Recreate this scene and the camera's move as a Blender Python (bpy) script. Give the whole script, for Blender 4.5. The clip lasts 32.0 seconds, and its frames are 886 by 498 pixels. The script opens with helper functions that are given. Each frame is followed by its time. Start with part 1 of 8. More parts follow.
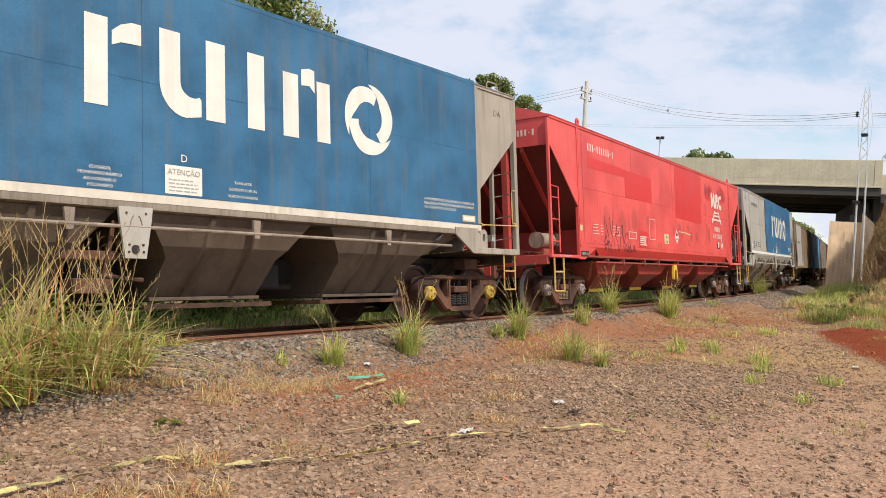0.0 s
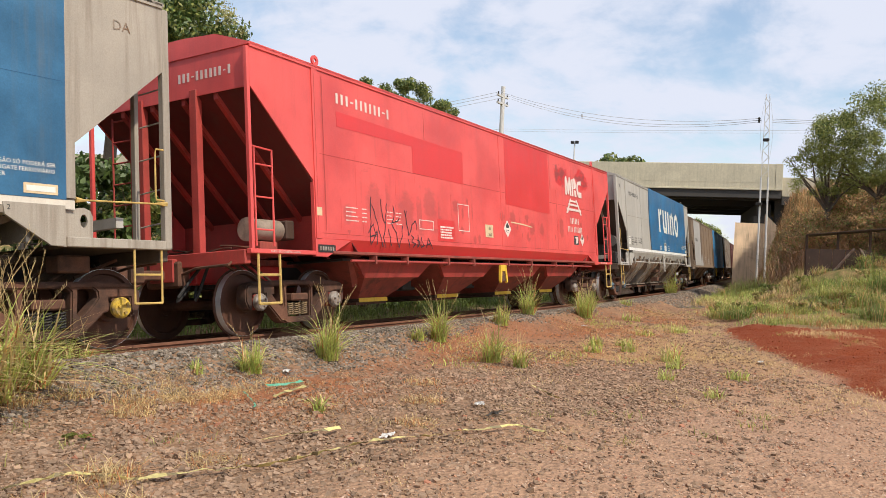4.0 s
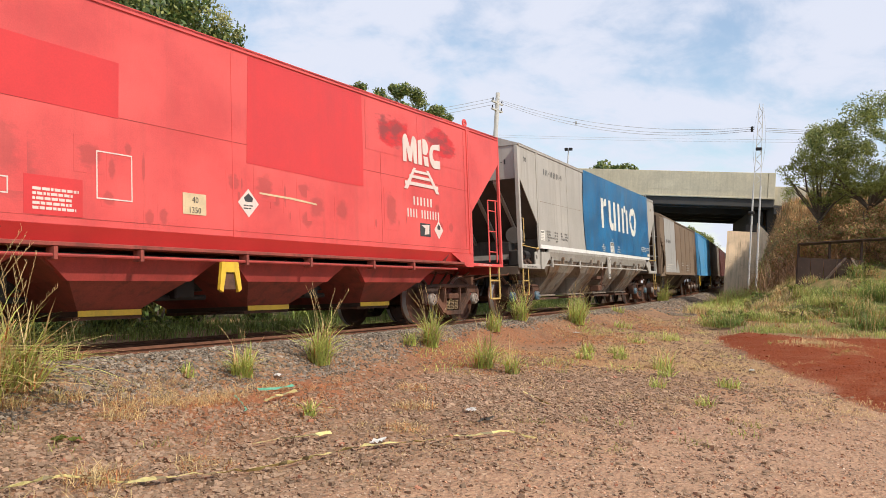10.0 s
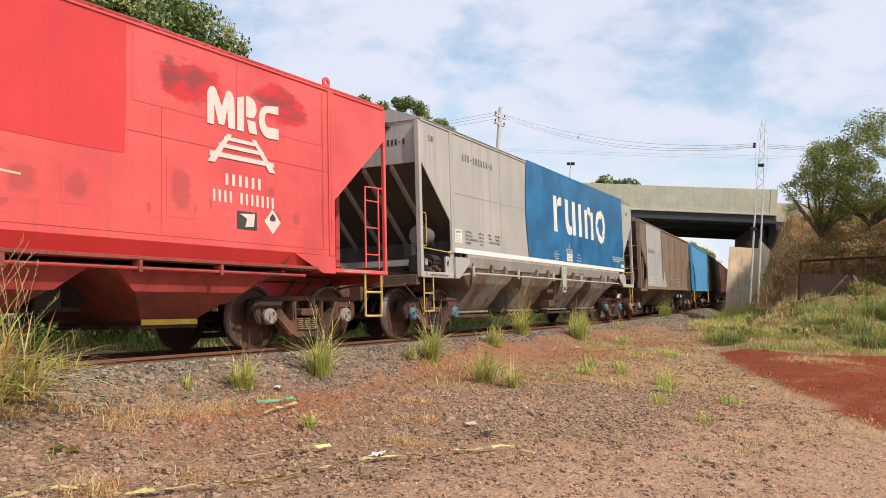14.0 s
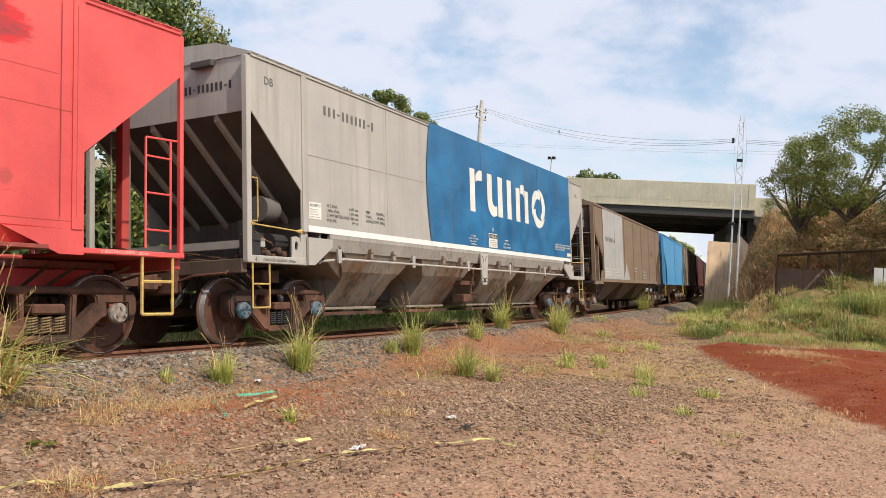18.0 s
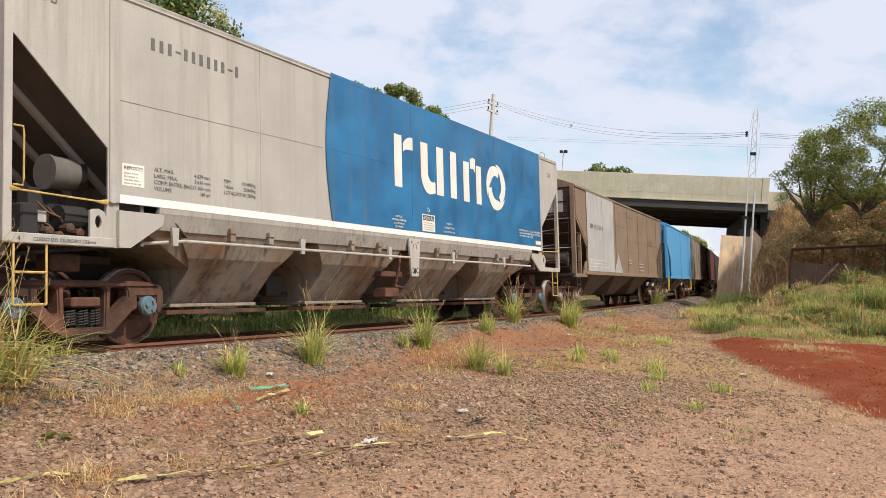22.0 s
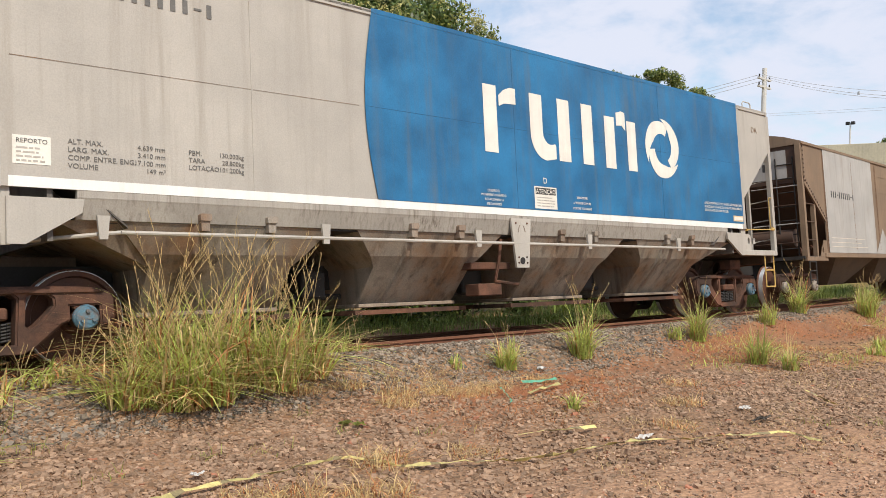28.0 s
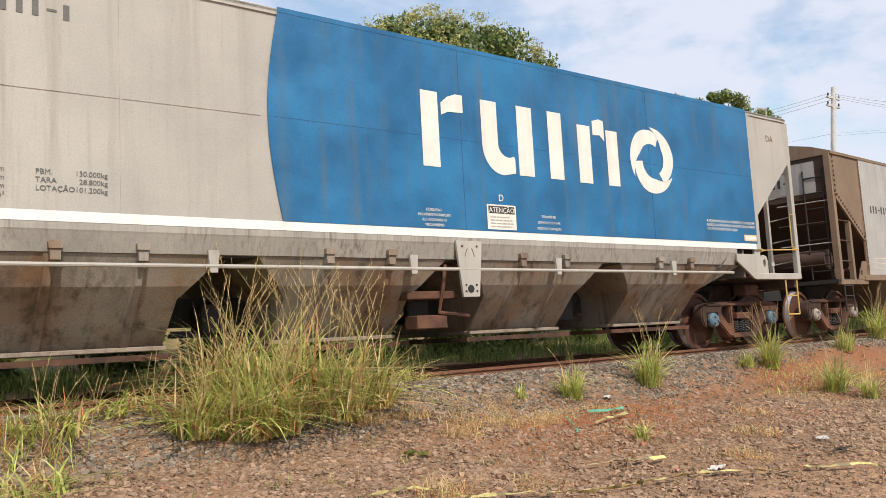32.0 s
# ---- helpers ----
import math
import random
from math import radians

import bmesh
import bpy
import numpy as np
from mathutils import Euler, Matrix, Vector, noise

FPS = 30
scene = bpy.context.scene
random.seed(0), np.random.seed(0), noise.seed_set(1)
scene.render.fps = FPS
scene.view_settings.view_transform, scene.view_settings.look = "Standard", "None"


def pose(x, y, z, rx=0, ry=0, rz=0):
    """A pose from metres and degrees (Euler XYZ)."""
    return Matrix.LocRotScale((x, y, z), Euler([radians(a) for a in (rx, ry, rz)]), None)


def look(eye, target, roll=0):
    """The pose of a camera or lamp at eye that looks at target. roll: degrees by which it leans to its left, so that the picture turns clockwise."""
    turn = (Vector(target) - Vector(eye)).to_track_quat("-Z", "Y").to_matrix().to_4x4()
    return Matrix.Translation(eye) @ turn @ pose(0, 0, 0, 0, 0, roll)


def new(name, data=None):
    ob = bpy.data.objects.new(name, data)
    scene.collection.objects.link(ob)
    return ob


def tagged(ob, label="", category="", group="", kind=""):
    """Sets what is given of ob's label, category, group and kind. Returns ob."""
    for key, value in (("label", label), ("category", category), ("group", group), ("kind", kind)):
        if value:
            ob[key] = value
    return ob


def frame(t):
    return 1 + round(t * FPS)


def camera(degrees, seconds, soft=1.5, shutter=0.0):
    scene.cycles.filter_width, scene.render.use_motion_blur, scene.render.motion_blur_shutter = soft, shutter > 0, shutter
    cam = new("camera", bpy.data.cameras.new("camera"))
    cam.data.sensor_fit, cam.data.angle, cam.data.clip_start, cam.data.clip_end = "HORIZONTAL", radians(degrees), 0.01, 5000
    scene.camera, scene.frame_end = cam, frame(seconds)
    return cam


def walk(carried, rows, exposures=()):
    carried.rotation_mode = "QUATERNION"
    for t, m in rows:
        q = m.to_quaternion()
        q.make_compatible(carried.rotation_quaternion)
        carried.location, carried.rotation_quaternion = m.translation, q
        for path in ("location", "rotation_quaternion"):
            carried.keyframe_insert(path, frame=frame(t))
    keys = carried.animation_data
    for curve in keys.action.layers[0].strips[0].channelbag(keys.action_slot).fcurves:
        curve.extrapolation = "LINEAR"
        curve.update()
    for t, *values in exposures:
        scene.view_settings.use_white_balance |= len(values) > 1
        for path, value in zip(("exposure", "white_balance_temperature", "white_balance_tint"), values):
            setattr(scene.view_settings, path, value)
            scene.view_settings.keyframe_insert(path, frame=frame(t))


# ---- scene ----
# The camera stands beside the line and pans; the line runs along +x and curves off to the left.
cam = camera(56.73, 32.0, soft=0.65)
EYE = (0.0, -9.632, 1.416)
# seconds, heading (degrees left of +x), pitch, lean to the right, metres that the train has gone
SHOT = [
    (0, 38.30, 0.08, -3.37, -0.000), (0.5, 37.13, 0.60, -2.46, 0.841), (1, 34.85, 0.26, -3.23, 1.692),
    (1.5, 34.06, -0.06, -2.89, 2.516), (2, 33.54, 0.18, -2.22, 3.326), (2.5, 33.40, 0.51, -2.84, 4.111),
    (3, 33.50, 0.68, -2.68, 4.903), (3.5, 32.82, 0.63, -2.83, 5.698), (5.5, 32.65, 0.68, -2.46, 8.713),
    (6, 32.50, 0.04, -2.10, 9.441), (6.5, 31.99, 0.43, -2.50, 10.154), (7, 31.73, 0.71, -2.69, 10.854),
    (7.5, 31.53, 0.80, -2.70, 11.558), (8, 31.68, 0.85, -3.01, 12.246), (8.5, 32.04, 0.78, -2.87, 12.921),
    (9, 32.24, 0.85, -3.13, 13.583), (9.5, 32.21, 1.03, -3.12, 14.237), (10, 32.24, 1.06, -3.26, 14.871),
    (10.5, 32.50, 1.09, -3.49, 15.502), (11, 32.53, 0.95, -3.70, 16.137), (11.5, 32.39, 1.01, -3.70, 16.770),
    (12, 32.38, 1.15, -3.69, 17.376), (12.5, 32.22, 1.48, -3.34, 17.987), (13, 32.20, 1.70, -3.35, 18.612),
    (13.5, 32.36, 1.91, -3.80, 19.208), (14, 32.41, 1.97, -3.80, 19.794), (14.5, 32.36, 2.20, -3.70, 20.364),
    (16.5, 32.08, 2.20, -3.90, 22.476), (17, 31.20, 2.67, -3.73, 22.997), (17.5, 30.71, 2.71, -3.49, 23.508),
    (18, 31.05, 1.62, -3.90, 24.025), (18.5, 30.95, 1.67, -3.29, 24.533), (19, 30.93, 1.71, -3.30, 25.029),
    (19.5, 31.25, 1.54, -3.50, 25.516), (20, 31.43, 1.48, -3.33, 25.993), (20.5, 31.46, 1.43, -3.09, 26.448),
    (21, 31.55, 1.32, -3.54, 26.895), (21.5, 31.65, 1.22, -3.64, 27.347), (22, 31.83, 1.14, -3.95, 27.776),
    (22.5, 31.94, 0.99, -3.95, 28.197), (23, 32.10, 0.82, -3.77, 28.626), (23.5, 32.26, 0.62, -3.57, 29.045),
    (24, 32.50, 0.43, -3.34, 29.444), (24.5, 33.08, 0.21, -3.18, 29.831), (25, 34.08, 0.02, -3.33, 30.199),
    (25.5, 37.41, -0.33, -3.12, 30.544), (26, 41.11, -0.67, -3.18, 30.865), (26.5, 43.82, -0.84, -3.37, 31.159),
    (28.5, 51.78, 0.03, -0.95, 32.483), (29, 53.03, 0.11, -0.70, 32.765), (29.5, 53.44, 0.47, -0.65, 33.039),
    (30, 53.90, 0.67, -0.29, 33.302), (30.5, 54.42, 0.98, -0.15, 33.570), (31, 54.89, 1.16, -0.07, 33.817),
    (31.5, 54.90, 1.49, -0.23, 34.055), (32, 54.49, 1.75, -0.76, 34.282)]
walk(cam, [(t, pose(*EYE, 90 + pt, 0, yw - 90) @ pose(0, 0, 0, 0, 0, -rl)) for t, yw, pt, rl, _ in SHOT], exposures=[(0.0, 0.0), (32.0, 0.0)])

# ---- light ----
SUN_AZ, SUN_EL = radians(258), radians(51)   # from +x towards +y, over the horizon
sun = new("sun", bpy.data.lights.new("sun", "SUN"))
sun.data.energy, sun.data.angle, sun.data.color = 4.2, radians(0.9), (1.0, 0.908, 0.78)
sun_way = Vector((math.cos(SUN_AZ) * math.cos(SUN_EL), math.sin(SUN_AZ) * math.cos(SUN_EL), math.sin(SUN_EL)))
sun.matrix_world = look(sun_way * 60, (0, 0, 0))


def sky():
    w = bpy.data.worlds.new("sky")
    scene.world = w
    w.use_nodes = True
    nt = w.node_tree
    nt.nodes.clear()
    N, L = nt.nodes.new, nt.links.new
    out, bg = N("ShaderNodeOutputWorld"), N("ShaderNodeBackground")
    st = N("ShaderNodeTexSky")
    st.sky_type, st.sun_disc = "NISHITA", False
    st.sun_elevation, st.sun_rotation = SUN_EL, radians(90) - SUN_AZ
    st.air_density, st.dust_density, st.ozone_density = 1.3, 0.15, 2.2
    co, sep = N("ShaderNodeTexCoord"), N("ShaderNodeSeparateXYZ")
    L(co.outputs["Generated"], sep.inputs[0])

    def mth(op, a, b=None, c=None):
        m = N("ShaderNodeMath")
        m.operation = op
        for i, v in enumerate((a, b, c)):
            if v is not None:
                if isinstance(v, bpy.types.NodeSocket):
                    L(v, m.inputs[i])
                else:
                    m.inputs[i].default_value = v
        return m.outputs[0]
    zz = mth("MAXIMUM", mth("ADD", sep.outputs[2], 0.26), 0.05)
    comb = N("ShaderNodeCombineXYZ")
    L(mth("DIVIDE", sep.outputs[0], zz), comb.inputs[0])
    L(mth("DIVIDE", sep.outputs[1], zz), comb.inputs[1])

    def nz(scale, detail, rough, shift):
        mp, n = N("ShaderNodeMapping"), N("ShaderNodeTexNoise")
        mp.inputs["Location"].default_value = shift
        L(comb.outputs[0], mp.inputs[0])
        L(mp.outputs[0], n.inputs["Vector"])
        n.inputs["Scale"].default_value, n.inputs["Detail"].default_value, n.inputs["Roughness"].default_value = scale, detail, rough
        n.inputs["Distortion"].default_value = 0.35
        return n.outputs[0]
    big, small = nz(1.7, 8, 0.55, (3.1, 4.7, 0)), nz(5.0, 6, 0.6, (0.4, 5.2, 2))
    mix = mth("ADD", mth("MULTIPLY", big, 0.72), mth("MULTIPLY", small, 0.28))
    ramp = N("ShaderNodeValToRGB")
    L(mix, ramp.inputs[0])
    ramp.color_ramp.elements[0].position, ramp.color_ramp.elements[1].position = 0.40, 0.56
    ramp.color_ramp.interpolation = "EASE"
    cl = N("ShaderNodeMix")
    cl.data_type = "RGBA"
    L(mth("MULTIPLY_ADD", ramp.outputs[0], 0.80, 0.16), cl.inputs["Factor"])
    L(st.outputs[0], cl.inputs["A"])
    cl.inputs["B"].default_value = (5.25, 5.5, 6.35, 1)
    L(cl.outputs["Result"], bg.inputs[0])
    bg.inputs[1].default_value = 0.15
    L(bg.outputs[0], out.inputs[0])


sky()


# ---- materials ----
def mat(name, col, rough=0.7, metal=0.0, var=0.12, scale=6.0, fine=60.0, bump=0.0, col2=None, amount=0.0, dirt_scale=1.5, streak=0.0, dirt=(0.09, 0.065, 0.045), per=0.0, trans=0.0, spec=0.5, other=None, dent=0.0, blot=None, run=7.0, blot_size=7.0, blot_core=None):
    """Base colour with variation at two scales; col2 in patches; streak: run-off that follows the height; per: change from piece to piece; blot: a ragged soft-edged blotch of another colour on each piece."""
    m = bpy.data.materials.new(name)
    m.use_nodes = True
    nt = m.node_tree
    N, L = nt.nodes.new, nt.links.new
    b = nt.nodes["Principled BSDF"]
    b.inputs["Roughness"].default_value, b.inputs["Metallic"].default_value = rough, metal
    b.inputs["Specular IOR Level"].default_value = spec
    co = N("ShaderNodeTexCoord")

    def nz(s, det=5.0, ro=0.6, stretch=None):
        n = N("ShaderNodeTexNoise")
        n.inputs["Scale"].default_value, n.inputs["Detail"].default_value, n.inputs["Roughness"].default_value = s, det, ro
        if stretch:
            mp = N("ShaderNodeMapping")
            mp.inputs["Scale"].default_value = stretch
            L(co.outputs["Object"], mp.inputs[0])
            L(mp.outputs[0], n.inputs["Vector"])
        else:
            L(co.outputs["Object"], n.inputs["Vector"])
        return n.outputs[0]

    def remap(v, a, bb, lo, hi):
        r = N("ShaderNodeMapRange")
        L(v, r.inputs[0])
        for i, x in enumerate((a, bb, lo, hi)):
            r.inputs[1 + i].default_value = x
        return r.outputs[0]

    def mixc(fac, a, bb, blend="MIX"):
        x = N("ShaderNodeMix")
        x.data_type, x.blend_type = "RGBA", blend
        for key, v in (("Factor", fac), ("A", a), ("B", bb)):
            if isinstance(v, bpy.types.NodeSocket):
                L(v, x.inputs[key])
            else:
                x.inputs[key].default_value = (*v, 1) if isinstance(v, tuple) else v
        return x.outputs["Result"]
    c = tuple(col)
    if col2:
        c = mixc(remap(nz(dirt_scale), 0.5 - 0.25 * amount, 0.75 - 0.3 * amount, 0, 1), c, tuple(col2))
    v1, v2 = nz(scale), nz(fine, 3.0)
    c = mixc(1.0, c, mixc(remap(v1, 0.3, 0.7, 0, 1), (1 - var,) * 3, (1 + var,) * 3), "MULTIPLY")
    c = mixc(1.0, c, mixc(remap(v2, 0.3, 0.7, 0, 1), (1 - 0.6 * var,) * 3, (1 + 0.6 * var,) * 3), "MULTIPLY")
    if per:
        oi = N("ShaderNodeObjectInfo")
        geo = N("ShaderNodeNewGeometry")
        add = N("ShaderNodeMath")
        add.operation = "ADD"
        L(oi.outputs["Random"], add.inputs[0])
        L(geo.outputs["Random Per Island"], add.inputs[1])
        fr = N("ShaderNodeMath")
        fr.operation = "FRACT"
        L(add.outputs[0], fr.inputs[0])
        if other:
            h = N("ShaderNodeMath")
            h.operation = "MULTIPLY"
            L(fr.outputs[0], h.inputs[0])
            h.inputs[1].default_value = 13.7
            h2 = N("ShaderNodeMath")
            h2.operation = "FRACT"
            L(h.outputs[0], h2.inputs[0])
            c = mixc(remap(h2.outputs[0], 0.55, 1.0, 0, 0.9), c, tuple(other))
        c = mixc(1.0, c, mixc(fr.outputs[0], (1 - per,) * 3, (1 + per,) * 3), "MULTIPLY")
    if streak:
        s = nz(1.0, 6.0, 0.65, (run, run, 0.35))
        s2 = nz(0.9, 4.0, 0.6)
        mu = N("ShaderNodeMath")
        mu.operation = "MULTIPLY"
        L(remap(s, 0.48, 0.72, 0, 1), mu.inputs[0])
        L(remap(s2, 0.35, 0.65, 0.15, streak), mu.inputs[1])
        c = mixc(mu.outputs[0], c, tuple(dirt))
    if blot:
        sep = N("ShaderNodeSeparateXYZ")
        L(co.outputs["Generated"], sep.inputs[0])

        def mth(op, a, bb):
            x = N("ShaderNodeMath")
            x.operation, x.use_clamp = op, op == "MULTIPLY"
            for i, v in enumerate((a, bb)):
                if isinstance(v, bpy.types.NodeSocket):
                    L(v, x.inputs[i])
                else:
                    x.inputs[i].default_value = v
            return x.outputs[0]
        dx, dz = mth("SUBTRACT", sep.outputs[0], 0.5), mth("SUBTRACT", sep.outputs[2], 0.5)
        r = mth("SQRT", mth("ADD", mth("POWER", mth("ABSOLUTE", dx, 0), 2.0), mth("POWER", mth("ABSOLUTE", dz, 0), 2.0)), 0)
        ragged = mth("SUBTRACT", remap(r, 0.14, 0.49, 1.0, 0.0), remap(nz(blot_size, 6.0, 0.7, (0.6, 1.0, 1.4)), 0.3, 0.7, -0.1, 0.55 if blot_size > 4 else 0.95))
        c = mixc(remap(ragged, 0.0, 0.45 if blot_size > 4 else 0.2, 0.0, blot[3]), c, tuple(blot[:3]))
        if blot_core:
            core = mth("SUBTRACT", remap(r, 0.20, 0.46, 1.0, 0.0), remap(nz(blot_size * 1.3, 5.0, 0.6, (0.8, 1.0, 2.2)), 0.36, 0.66, 1.25, 0.0))
            c = mixc(remap(core, 0.0, 0.6, 0.0, 0.75), c, tuple(blot_core))
    L(c, b.inputs["Base Color"])
    L(remap(v1, 0.3, 0.7, max(0.05, rough - 0.1), min(1, rough + 0.1)), b.inputs["Roughness"])
    if bump:
        bp = N("ShaderNodeBump")
        bp.inputs["Strength"].default_value, bp.inputs["Distance"].default_value = 0.6, bump
        L(v2 if bump < 0.02 else v1, bp.inputs["Height"])
        L(bp.outputs[0], b.inputs["Normal"])
        if dent:
            bd = N("ShaderNodeBump")
            bd.inputs["Strength"].default_value, bd.inputs["Distance"].default_value = 0.5, dent
            L(nz(0.9, 1.0, 0.4, (1.0, 1.0, 0.55)), bd.inputs["Height"])
            L(bd.outputs[0], bp.inputs["Normal"])
    if trans:
        tr = N("ShaderNodeBsdfTranslucent")
        mx = N("ShaderNodeMixShader")
        L(c, tr.inputs[0])
        mx.inputs[0].default_value = trans
        L(b.outputs[0], mx.inputs[1])
        L(tr.outputs[0], mx.inputs[2])
        L(mx.outputs[0], nt.nodes["Material Output"].inputs[0])
    return m


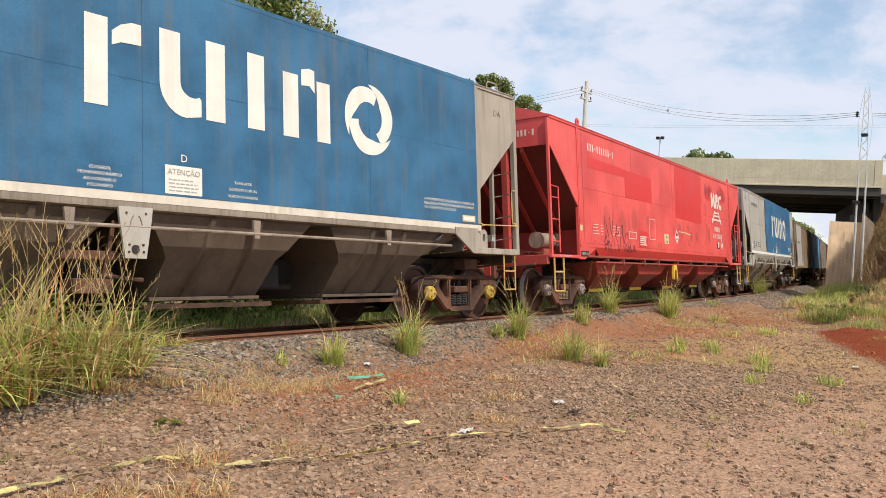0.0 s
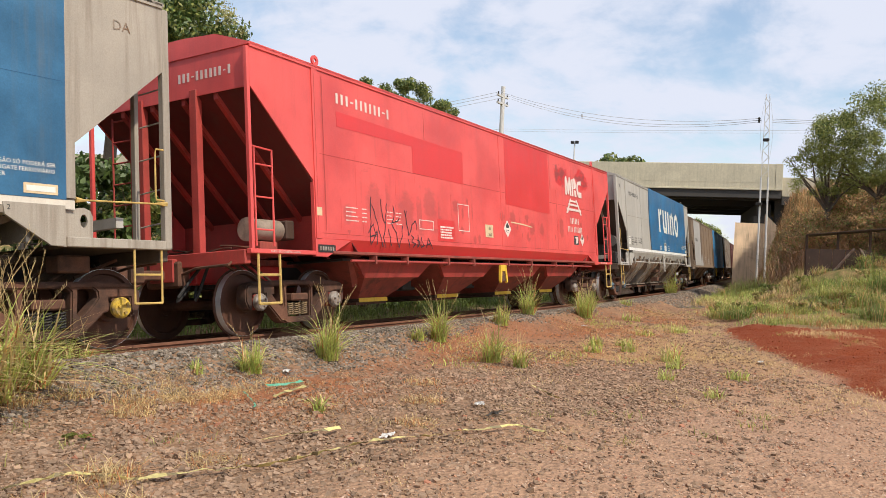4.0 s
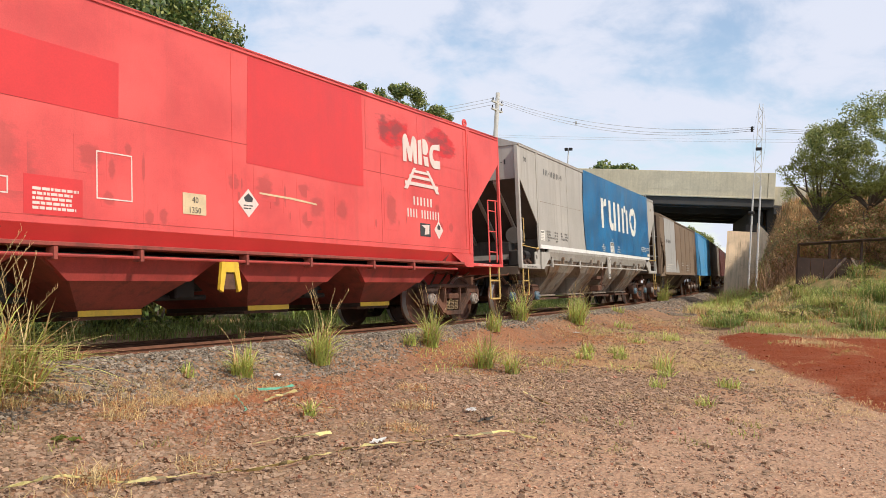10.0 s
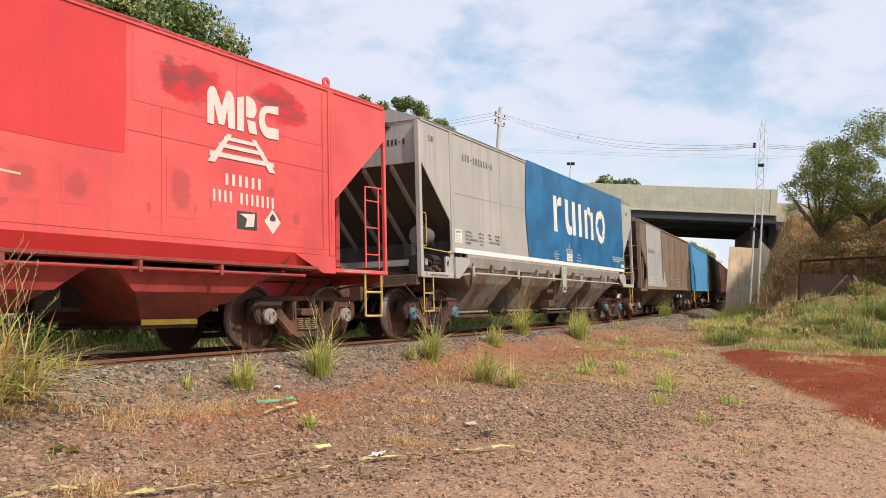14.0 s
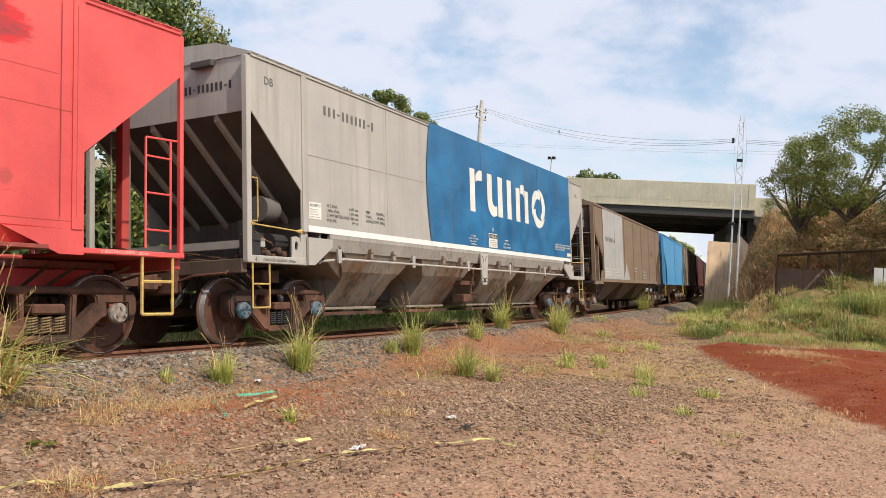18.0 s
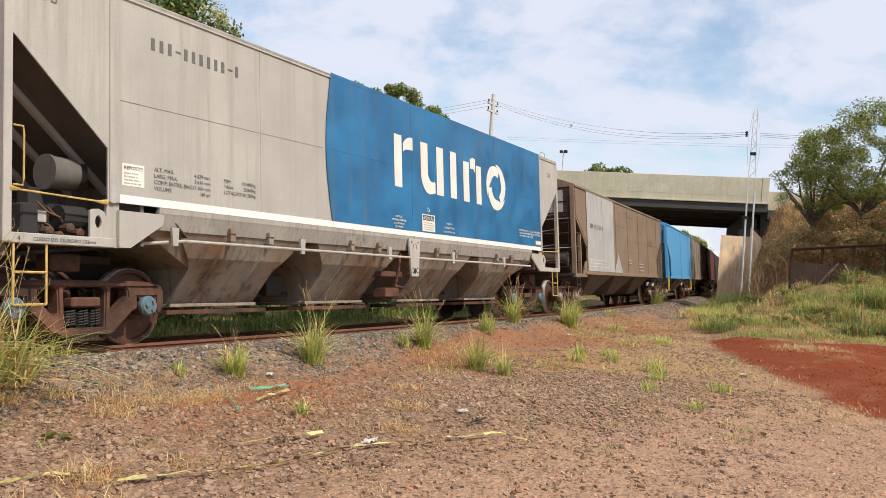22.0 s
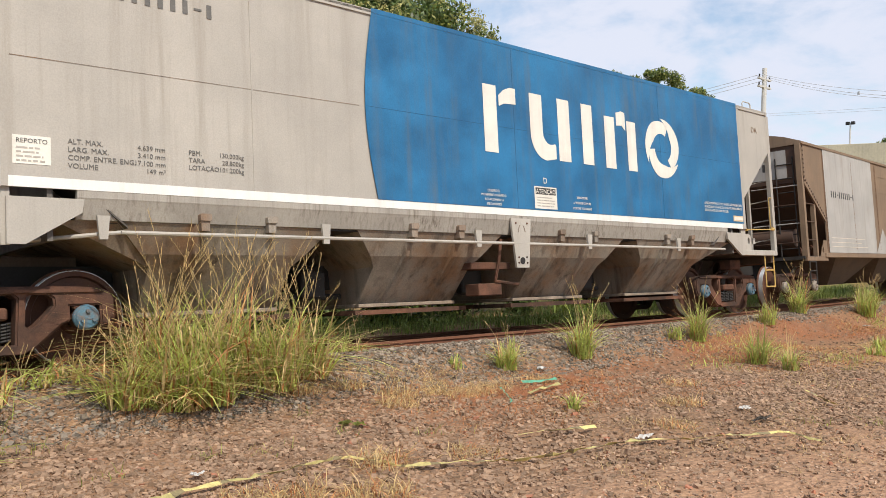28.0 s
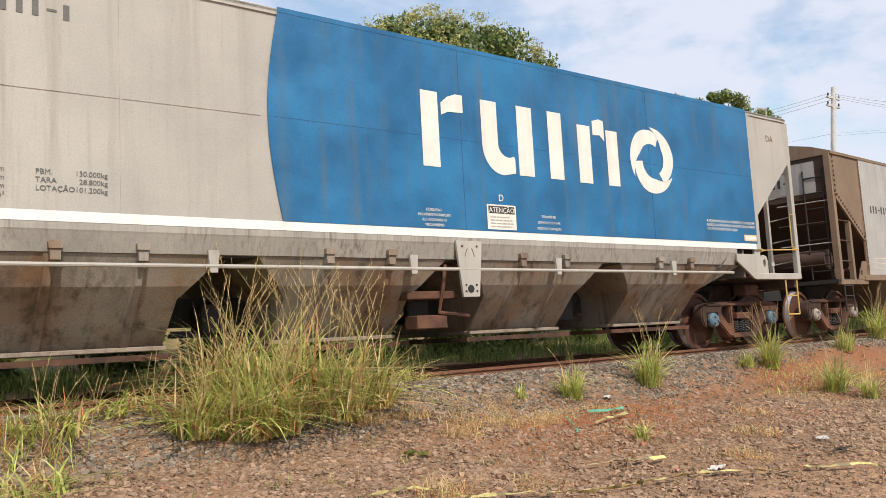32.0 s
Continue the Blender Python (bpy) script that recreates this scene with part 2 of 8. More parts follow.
M = {
    "blue": mat("blue_paint", (0.012, 0.115, 0.262), 0.42, var=0.16, scale=1.6, streak=0.75, dirt=(0.085, 0.13, 0.17), bump=0.003, dent=0.05, col2=(0.018, 0.152, 0.325), amount=0.45, dirt_scale=0.8),
    "lblue": mat("light_blue_paint", (0.095, 0.36, 0.66), 0.5, var=0.10, scale=1.3, streak=0.3),
    "red": mat("red_paint", (0.75, 0.103, 0.091), 0.5, var=0.10, scale=0.8, streak=0.30, dirt=(0.40, 0.075, 0.06), bump=0.003, dent=0.05, col2=(0.60, 0.070, 0.064), amount=0.35, dirt_scale=0.7),
    "red_new": mat("fresh_red_paint", (0.64, 0.042, 0.040), 0.42, var=0.08, scale=1.2, streak=0.2, dirt=(0.45, 0.05, 0.04)),
    "red_dirty": mat("dusty_red_paint", (0.42, 0.052, 0.040), 0.7, var=0.25, scale=2.0, streak=0.5),
    "grey": mat("grey_paint", (0.42, 0.392, 0.345), 0.6, var=0.12, scale=0.9, streak=0.55, dirt=(0.22, 0.185, 0.14), bump=0.003, dent=0.05),
    "grey_dirty": mat("dusty_grey_steel", (0.300, 0.260, 0.212), 0.8, var=0.30, scale=2.6, streak=1.1, dirt=(0.055, 0.038, 0.027), col2=(0.180, 0.105, 0.058), amount=0.30, dirt_scale=1.3),
    # slope sheets: overhang shade put into the base colours, with run-off streaks
    "slope": mat("shade_dark_slope_steel", (0.085, 0.075, 0.066), 0.85, var=0.25, scale=2.0, streak=0.4),
    "red_slope": mat("shade_dark_red_slope", (0.13, 0.022, 0.018), 0.8, var=0.25, scale=2.0, streak=0.4),
    "white": mat("white_paint", (0.80, 0.79, 0.74), 0.5, var=0.05, scale=3.0, streak=0.25, dirt=(0.35, 0.32, 0.28)),
    "logo": mat("white_lettering", (0.75, 0.72, 0.64), 0.5, var=0.07, scale=3.0, streak=0.35, dirt=(0.40, 0.36, 0.30)),
    "ink": mat("dark_stencil_ink", (0.05, 0.05, 0.05), 0.7),
    "yellow": mat("yellow_paint", (0.75, 0.48, 0.04), 0.55, var=0.12, streak=0.3),
    "tan": mat("beige_plate", (0.65, 0.50, 0.30), 0.6),
    "brown": mat("brown_paint", (0.225, 0.155, 0.100), 0.8, var=0.16, scale=1.5, streak=0.5),
    "pale": mat("pale_grey_paint", (0.40, 0.385, 0.36), 0.7, var=0.12, scale=1.5, streak=0.6, dirt=(0.2, 0.14, 0.09)),
    "dark": mat("dark_dusty_paint", (0.05, 0.045, 0.045), 0.75, var=0.2, streak=0.3),
    "maroon": mat("maroon_paint", (0.13, 0.035, 0.03), 0.7, var=0.15, streak=0.4),
    "rust": mat("rusty_cast_steel", (0.170, 0.080, 0.050), 0.85, 0.1, var=0.3, scale=5, fine=90, bump=0.006, col2=(0.065, 0.040, 0.03), amount=0.5, spec=0.25),
    "wheel": mat("rusty_wheel_steel", (0.105, 0.048, 0.030), 0.6, 0.15, var=0.25, scale=4, bump=0.004, spec=0.3),
    "tread": mat("worn_steel", (0.72, 0.72, 0.72), 0.38, 0.6, var=0.1),
    "black": mat("grimy_black_steel", (0.03, 0.027, 0.025), 0.75, 0.1, var=0.3, scale=5),
    "capb": mat("blue_cap_paint", (0.085, 0.18, 0.24), 0.6, var=0.25, scale=14, col2=(0.16, 0.11, 0.08), amount=0.3, dirt_scale=8),
    "capy": mat("yellow_cap_paint", (0.60, 0.40, 0.04), 0.6, var=0.25, scale=14, col2=(0.16, 0.11, 0.08), amount=0.3, dirt_scale=8),
    "capg": mat("grey_cap_paint", (0.34, 0.31, 0.27), 0.6, var=0.25, scale=14, col2=(0.16, 0.10, 0.07), amount=0.4, dirt_scale=8),
    "rail": mat("rusty_rail_steel", (0.19, 0.085, 0.050), 0.8, 0.1, var=0.25, scale=5, bump=0.003, spec=0.25),
    "wood": mat("weathered_wood", (0.10, 0.085, 0.07), 0.9, var=0.25, scale=4, bump=0.01),
    "stone": mat("gravel_stone", (0.285, 0.192, 0.128), 0.95, var=0.25, scale=9, fine=60, bump=0.008, per=0.33, other=(0.34, 0.222, 0.142), spec=0.2),
    "redstone": mat("broken_brick", (0.36, 0.155, 0.09), 0.9, var=0.2, per=0.25),
    "paper": mat("white_litter", (0.78, 0.76, 0.72), 0.7, var=0.05),
    "concrete": mat("aged_concrete", (0.56, 0.505, 0.37), 0.9, var=0.14, scale=0.8, fine=9, streak=0.4, dirt=(0.24, 0.215, 0.15)),
    # underside concrete: the shade below the deck is put into its dark colour
    "concrete_dark": mat("shade_dark_concrete", (0.062, 0.058, 0.053), 0.9, var=0.2, scale=1.0, streak=0.5),
    "abut": mat("stained_render", (0.78, 0.57, 0.37), 0.95, var=0.18, scale=0.7, streak=0.7, dirt=(0.20, 0.13, 0.085), bump=0.01),
    "galv": mat("galvanised_steel", (0.62, 0.61, 0.58), 0.7, 0.0, var=0.1),
    "pole": mat("pale_concrete_pole", (0.60, 0.58, 0.54), 0.9, var=0.08),
    "wire": mat("cable", (0.55, 0.56, 0.58), 0.6),
    "bark": mat("bark", (0.13, 0.10, 0.075), 0.95, var=0.3, scale=8, bump=0.02),
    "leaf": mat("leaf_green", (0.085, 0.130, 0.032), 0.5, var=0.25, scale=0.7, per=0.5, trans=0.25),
    # yellow-green foliage, also the painted-in sunlit tops of darker crowns
    "leaf_lit": mat("leaf_yellow_green_lit", (0.27, 0.29, 0.075), 0.5, var=0.25, scale=0.7, per=0.45, trans=0.3),
    "leaf_dry": mat("dry_leaf", (0.46, 0.27, 0.12), 0.8, var=0.3, scale=0.7, per=0.5, trans=0.15),
    "grass": mat("grass_blade", (0.34, 0.365, 0.09), 0.6, var=0.25, scale=3, per=0.45, trans=0.45, other=(0.50, 0.42, 0.16)),
    "grass_dry": mat("dry_grass_blade", (0.62, 0.46, 0.22), 0.75, var=0.2, scale=3, per=0.35, trans=0.3),
    "grass_rust": mat("reddish_dry_grass", (0.46, 0.19, 0.07), 0.8, var=0.25, scale=3, per=0.4, trans=0.2),
    "tape": mat("yellow_plastic_tape", (0.50, 0.42, 0.16), 0.6, var=0.3, scale=20, per=0.35),
    "tape_dark": mat("black_plastic_tape", (0.22, 0.175, 0.085), 0.6, var=0.3, scale=20),
    "green": mat("green_plastic", (0.10, 0.33, 0.21), 0.45, var=0.2, scale=20),
    "sheet": mat("rusty_sheet_metal", (0.085, 0.052, 0.038), 0.95, 0.0, var=0.25, scale=2, streak=0.6),
    "ballast": mat("grey_ballast_stone", (0.250, 0.205, 0.160), 0.95, var=0.30, scale=9, fine=60, bump=0.008, per=0.50, other=(0.20, 0.170, 0.138), spec=0.2),
    "brown_dirty": mat("brown_grimy_steel", (0.112, 0.080, 0.057), 0.85, var=0.28, scale=2.0, streak=0.8, dirt=(0.07, 0.046, 0.032)),
    "flange": mat("bare_rusty_flange", (0.26, 0.20, 0.165), 0.75, 0.1, var=0.3, scale=7, col2=(0.16, 0.09, 0.06), amount=0.5, dirt_scale=5),
    "blossom": mat("cream_blossom", (0.44, 0.42, 0.16), 0.7, var=0.2, scale=2, per=0.3, trans=0.2),
    "yellow_old": mat("dull_worn_yellow", (0.55, 0.37, 0.11), 0.65, var=0.25, scale=12, streak=0.4),
    "redsoil": mat("red_soil_clod", (0.20, 0.046, 0.016), 1.0, var=0.25, scale=8, per=0.35, spec=0.1),
    "straw_steel": mat("dusty_yellow_spring_steel", (0.30, 0.20, 0.09), 0.75, var=0.4, scale=9, col2=(0.08, 0.055, 0.04), amount=0.5, dirt_scale=9),
    "pebble": mat("pale_pebble", (0.40, 0.285, 0.205), 0.95, var=0.2, scale=9, per=0.45, other=(0.42, 0.20, 0.11), spec=0.2),
    "brown_deep": mat("dark_brown_steel", (0.075, 0.042, 0.028), 0.85, var=0.25, scale=2.0, streak=0.4),
    "red_box": mat("red_lead_casting", (0.32, 0.060, 0.040), 0.75, var=0.25, scale=8, col2=(0.12, 0.055, 0.036), amount=0.4, dirt_scale=6),
    "red_grime": mat("grimy_red_brown_steel", (0.27, 0.058, 0.041), 0.8, var=0.3, scale=2.4, streak=0.8, dirt=(0.05, 0.03, 0.022)),
    # darker grey than the body paint, with run-off streaks
    "bulkhead": mat("dark_grey_bulkhead", (0.13, 0.118, 0.104), 0.85, var=0.25, scale=2.0, streak=0.7, dirt=(0.04, 0.03, 0.025)),
    "grass_deep": mat("deep_green_grass", (0.205, 0.27, 0.062), 0.6, var=0.3, scale=2, per=0.5, trans=0.35),
    "grey_old": mat("stained_old_grey_paint", (0.36, 0.315, 0.255), 0.65, var=0.16, scale=0.9, streak=1.0, dirt=(0.13, 0.085, 0.05), bump=0.003, dent=0.05),
    "grass_fresh": mat("fresh_grass_blade", (0.50, 0.56, 0.15), 0.6, var=0.25, scale=3, per=0.4, trans=0.45),
    "strap": mat("brown_riveted_strap", (0.205, 0.128, 0.080), 0.8, var=0.2, scale=3, streak=0.4),
    "sill": mat("streaked_sill_paint", (0.355, 0.328, 0.285), 0.65, var=0.14, scale=1.2, streak=1.1, dirt=(0.12, 0.095, 0.07), run=26.0, bump=0.003),
    "blue_old": mat("dull_blue_paint", (0.022, 0.105, 0.205), 0.5, var=0.16, scale=1.6, streak=0.8, dirt=(0.11, 0.135, 0.145), bump=0.003, dent=0.06, col2=(0.032, 0.135, 0.255), amount=0.45, dirt_scale=0.8),
    "lip": mat("worn_tan_steel_lip", (0.27, 0.215, 0.165), 0.75, var=0.3, scale=5, streak=0.6, dirt=(0.10, 0.06, 0.04)),
    "blue_seam": mat("blue_seam_paint", (0.012, 0.078, 0.175), 0.5, var=0.2),
    "smudge": mat("dark_red_overspray", (0.75, 0.103, 0.091), 0.5, var=0.10, scale=0.8, streak=0.30, dirt=(0.40, 0.075, 0.06), bump=0.003, dent=0.05, col2=(0.60, 0.070, 0.064), amount=0.35, dirt_scale=0.7, blot=(0.62, 0.028, 0.028, 1.0), blot_size=1.9, blot_core=(0.20, 0.05, 0.045)),
    "red_stain": mat("sooty_red_stain", (0.75, 0.103, 0.091), 0.5, var=0.10, scale=0.8, streak=0.30, dirt=(0.40, 0.075, 0.06), bump=0.003, dent=0.05, col2=(0.60, 0.070, 0.064), amount=0.35, dirt_scale=0.7, blot=(0.36, 0.06, 0.05, 0.6)),
    "soot": mat("sooty_smear_on_red", (0.75, 0.103, 0.091), 0.5, var=0.10, scale=0.8, streak=0.30, dirt=(0.40, 0.075, 0.06), bump=0.003, dent=0.05, col2=(0.60, 0.070, 0.064), amount=0.35, dirt_scale=0.7, blot=(0.24, 0.06, 0.05, 0.35)),
    # skirt red: dusty, and darkened in the colour for the skirt's shade
    "red_skirt": mat("dusty_shaded_red_paint", (0.37, 0.048, 0.038), 0.7, var=0.25, scale=2.0, streak=0.6, dirt=(0.09, 0.03, 0.022)),
    "logo_red": mat("worn_white_paint_on_red", (0.72, 0.60, 0.53), 0.55, var=0.10, scale=3.0, streak=0.5, dirt=(0.55, 0.30, 0.25)),
    "ink_faded": mat("faded_stencil_ink", (0.13, 0.125, 0.115), 0.7, var=0.2, scale=8.0),
    "white_old": mat("dirty_cream_band", (0.66, 0.60, 0.50), 0.55, var=0.10, scale=3.0, streak=0.5, dirt=(0.36, 0.29, 0.22)),
    "sill_old": mat("brown_stained_sill", (0.27, 0.225, 0.175), 0.7, var=0.2, scale=1.6, streak=1.0, dirt=(0.10, 0.07, 0.05), run=20.0),
    "cane": mat("dry_brown_cane", (0.42, 0.25, 0.145), 0.85, var=0.25, scale=2, per=0.5),
    "graffiti": mat("black_spray_paint", (0.035, 0.025, 0.03), 0.6),
}


# ---- mesh helpers ----
def part(name, bm, material, parent=None, label="", smooth=False):
    me = bpy.data.meshes.new(name)
    if smooth:
        for f in bm.faces:
            f.smooth = True
        for e in bm.edges:
            e.smooth = len(e.link_faces) == 2 and e.calc_face_angle(0) < radians(35)
    bm.to_mesh(me)
    bm.free()
    me.materials.append(M[material])
    ob = new(name, me)
    if parent:
        ob.parent = parent
    if label:
        ob["label"] = label
    return ob


def from_arrays(name, verts, faces, material, parent=None, smooth=False):
    me = bpy.data.meshes.new(name)
    me.from_pydata(verts, [], faces)
    me.materials.append(M[material])
    if smooth:
        me.polygons.foreach_set("use_smooth", [True] * len(me.polygons))
    ob = new(name, me)
    if parent:
        ob.parent = parent
    return ob


def box(bm, x0, x1, y0, y1, z0, z1, bev=0.0):
    vs = [bm.verts.new((x, y, z)) for x in (x0, x1) for y in (y0, y1) for z in (z0, z1)]
    fs = [bm.faces.new([vs[i] for i in f]) for f in ((0, 1, 3, 2), (4, 6, 7, 5), (0, 4, 5, 1), (2, 3, 7, 6), (0, 2, 6, 4), (1, 5, 7, 3))]
    if bev:
        bmesh.ops.bevel(bm, geom=list({e for f in fs for e in f.edges}), offset=bev, segments=1, affect="EDGES")
    return bm


def slab(bm, pts, y0, y1):
    """A plate: a polygon in x and z, from y0 to y1."""
    a = [bm.verts.new((x, y0, z)) for x, z in pts]
    b = [bm.verts.new((x, y1, z)) for x, z in pts]
    n = len(pts)
    bm.faces.new(a)
    bm.faces.new(b[::-1])
    for i in range(n):
        bm.faces.new((a[i], b[i], b[(i + 1) % n], a[(i + 1) % n]))
    return bm


def loft(bm, rings, cap=True):
    """Joins rings of equal length."""
    vs = [[bm.verts.new(p) for p in r] for r in rings]
    n = len(rings[0])
    for a, b in zip(vs, vs[1:]):
        for i in range(n):
            bm.faces.new((a[i], a[(i + 1) % n], b[(i + 1) % n], b[i]))
    if cap:
        bm.faces.new(vs[0][::-1])
        bm.faces.new(vs[-1])
    return bm


def rod(bm, a, b, r, n=8, r2=None):
    a, b = Vector(a), Vector(b)
    w = (b - a).normalized()
    u = w.orthogonal().normalized()
    v = w.cross(u)
    ring = lambda c, q: [c + q * (u * math.cos(2 * math.pi * i / n) + v * math.sin(2 * math.pi * i / n)) for i in range(n)]
    return loft(bm, [ring(a, r), ring(b, r if r2 is None else r2)])


def tube(bm, pts, r, n=6):
    """A round bar along a bent line."""
    pts = [Vector(p) for p in pts]
    rings = []
    for i, p in enumerate(pts):
        w = (pts[min(i + 1, len(pts) - 1)] - pts[max(i - 1, 0)]).normalized()
        u = w.cross(Vector((0.31, 0.17, 0.93))).normalized()
        v = w.cross(u)
        rings.append([p + r * (u * math.cos(2 * math.pi * k / n) + v * math.sin(2 * math.pi * k / n)) for k in range(n)])
    return loft(bm, rings)


def lathe(bm, prof, axis="y", n=32, at=(0, 0, 0), cap=True):
    """prof: (radius, along) pairs."""
    rings = []
    for r, h in prof:
        ring = []
        for i in range(n):
            a = 2 * math.pi * i / n
            p = (r * math.cos(a), h, r * math.sin(a)) if axis == "y" else (h, r * math.cos(a), r * math.sin(a))
            ring.append(Vector(p) + Vector(at))
        rings.append(ring)
    return loft(bm, rings, cap)


def plate(bm, outer, holes, y0, y1, bev=0.0):
    """A cast plate with openings: loops in x and z, from y0 to y1."""
    edges = []
    for lp in [outer] + holes:
        vs = [bm.verts.new((x, y0, z)) for x, z in lp]
        edges += [bm.edges.new((vs[i], vs[(i + 1) % len(vs)])) for i in range(len(vs))]
    fs = [g for g in bmesh.ops.triangle_fill(bm, use_beauty=True, use_dissolve=False, edges=edges)["geom"] if isinstance(g, bmesh.types.BMFace)]
    ex = bmesh.ops.extrude_face_region(bm, geom=fs)["geom"]
    moved = [g for g in ex if isinstance(g, bmesh.types.BMVert)]
    bmesh.ops.translate(bm, verts=moved, vec=(0, y1 - y0, 0))
    if bev:
        rim = [e for e in ex if isinstance(e, bmesh.types.BMEdge) and len(e.link_faces) == 2 and abs(e.link_faces[0].normal.dot(e.link_faces[1].normal)) < 0.5]
        bmesh.ops.bevel(bm, geom=rim, offset=bev, segments=2, affect="EDGES")
    return bm


def fixn(bm):
    bmesh.ops.recalc_face_normals(bm, faces=bm.faces)
    return bm


BM = bmesh.new


# ---- the line of the track ----
K0, LEND, CANT, GRADE = 1 / 185.56, 73.21, radians(5.86), 0.00617


def line(X):
    """Place and heading of the track's middle, X metres along it."""
    if X <= 0:
        return X, K0 * X * X / 2, K0 * X
    n = 24
    x = y = 0.0
    for i in range(n):
        v = min((i + 0.5) / n * X, LEND)
        a = K0 * (v - v * v / (2 * LEND))
        x, y = x + math.cos(a) * X / n, y + math.sin(a) * X / n
    e = min(X, LEND)
    return x, y, K0 * (e - e * e / (2 * LEND))


def on_track(X, y=0.0, z=0.0):
    """The world's place of a point beside the track, in the canted frame."""
    lx, ly, a = line(X)
    yy, zz = y * math.cos(CANT) + z * math.sin(CANT), z * math.cos(CANT) - y * math.sin(CANT)
    return Vector((lx - yy * math.sin(a), ly + yy * math.cos(a), zz + GRADE * X))


# ---- ground and track ----
def smooth(a, b, v):
    v = np.clip((v - a) / (b - a), 0, 1)
    return v * v * (3 - 2 * v)


LX = np.arange(-60, 160, 0.5)
LINE = np.array([line(v) for v in LX])


def beside(x, y):
    """How far along the track a place lies, and how far to its left (right is below 0)."""
    x, y = np.asarray(x, float), np.asarray(y, float)
    s = np.interp(x, LINE[:, 0], LX)
    for _ in range(3):
        lx, ly, a = (np.interp(s, LX, LINE[:, i]) for i in range(3))
        s = s + (x - lx) * np.cos(a) + (y - ly) * np.sin(a)
    lx, ly, a = (np.interp(s, LX, LINE[:, i]) for i in range(3))
    return s, -(x - lx) * np.sin(a) + (y - ly) * np.cos(a)


def wave(x, y, f, k):
    """A cheap rolling relief."""
    return np.sin(f * x + 1.3 * k) * np.cos(f * 0.83 * y - 0.7 * k) + 0.5 * np.sin(f * 2.1 * (x + 0.6 * y) + k) * np.cos(f * 1.7 * (y - 0.3 * x))


def heap_edge(y):
    """Where the heap of red earth begins."""
    return np.interp(y, [-16, -8.81, -6.98, -4.86, -3.5, -3.0], [-1.0, 12.2, 15.6, 20.2, 25.3, 32.0])


def height(x, y):
    s, o = beside(x, y)
    g = GRADE * np.clip(s, -20, 110)
    bed = g - 0.175 + 0.085 * smooth(-0.86, -1.0, o) - np.clip(o, -1.45, 1.6) * math.sin(CANT)
    low = g - 0.25 + 0.03 * wave(x, y, 0.55, 1) + 0.012 * wave(x, y, 2.3, 2)
    right = smooth(-1.45, -2.7, o)
    left = smooth(1.7, 3.2, o)
    z = bed * (1 - right) * (1 - left) + low * right + (low - 0.25) * left
    # a low heap of red earth, the grassy bank behind it, and the road's embankment
    e = x - heap_edge(y)
    z = z + 0.20 * smooth(-0.4, 3.6, e) * smooth(30.5, 26.5, x) * smooth(-18, -12, y) * (1 + 0.25 * wave(x, y, 1.3, 6) + 0.16 * wave(x, y, 3.3, 4))
    edge = 3.3 + 1.3 * smooth(48, 26, s) + 0.25 * wave(x, y, 1.2, 8)
    bank = smooth(23, 36, s - 0.12 * np.clip(-o - 5, 0, 10)) * smooth(edge, edge + 3.6, -o)
    z = z + bank * (1.30 + 0.24 * wave(x, y, 0.8, 3) + 0.15 * wave(x, y, 2.2, 5) + 0.85 * smooth(5.5, 10.5, -o))
    z = z + smooth(48.5, 60, s) * smooth(4.0, 6.6, -o) * 5.5
    z = z + smooth(50, 63, s) * smooth(8.0, 16.0, o) * 5.5
    # the road behind the bridge end lies on the same fill
    z = z + smooth(60.5, 63.5, s) * smooth(3.9, 5.0, -o) * smooth(140, 110, s) * np.maximum(0, 6.7 - z)
    return z


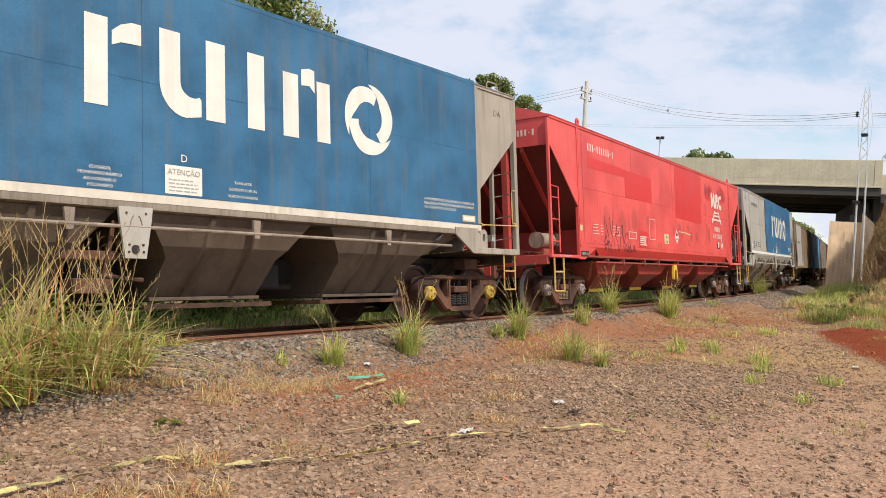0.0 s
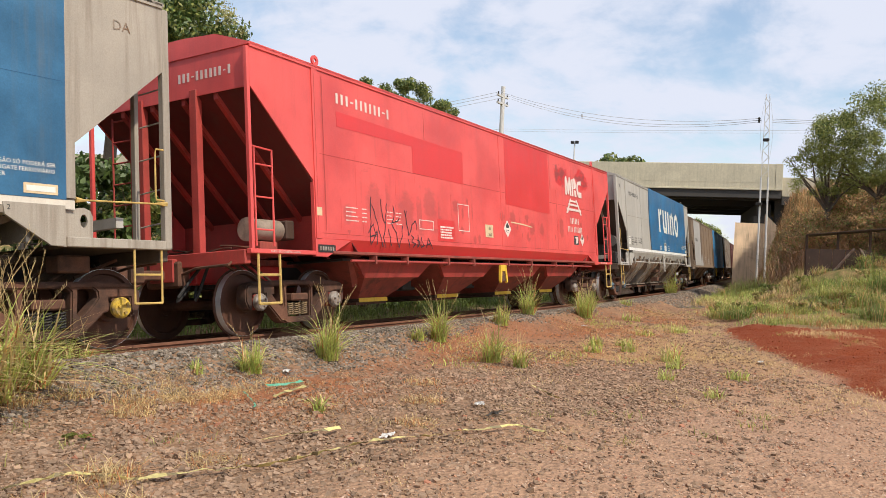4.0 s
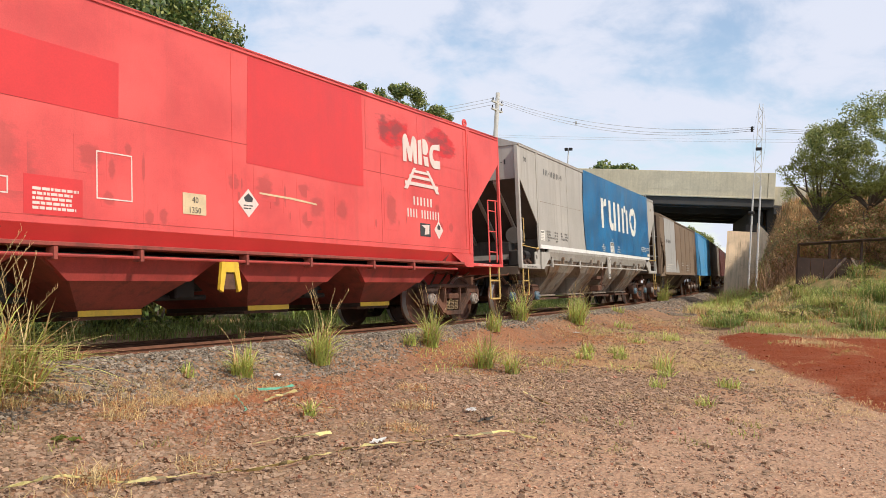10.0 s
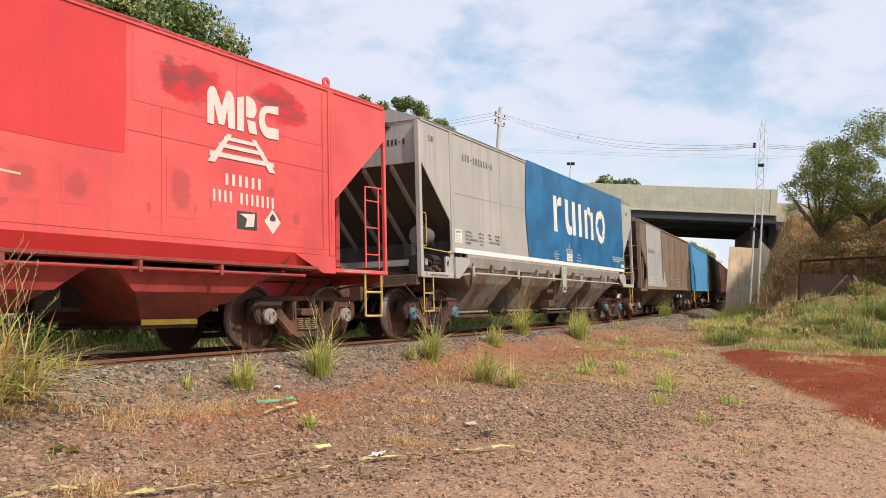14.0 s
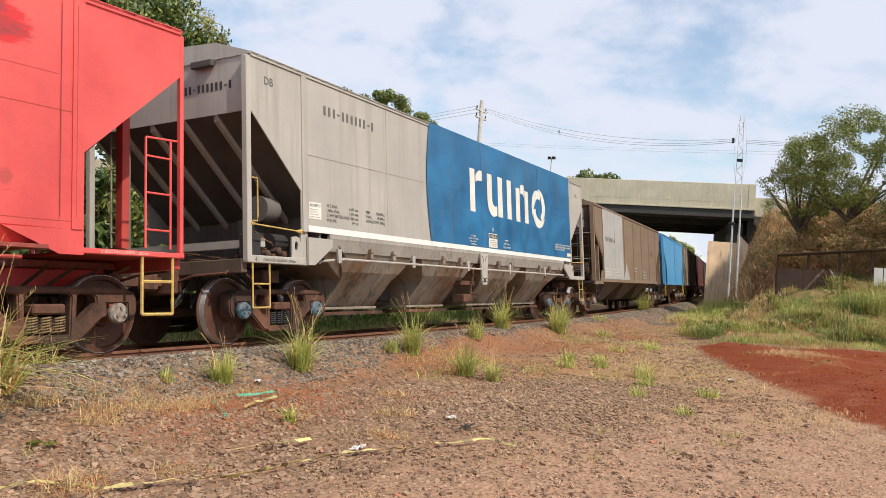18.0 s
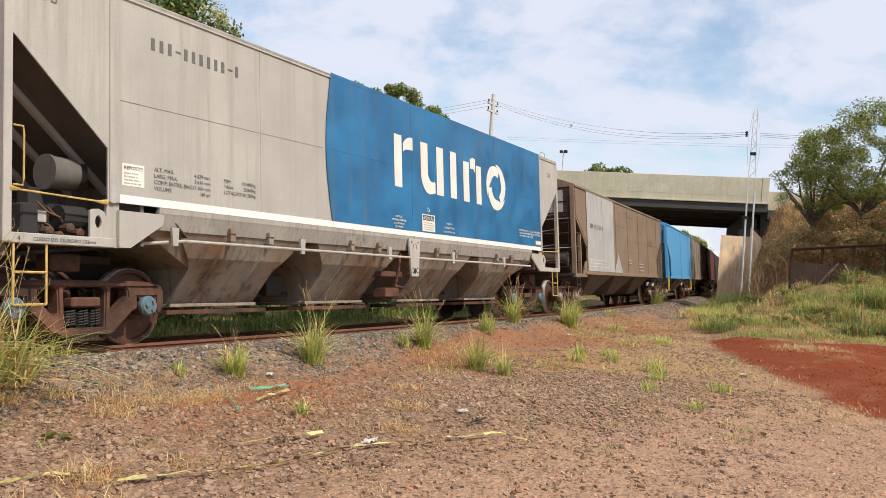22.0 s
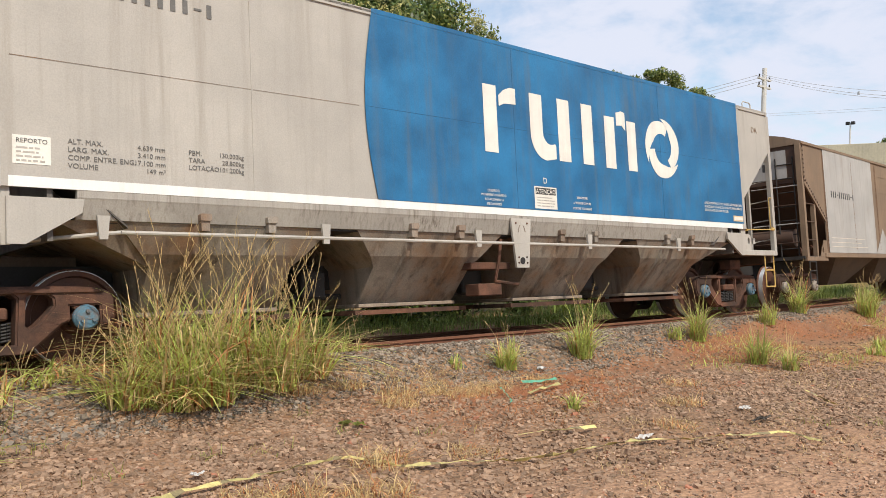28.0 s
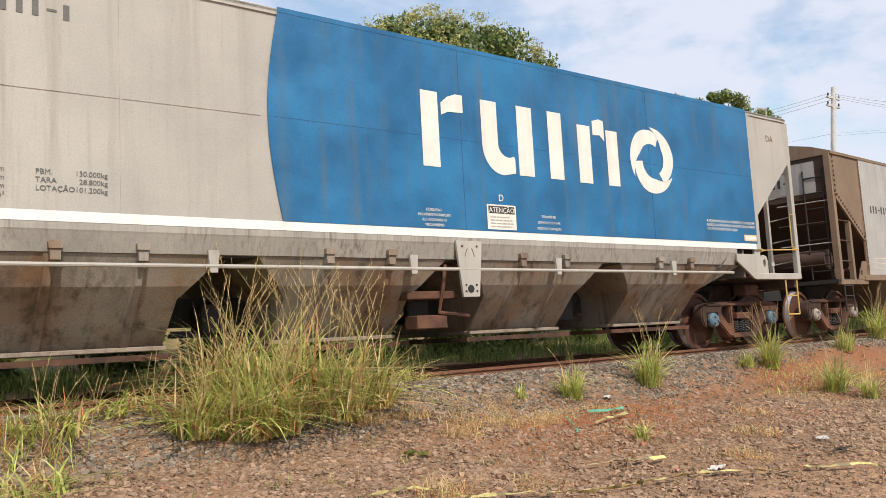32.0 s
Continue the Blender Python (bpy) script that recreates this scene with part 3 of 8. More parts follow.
def ground():
    def axis(parts):
        return np.unique(np.round(np.concatenate([np.arange(a, b, c) for a, b, c in parts]), 3))
    xs = axis([(-2500, -300, 220), (-300, -40, 20), (-40, -4, 1.5), (-4, 32, 0.16), (32, 75, 0.6), (75, 160, 4), (160, 600, 40), (600, 2600, 200)])
    ys = axis([(-2500, -300, 220), (-300, -40, 20), (-40, -14, 1.0), (-14, 3.6, 0.16), (3.6, 20, 0.8), (20, 60, 4), (60, 300, 20), (300, 2600, 220)])
    X, Y = np.meshgrid(xs, ys, indexing="ij")
    Z = height(X, Y)
    near = smooth(40, 20, np.hypot(X - 6, Y + 5))
    Z = Z + near * 0.008 * np.random.default_rng(3).normal(size=Z.shape)
    nx, ny = X.shape
    verts = np.stack([X, Y, Z], -1).reshape(-1, 3)
    i = np.arange(nx * ny).reshape(nx, ny)
    faces = np.stack([i[:-1, :-1], i[1:, :-1], i[1:, 1:], i[:-1, 1:]], -1).reshape(-1, 4)
    ob = from_arrays("ground", verts.tolist(), faces.tolist(), "stone", smooth=True)
    me = ob.data
    # what covers the soil: red earth, dry grass litter, gravel, green turf
    s, o = beside(X, Y)
    rim = 23.0 + 0.5 * np.clip(-Y - 7, 0, 9) + 0.5 * wave(X, Y, 1.1, 3)
    bank = np.maximum(smooth(-0.2, 1.8, X - rim) * smooth(-4.0, -4.8, Y), smooth(26, 31, s) * smooth(3.4, 5.0, -o))
    green = np.clip(bank + smooth(4.0, 5.0, o) + smooth(36, 40, np.abs(Y + 5)), 0, 1)
    ee = X - heap_edge(Y) + 0.35 * wave(X, Y, 2.1, 2)
    heap = smooth(-0.25, 0.35, ee) * smooth(1.2, -0.3, X - rim) * smooth(-20, -16, Y)
    inner = -2.2 + 0.7 * smooth(8, 15, s)
    strip = smooth(-4.5, -3.5, o) * smooth(0.0, -0.5, o - inner) * smooth(2.0, 5.5, s) * (1 - 0.6 * smooth(14, 22, s))
    strip = strip * np.clip(0.8 + 0.45 * wave(X, Y, 1.1, 5), 0, 1)
    strip = np.maximum(strip, 0.8 * smooth(-6.8, -4.2, o) * smooth(0.0, -0.6, o - inner) * smooth(8.0, 12.0, s) * smooth(23, 16, s) * np.clip(0.35 + 0.55 * wave(X, Y, 0.8, 9), 0, 1))
    strip = np.maximum(strip, 0.45 * smooth(9, 12, X) * smooth(24, 19, X) * smooth(-5.5, -7.0, Y) * smooth(-9.5, -8.0, Y) * np.clip(0.2 + 0.8 * wave(X, Y, 0.9, 2), 0, 1))
    road = smooth(-4.3, -6.6, Y + 0.12 * X) * smooth(30, 20, X)
    straw = smooth(9.5, 13, X) * smooth(27, 24, X) * smooth(-3.0, -3.8, o) * smooth(0.3, -1.2, X - heap_edge(Y)) * np.clip(0.62 + 0.35 * wave(X, Y, 0.9, 7), 0, 1)
    for key, v in (("dry_litter", straw), ("turf", green), ("earth", np.clip(0.62 * strip, 0, 1)), ("red_heap", heap * (1 - 0.9 * np.clip(bank, 0, 1))), ("track_dust", np.clip(road, 0, 1))):
        at = me.attributes.new(key, "FLOAT", "POINT")
        at.data.foreach_set("value", v.reshape(-1).astype(np.float32))
    me.materials.clear()
    me.materials.append(soil())
    tagged(ob, "gravelly red-brown ground with dry grass and bare earth", "ground", kind="structure")


def soil():
    m = bpy.data.materials.new("soil")
    m.use_nodes = True
    nt = m.node_tree
    N, L = nt.nodes.new, nt.links.new
    b = nt.nodes["Principled BSDF"]
    b.inputs["Roughness"].default_value = 0.95
    b.inputs["Specular IOR Level"].default_value = 0.15
    co = N("ShaderNodeTexCoord")

    def nz(s, det=6.0, ro=0.62):
        n = N("ShaderNodeTexNoise")
        n.inputs["Scale"].default_value, n.inputs["Detail"].default_value, n.inputs["Roughness"].default_value = s, det, ro
        L(co.outputs["Object"], n.inputs["Vector"])
        return n.outputs[0]

    def remap(v, a, bb, lo, hi):
        r = N("ShaderNodeMapRange")
        L(v, r.inputs[0])
        for i, x in enumerate((a, bb, lo, hi)):
            r.inputs[1 + i].default_value = x
        return r.outputs[0]

    def mixc(fac, a, bb, blend="MIX"):
        x = N("ShaderNodeMix")
        x.data_type, x.blend_type = "RGBA", blend
        for key, v in (("Factor", fac), ("A", a), ("B", bb)):
            if isinstance(v, bpy.types.NodeSocket):
                L(v, x.inputs[key])
            else:
                x.inputs[key].default_value = (*v, 1) if isinstance(v, tuple) else v
        return x.outputs["Result"]

    def mul(a, bb):
        x = N("ShaderNodeMath")
        x.operation, x.use_clamp = "MULTIPLY", True
        L(a, x.inputs[0])
        if isinstance(bb, bpy.types.NodeSocket):
            L(bb, x.inputs[1])
        else:
            x.inputs[1].default_value = bb
        return x.outputs[0]

    def attr(key):
        a = N("ShaderNodeAttribute")
        a.attribute_name = key
        return a.outputs["Fac"]
    fine, mid, big = nz(38), nz(5), nz(0.55)
    c = mixc(remap(mid, 0.35, 0.65, 0, 1), (0.20, 0.126, 0.079), (0.34, 0.208, 0.124))
    c = mixc(remap(big, 0.45, 0.62, 0, 0.75), c, (0.33, 0.195, 0.11))
    c = mixc(mul(attr("track_dust"), remap(mid, 0.3, 0.7, 0.35, 0.9)), c, (0.455, 0.280, 0.178))
    c = mixc(mul(attr("red_heap"), remap(nz(2.6), 0.25, 0.5, 0.75, 1.0)), c, (0.215, 0.047, 0.015))
    c = mixc(mul(attr("earth"), remap(nz(3.3), 0.3, 0.55, 0.6, 1.0)), c, (0.34, 0.112, 0.047))
    c = mixc(mul(attr("dry_litter"), remap(nz(4.0), 0.3, 0.6, 0.25, 0.85)), c, (0.42, 0.27, 0.125))
    turf = mixc(remap(nz(1.4), 0.4, 0.6, 0, 1), (0.12, 0.13, 0.04), (0.30, 0.20, 0.09))
    c = mixc(attr("turf"), c, turf)
    c = mixc(1.0, c, mixc(remap(fine, 0.3, 0.7, 0, 1), (0.72,) * 3, (1.24,) * 3), "MULTIPLY")
    L(c, b.inputs["Base Color"])
    vo = N("ShaderNodeTexVoronoi")
    vo.inputs["Scale"].default_value = 22.0
    L(co.outputs["Object"], vo.inputs["Vector"])
    bp = N("ShaderNodeBump")
    bp.inputs["Strength"].default_value, bp.inputs["Distance"].default_value = 0.8, 0.03
    L(vo.outputs["Distance"], bp.inputs["Height"])
    bp2 = N("ShaderNodeBump")
    bp2.inputs["Strength"].default_value, bp2.inputs["Distance"].default_value = 0.7, 0.02
    L(fine, bp2.inputs["Height"])
    L(bp.outputs[0], bp2.inputs["Normal"])
    L(bp2.outputs[0], b.inputs["Normal"])
    return m


ground()


def track():
    tr = tagged(new("railway_track"), "broad-gauge railway track with rusty rails on wooden sleepers", "railway track", kind="structure")
    prof = [(-0.07, -0.16), (0.07, -0.16), (0.07, -0.148), (0.012, -0.125), (0.012, -0.045), (0.036, -0.035), (0.036, -0.004), (0.028, 0), (-0.028, 0), (-0.036, -0.004), (-0.036, -0.035), (-0.012, -0.045), (-0.012, -0.125), (-0.07, -0.148)]
    for side in (-1, 1):
        bm = BM()
        loft(bm, [[on_track(X, side * 0.838 + y, z) for y, z in prof] for X in [-40 + 2.0 * i for i in range(81)]])
        part("rail", fixn(bm), "rail", tr, "rusty steel rail")
    rng = random.Random(5)
    bm = BM()
    box(bm, -0.12, 0.12, -1.35, 1.35, -0.33, -0.165, 0.01)
    me = part("sleeper", bm, "wood", tr).data
    first = True
    X = -6.0
    while X < 66:
        x, y, a = line(X)
        o = tr.children[-1] if first else new("sleeper", me)
        first = False
        o.parent = tr
        o.matrix_basis = Matrix.Translation(on_track(X, rng.uniform(-.04, .04), 0)) @ Matrix.Rotation(a + rng.uniform(-.015, .015), 4, "Z") @ Matrix.Rotation(-CANT, 4, "X")
        X += 0.58


track()


def stones(name, n, seed, spot, size, material, label):
    """Angular stones lying on the ground, as one object."""
    rng = np.random.default_rng(seed)
    xy = spot(rng, n)
    n = len(xy)
    base = 0.68 * np.array([(x, y, z) for x in (-1, 1) for y in (-1, 1) for z in (-1, 1)], float)
    tri = np.array([(0, 1, 3), (0, 3, 2), (4, 6, 7), (4, 7, 5), (0, 4, 5), (0, 5, 1), (2, 3, 7), (2, 7, 6), (0, 2, 6), (0, 6, 4), (1, 5, 7), (1, 7, 3)])
    sz = size[0] + (size[1] - size[0]) * rng.beta(1.6, 3.2, n)
    v = base[None] * rng.uniform(0.6, 1.15, (n, 8, 1)) + rng.normal(0, 0.16, (n, 8, 3))
    v = v * (sz[:, None, None] * np.stack([rng.uniform(.8, 1.3, n), rng.uniform(.7, 1.1, n), rng.uniform(.5, .85, n)], -1)[:, None])
    a, t = rng.uniform(0, 2 * np.pi, n), rng.normal(0, 0.4, n)
    ca, sa, ct, st = np.cos(a)[:, None], np.sin(a)[:, None], np.cos(t)[:, None], np.sin(t)[:, None]
    x, y, z = v[..., 0], v[..., 1] * ct - v[..., 2] * st, v[..., 1] * st + v[..., 2] * ct
    x, y = x * ca - y * sa, x * sa + y * ca
    z0 = height(xy[:, 0], xy[:, 1]) + sz * 0.12
    v = np.stack([x + xy[:, :1], y + xy[:, 1:2], z + z0[:, None]], -1).reshape(-1, 3)
    f = (tri[None] + 8 * np.arange(n)[:, None, None]).reshape(-1, 3)
    ob = from_arrays(name, v.tolist(), f.tolist(), material)
    return tagged(ob, label, "gravel", kind="stuff")


def lying(x0, x1, o0, o1, keep=None):
    def spot(rng, n):
        s, o = rng.uniform(x0, x1, n), rng.uniform(o0, o1, n)
        lx, ly, a = (np.interp(s, LX, LINE[:, i]) for i in range(3))
        x, y = lx - o * np.sin(a), ly + o * np.cos(a)
        p = np.stack([x, y], -1)
        if keep:
            p = p[rng.random(len(p)) < keep(x, y, s, o)]
        return p
    return spot


def plots(x0, x1, y0, y1, keep=None):
    def spot(rng, n):
        p = np.stack([rng.uniform(x0, x1, n), rng.uniform(y0, y1, n)], -1)
        if keep:
            s, o = beside(p[:, 0], p[:, 1])
            p = p[rng.random(len(p)) < keep(p[:, 0], p[:, 1], s, o)]
        return p
    return spot


bedded = lambda x, y, s, o: smooth(-0.15, 0.3, o + 2.7 - 0.85 * smooth(8, 15, s) + 0.15 * wave(x, y, 1.5, 3))
stones("ballast", 30000, 11, lying(-2, 32, -2.6, 2.6, bedded), (0.014, 0.046), "ballast", "grey crushed-stone ballast along the track")
stones("shoulder_ballast", 26000, 18, lying(-2, 32, -2.75, -0.95, bedded), (0.014, 0.044), "ballast", "grey-brown crushed stone on the ballast shoulder")
stones("far_ballast", 9000, 12, lying(31, 62, -3.3, -0.9), (0.025, 0.06), "ballast", "grey crushed-stone ballast towards the bridge")
road_part = lambda x, y: smooth(-5.0, -7.0, y + 0.13 * (x - 6))
gr = lambda x, y, s, o: np.clip(0.85 + 0.45 * wave(x, y, 0.9, 4), 0.3, 1) * np.where((o > -3.4) & (s > 5.5), 0.22 + 0.5 * smooth(13, 20, s), 1.0) * (1 - 0.85 * road_part(x, y)) * smooth(0.6, -0.4, x - heap_edge(y))
stones("gravel", 80000, 13, plots(-1, 13.5, -8.4, -1.9, gr), (0.010, 0.043), "stone", "loose brown-grey gravel spread over the ground")
stones("far_gravel", 16000, 14, plots(13, 30, -9.5, 0.8, lambda x, y, s, o: gr(x, y, s, o) * smooth(-1.6, -2.1, o)), (0.016, 0.045), "stone", "loose gravel spread over the ground")
stones("pebbles", 42000, 15, plots(3, 19, -10.2, -4.6, lambda x, y, s, o: (0.1 + 0.9 * road_part(x, y)) * smooth(0.5, -0.5, x - heap_edge(y))), (0.005, 0.019), "pebble", "small pale pebbles pressed into the dirt road")
stones("brick_fragments", 220, 16, plots(0, 14, -8.6, -3.2), (0.015, 0.05), "redstone", "orange broken brick fragments among gravel")
stones("soil_clods", 1800, 17, plots(12, 29, -14, -3.4, lambda x, y, s, o: smooth(-0.4, 0.6, x - heap_edge(y))), (0.008, 0.034), "redsoil", "loose clods of dark red soil on the heap")


# ---- the train ----
SHARED = {}
SIDE = 1.62
LIFT = [0.0]   # how far the painted fields stand off the side sheet


def shared(name, key, build, material, parent, at=None, label="", smooth=False):
    """A part whose mesh is built once and then shared."""
    if key not in SHARED:
        ob = part(name, build(), material, parent, label, smooth)
        SHARED[key] = ob.data
    else:
        ob = new(name, SHARED[key])
        ob.parent = parent
        if label:
            ob["label"] = label
    if at is not None:
        ob.matrix_basis = at
    return ob


def wheel_bm(side):
    bm = BM()
    y = side * 0.80
    prof = [(0.075, y - side * 0.10), (0.14, y - side * 0.10), (0.15, y - side * 0.05), (0.40, y - side * 0.02), (0.425, y - side * 0.065), (0.512, y - side * 0.065), (0.512, y - side * 0.045), (0.486, y - side * 0.03), (0.481, y + side * 0.068), (0.43, y + side * 0.075), (0.415, y + side * 0.03), (0.17, y + side * 0.055), (0.15, y + side * 0.11), (0.075, y + side * 0.11)]
    return fixn(lathe(bm, prof, n=40))


def tread_bm(side):
    bm = BM()
    y = side * 0.80
    r = 0.4905
    hoop = [(r - 0.03, y - side * 0.028), (r, y - side * 0.028), (r - 0.004, y + side * 0.062), (r - 0.03, y + side * 0.062)]
    lathe(bm, hoop + hoop[:1], n=40, cap=False)
    return fixn(bm)


def axle_bm():
    bm = BM()
    return fixn(lathe(bm, [(0.065, -1.16), (0.065, -0.92), (0.09, -0.9), (0.08, 0), (0.09, 0.9), (0.065, 0.92), (0.065, 1.16)], n=14))


def cap_bm(side):
    bm = BM()
    y = side * 1.15
    lathe(bm, [(0.02, y), (0.125, y), (0.128, y + side * 0.05), (0.105, y + side * 0.085), (0.04, y + side * 0.09)], n=24)
    for i in range(3):
        a = 2 * math.pi * i / 3
        rod(bm, (0.062 * math.cos(a), y + side * 0.08, 0.062 * math.sin(a)), (0.062 * math.cos(a), y + side * 0.115, 0.062 * math.sin(a)), 0.02, 6)
    return fixn(bm)


def side_frame_bm(side):
    bm = BM()
    y0, y1 = side * 0.99, side * 1.17

    half = [(1.06, 0.60), (1.07, 0.37), (1.15, 0.40), (1.20, 0.50), (1.20, 0.66), (1.16, 0.735), (1.06, 0.775), (0.90, 0.79), (0.55, 0.80), (0.20, 0.80)]
    low = [(0.34, 0.15), (0.44, 0.19), (0.54, 0.28), (0.70, 0.42), (0.76, 0.445), (0.775, 0.47), (0.77, 0.60)]
    outer = low + half + [(-x, z) for x, z in half[::-1]] + [(-x, z) for x, z in low[::-1]]
    win = [(0.37, 0.70), (0.36, 0.42), (0.40, 0.39), (0.46, 0.43), (0.56, 0.53), (0.62, 0.61), (0.61, 0.68), (0.56, 0.715), (0.42, 0.72)]
    mid = [(-0.27, 0.245), (0.27, 0.245), (0.285, 0.68), (0.24, 0.72), (-0.24, 0.72), (-0.285, 0.68)]
    plate(bm, outer, [win, [(-x, z) for x, z in win[::-1]], mid], y0, y1, 0.020)
    # the tension member stands proud below the spring seat
    slab(bm, [(-0.33, 0.16), (0.33, 0.16), (0.40, 0.20), (0.30, 0.235), (-0.30, 0.235), (-0.40, 0.20)], y1 - side * 0.02, y1 + side * 0.03)
    slab(bm, [(-1.10, 0.755), (-0.90, 0.768), (0.90, 0.768), (1.10, 0.755), (1.05, 0.735), (-1.05, 0.735)], y1 - side * 0.02, y1 + side * 0.022)
    return fixn(bm)


def adapter_bm(side, q):
    bm = BM()
    for q in (q,):
        box(bm, q * 0.915 - 0.10, q * 0.915 + 0.10, min(side * 0.96, side * 1.15), max(side * 0.96, side * 1.15), 0.56, 0.615, 0.01)
        rod(bm, (q * 0.915, side * 0.98, 0.483), (q * 0.915, side * 1.15, 0.483), 0.115, 18)
    return fixn(bm)


def spring_bm(side):
    bm = BM()
    for x in (0.0,):
        for i in range(6):
            z = 0.285 + i * 0.031
            lathe2 = [Vector((x + 0.072 * math.cos(a), side * 1.09 + 0.072 * math.sin(a), z + 0.012 * math.cos(a))) for a in [2 * math.pi * k / 10 for k in range(11)]]
            for a, b in zip(lathe2, lathe2[1:]):
                rod(bm, a, b, 0.013, 5)
    return fixn(bm)


def bolster_bm():
    bm = BM()
    box(bm, -0.20, 0.20, -1.20, 1.20, 0.48, 0.60, 0.02)
    box(bm, -0.19, 0.19, -0.7, 0.7, 0.42, 0.72, 0.03)
    rod(bm, (0, 0, 0.7), (0, 0, 0.80), 0.2, 16)
    return fixn(bm)


def brake_bm():
    bm = BM()
    for q in (-1, 1):
        rod(bm, (q * 0.38, -0.85, 0.40), (q * 0.38, 0.85, 0.40), 0.035, 8)
        for sd in (-1, 1):
            slab(bm, [(q * 0.40, 0.32), (q * 0.46, 0.30), (q * 0.45, 0.58), (q * 0.40, 0.58)], sd * 0.76, sd * 0.84)
    rod(bm, (-0.4, 0.05, 0.36), (0.4, 0.05, 0.36), 0.022, 6)
    return fixn(bm)


def bogie(car, x, cap, box_paint="rust"):
    at = Matrix.Translation((x, 0, 0))
    b = shared("bogie", "bolster", bolster_bm, "rust", car, at, "rusty cast-steel two-axle bogie")
    for sd in (-1, 1):
        shared("side_frame", ("sf", sd), lambda: side_frame_bm(sd), "rust", b, smooth=True)
        for q in (-1, 1):
            shared("axle_box", ("ab", sd, q, box_paint), lambda: adapter_bm(sd, q), box_paint, b)
        for x0 in (-0.17, 0.0, 0.17):
            shared("spring", ("sp", sd, box_paint), lambda: spring_bm(sd), "black" if box_paint == "rust" else "straw_steel", b, Matrix.Translation((x0, 0, 0)))
    shared("brake_rigging", "brake", brake_bm, "black", b)
    for q in (-1, 1):
        w = shared("wheelset", "axle", axle_bm, "rust", car, Matrix.Translation((x + q * 0.915, 0, 0.483)))
        for sd in (-1, 1):
            shared("wheel", ("wh", sd), lambda: wheel_bm(sd), "wheel", w, smooth=True)
            shared("tread", ("tr", sd), lambda: tread_bm(sd), "tread", w, label="bright worn running surface", smooth=True)
            shared("end_cap", ("cap", sd, cap), lambda: cap_bm(sd), cap, w, label="round bolted axle cap", smooth=True)
        WHEELSETS.append(w)


WHEELSETS = []


def coupler_bm(s, half):
    bm = BM()
    box(bm, *sorted((s * (half - 0.85), s * (half - 0.16))), -0.07, 0.07, 0.86, 1.0, 0.015)
    box(bm, *sorted((s * (half - 0.20), s * (half + 0.03))), -0.16, 0.13, 0.80, 1.06, 0.03)
    rod(bm, (s * (half - 0.10), 0.10, 0.78), (s * (half - 0.10), 0.10, 1.09), 0.045, 8)
    rod(bm, (s * (half - 0.5), 0.3, 0.82), (s * half, 0.22, 0.55), 0.022, 6)
    return fixn(bm)


def clutter(car, q, po, half, block):
    """Brake rods, a chain and bent pipes about the end platform and the coupler."""
    rng = random.Random(int(half * 100) + q)
    for k in range(7):
        x, y = q * (po - rng.uniform(0.0, 0.5)), rng.uniform(-1.2, 0.9)
        bm = BM()
        tube(bm, [(x + q * 0.05 * math.sin(2 * u + k), y + 0.55 * u, 1.25 + 0.03 * math.sin(3 * u + k) + 0.012 * k) for u in (0, 0.25, 0.5, 0.75, 1.0)], 0.016, 5)
        part("brake_rod", fixn(bm), "rust", car)
    bm = BM()
    box(bm, *sorted((q * (po - 0.05), q * (po + 0.16))), -0.34, 0.34, 0.74, 1.12, 0.03)
    part("striker_plate", fixn(bm), "rust", car)
    for y0, y1, z in ((-0.3, -1.25, 1.0), (0.35, 1.2, 1.02)):
        bm = BM()
        tube(bm, [(q * (po + 0.10), y0, 0.92), (q * (po + 0.16), y0 * 0.6 + y1 * 0.4, z), (q * (po + 0.13), y1, z + 0.02), (q * (po + 0.02), y1 * 1.05, z + 0.12)], 0.02, 6)
        part("uncoupling_lever", fixn(bm), "rust", car)
    for y0, x1 in ((-0.42, 0.36), (-0.55, 0.12)):
        bm = BM()
        tube(bm, [(q * (po - 0.2 + 0.1 * u + x1 * math.sin(math.pi * u)), y0 + 0.15 * u, 1.05 - 0.50 * math.sin(math.pi * u * 0.8)) for u in (0, .15, .3, .45, .6, .75, .9, 1.0)], 0.024, 7)
        part("air_hose", fixn(bm), "black", car)
    for k in range(4):
        bm = BM()
        x = q * (po - 0.15 - 0.32 * k)
        rod(bm, (x, -0.85 + 0.1 * k, 1.08), (x - q * 0.55, -0.80 + 0.05 * k, 0.86 - 0.06 * k), 0.022, 6)
        part("brake_rod", fixn(bm), "rust", car)
    if block:
        bm = BM()
        box(bm, *sorted((q * (po - 1.15), q * (po - 0.75))), -1.22, -0.95, 0.90, 1.10, 0.02)
        part("valve_block", fixn(bm), "rust", car)


def chute(bm, cx, rings):
    """rings: half length, half width, height."""
    loft(bm, [[Vector((cx - w, -y, z)), Vector((cx + w, -y, z)), Vector((cx + w, y, z)), Vector((cx - w, y, z))] for w, y, z in rings])


def ladder(bm, x, y0, y1, z0, z1, n, r=0.016):
    for y in (y0, y1):
        rod(bm, (x, y, z0), (x, y, z1), r, 6)
    for i in range(n):
        z = z0 + (z1 - z0) * (i + 0.5) / n
        rod(bm, (x, y0, z), (x, y1, z), r * 0.8, 6)
    return bm


def ladder_x(bm, y, x0, x1, z0, z1, n, r=0.016):
    for x in (x0, x1):
        rod(bm, (x, y, z0), (x, y, z1), r, 6)
    for i in range(n):
        z = z0 + (z1 - z0) * (i + 0.5) / n
        rod(bm, (x0, y, z), (x1, y, z), r * 0.8, 6)
    return bm


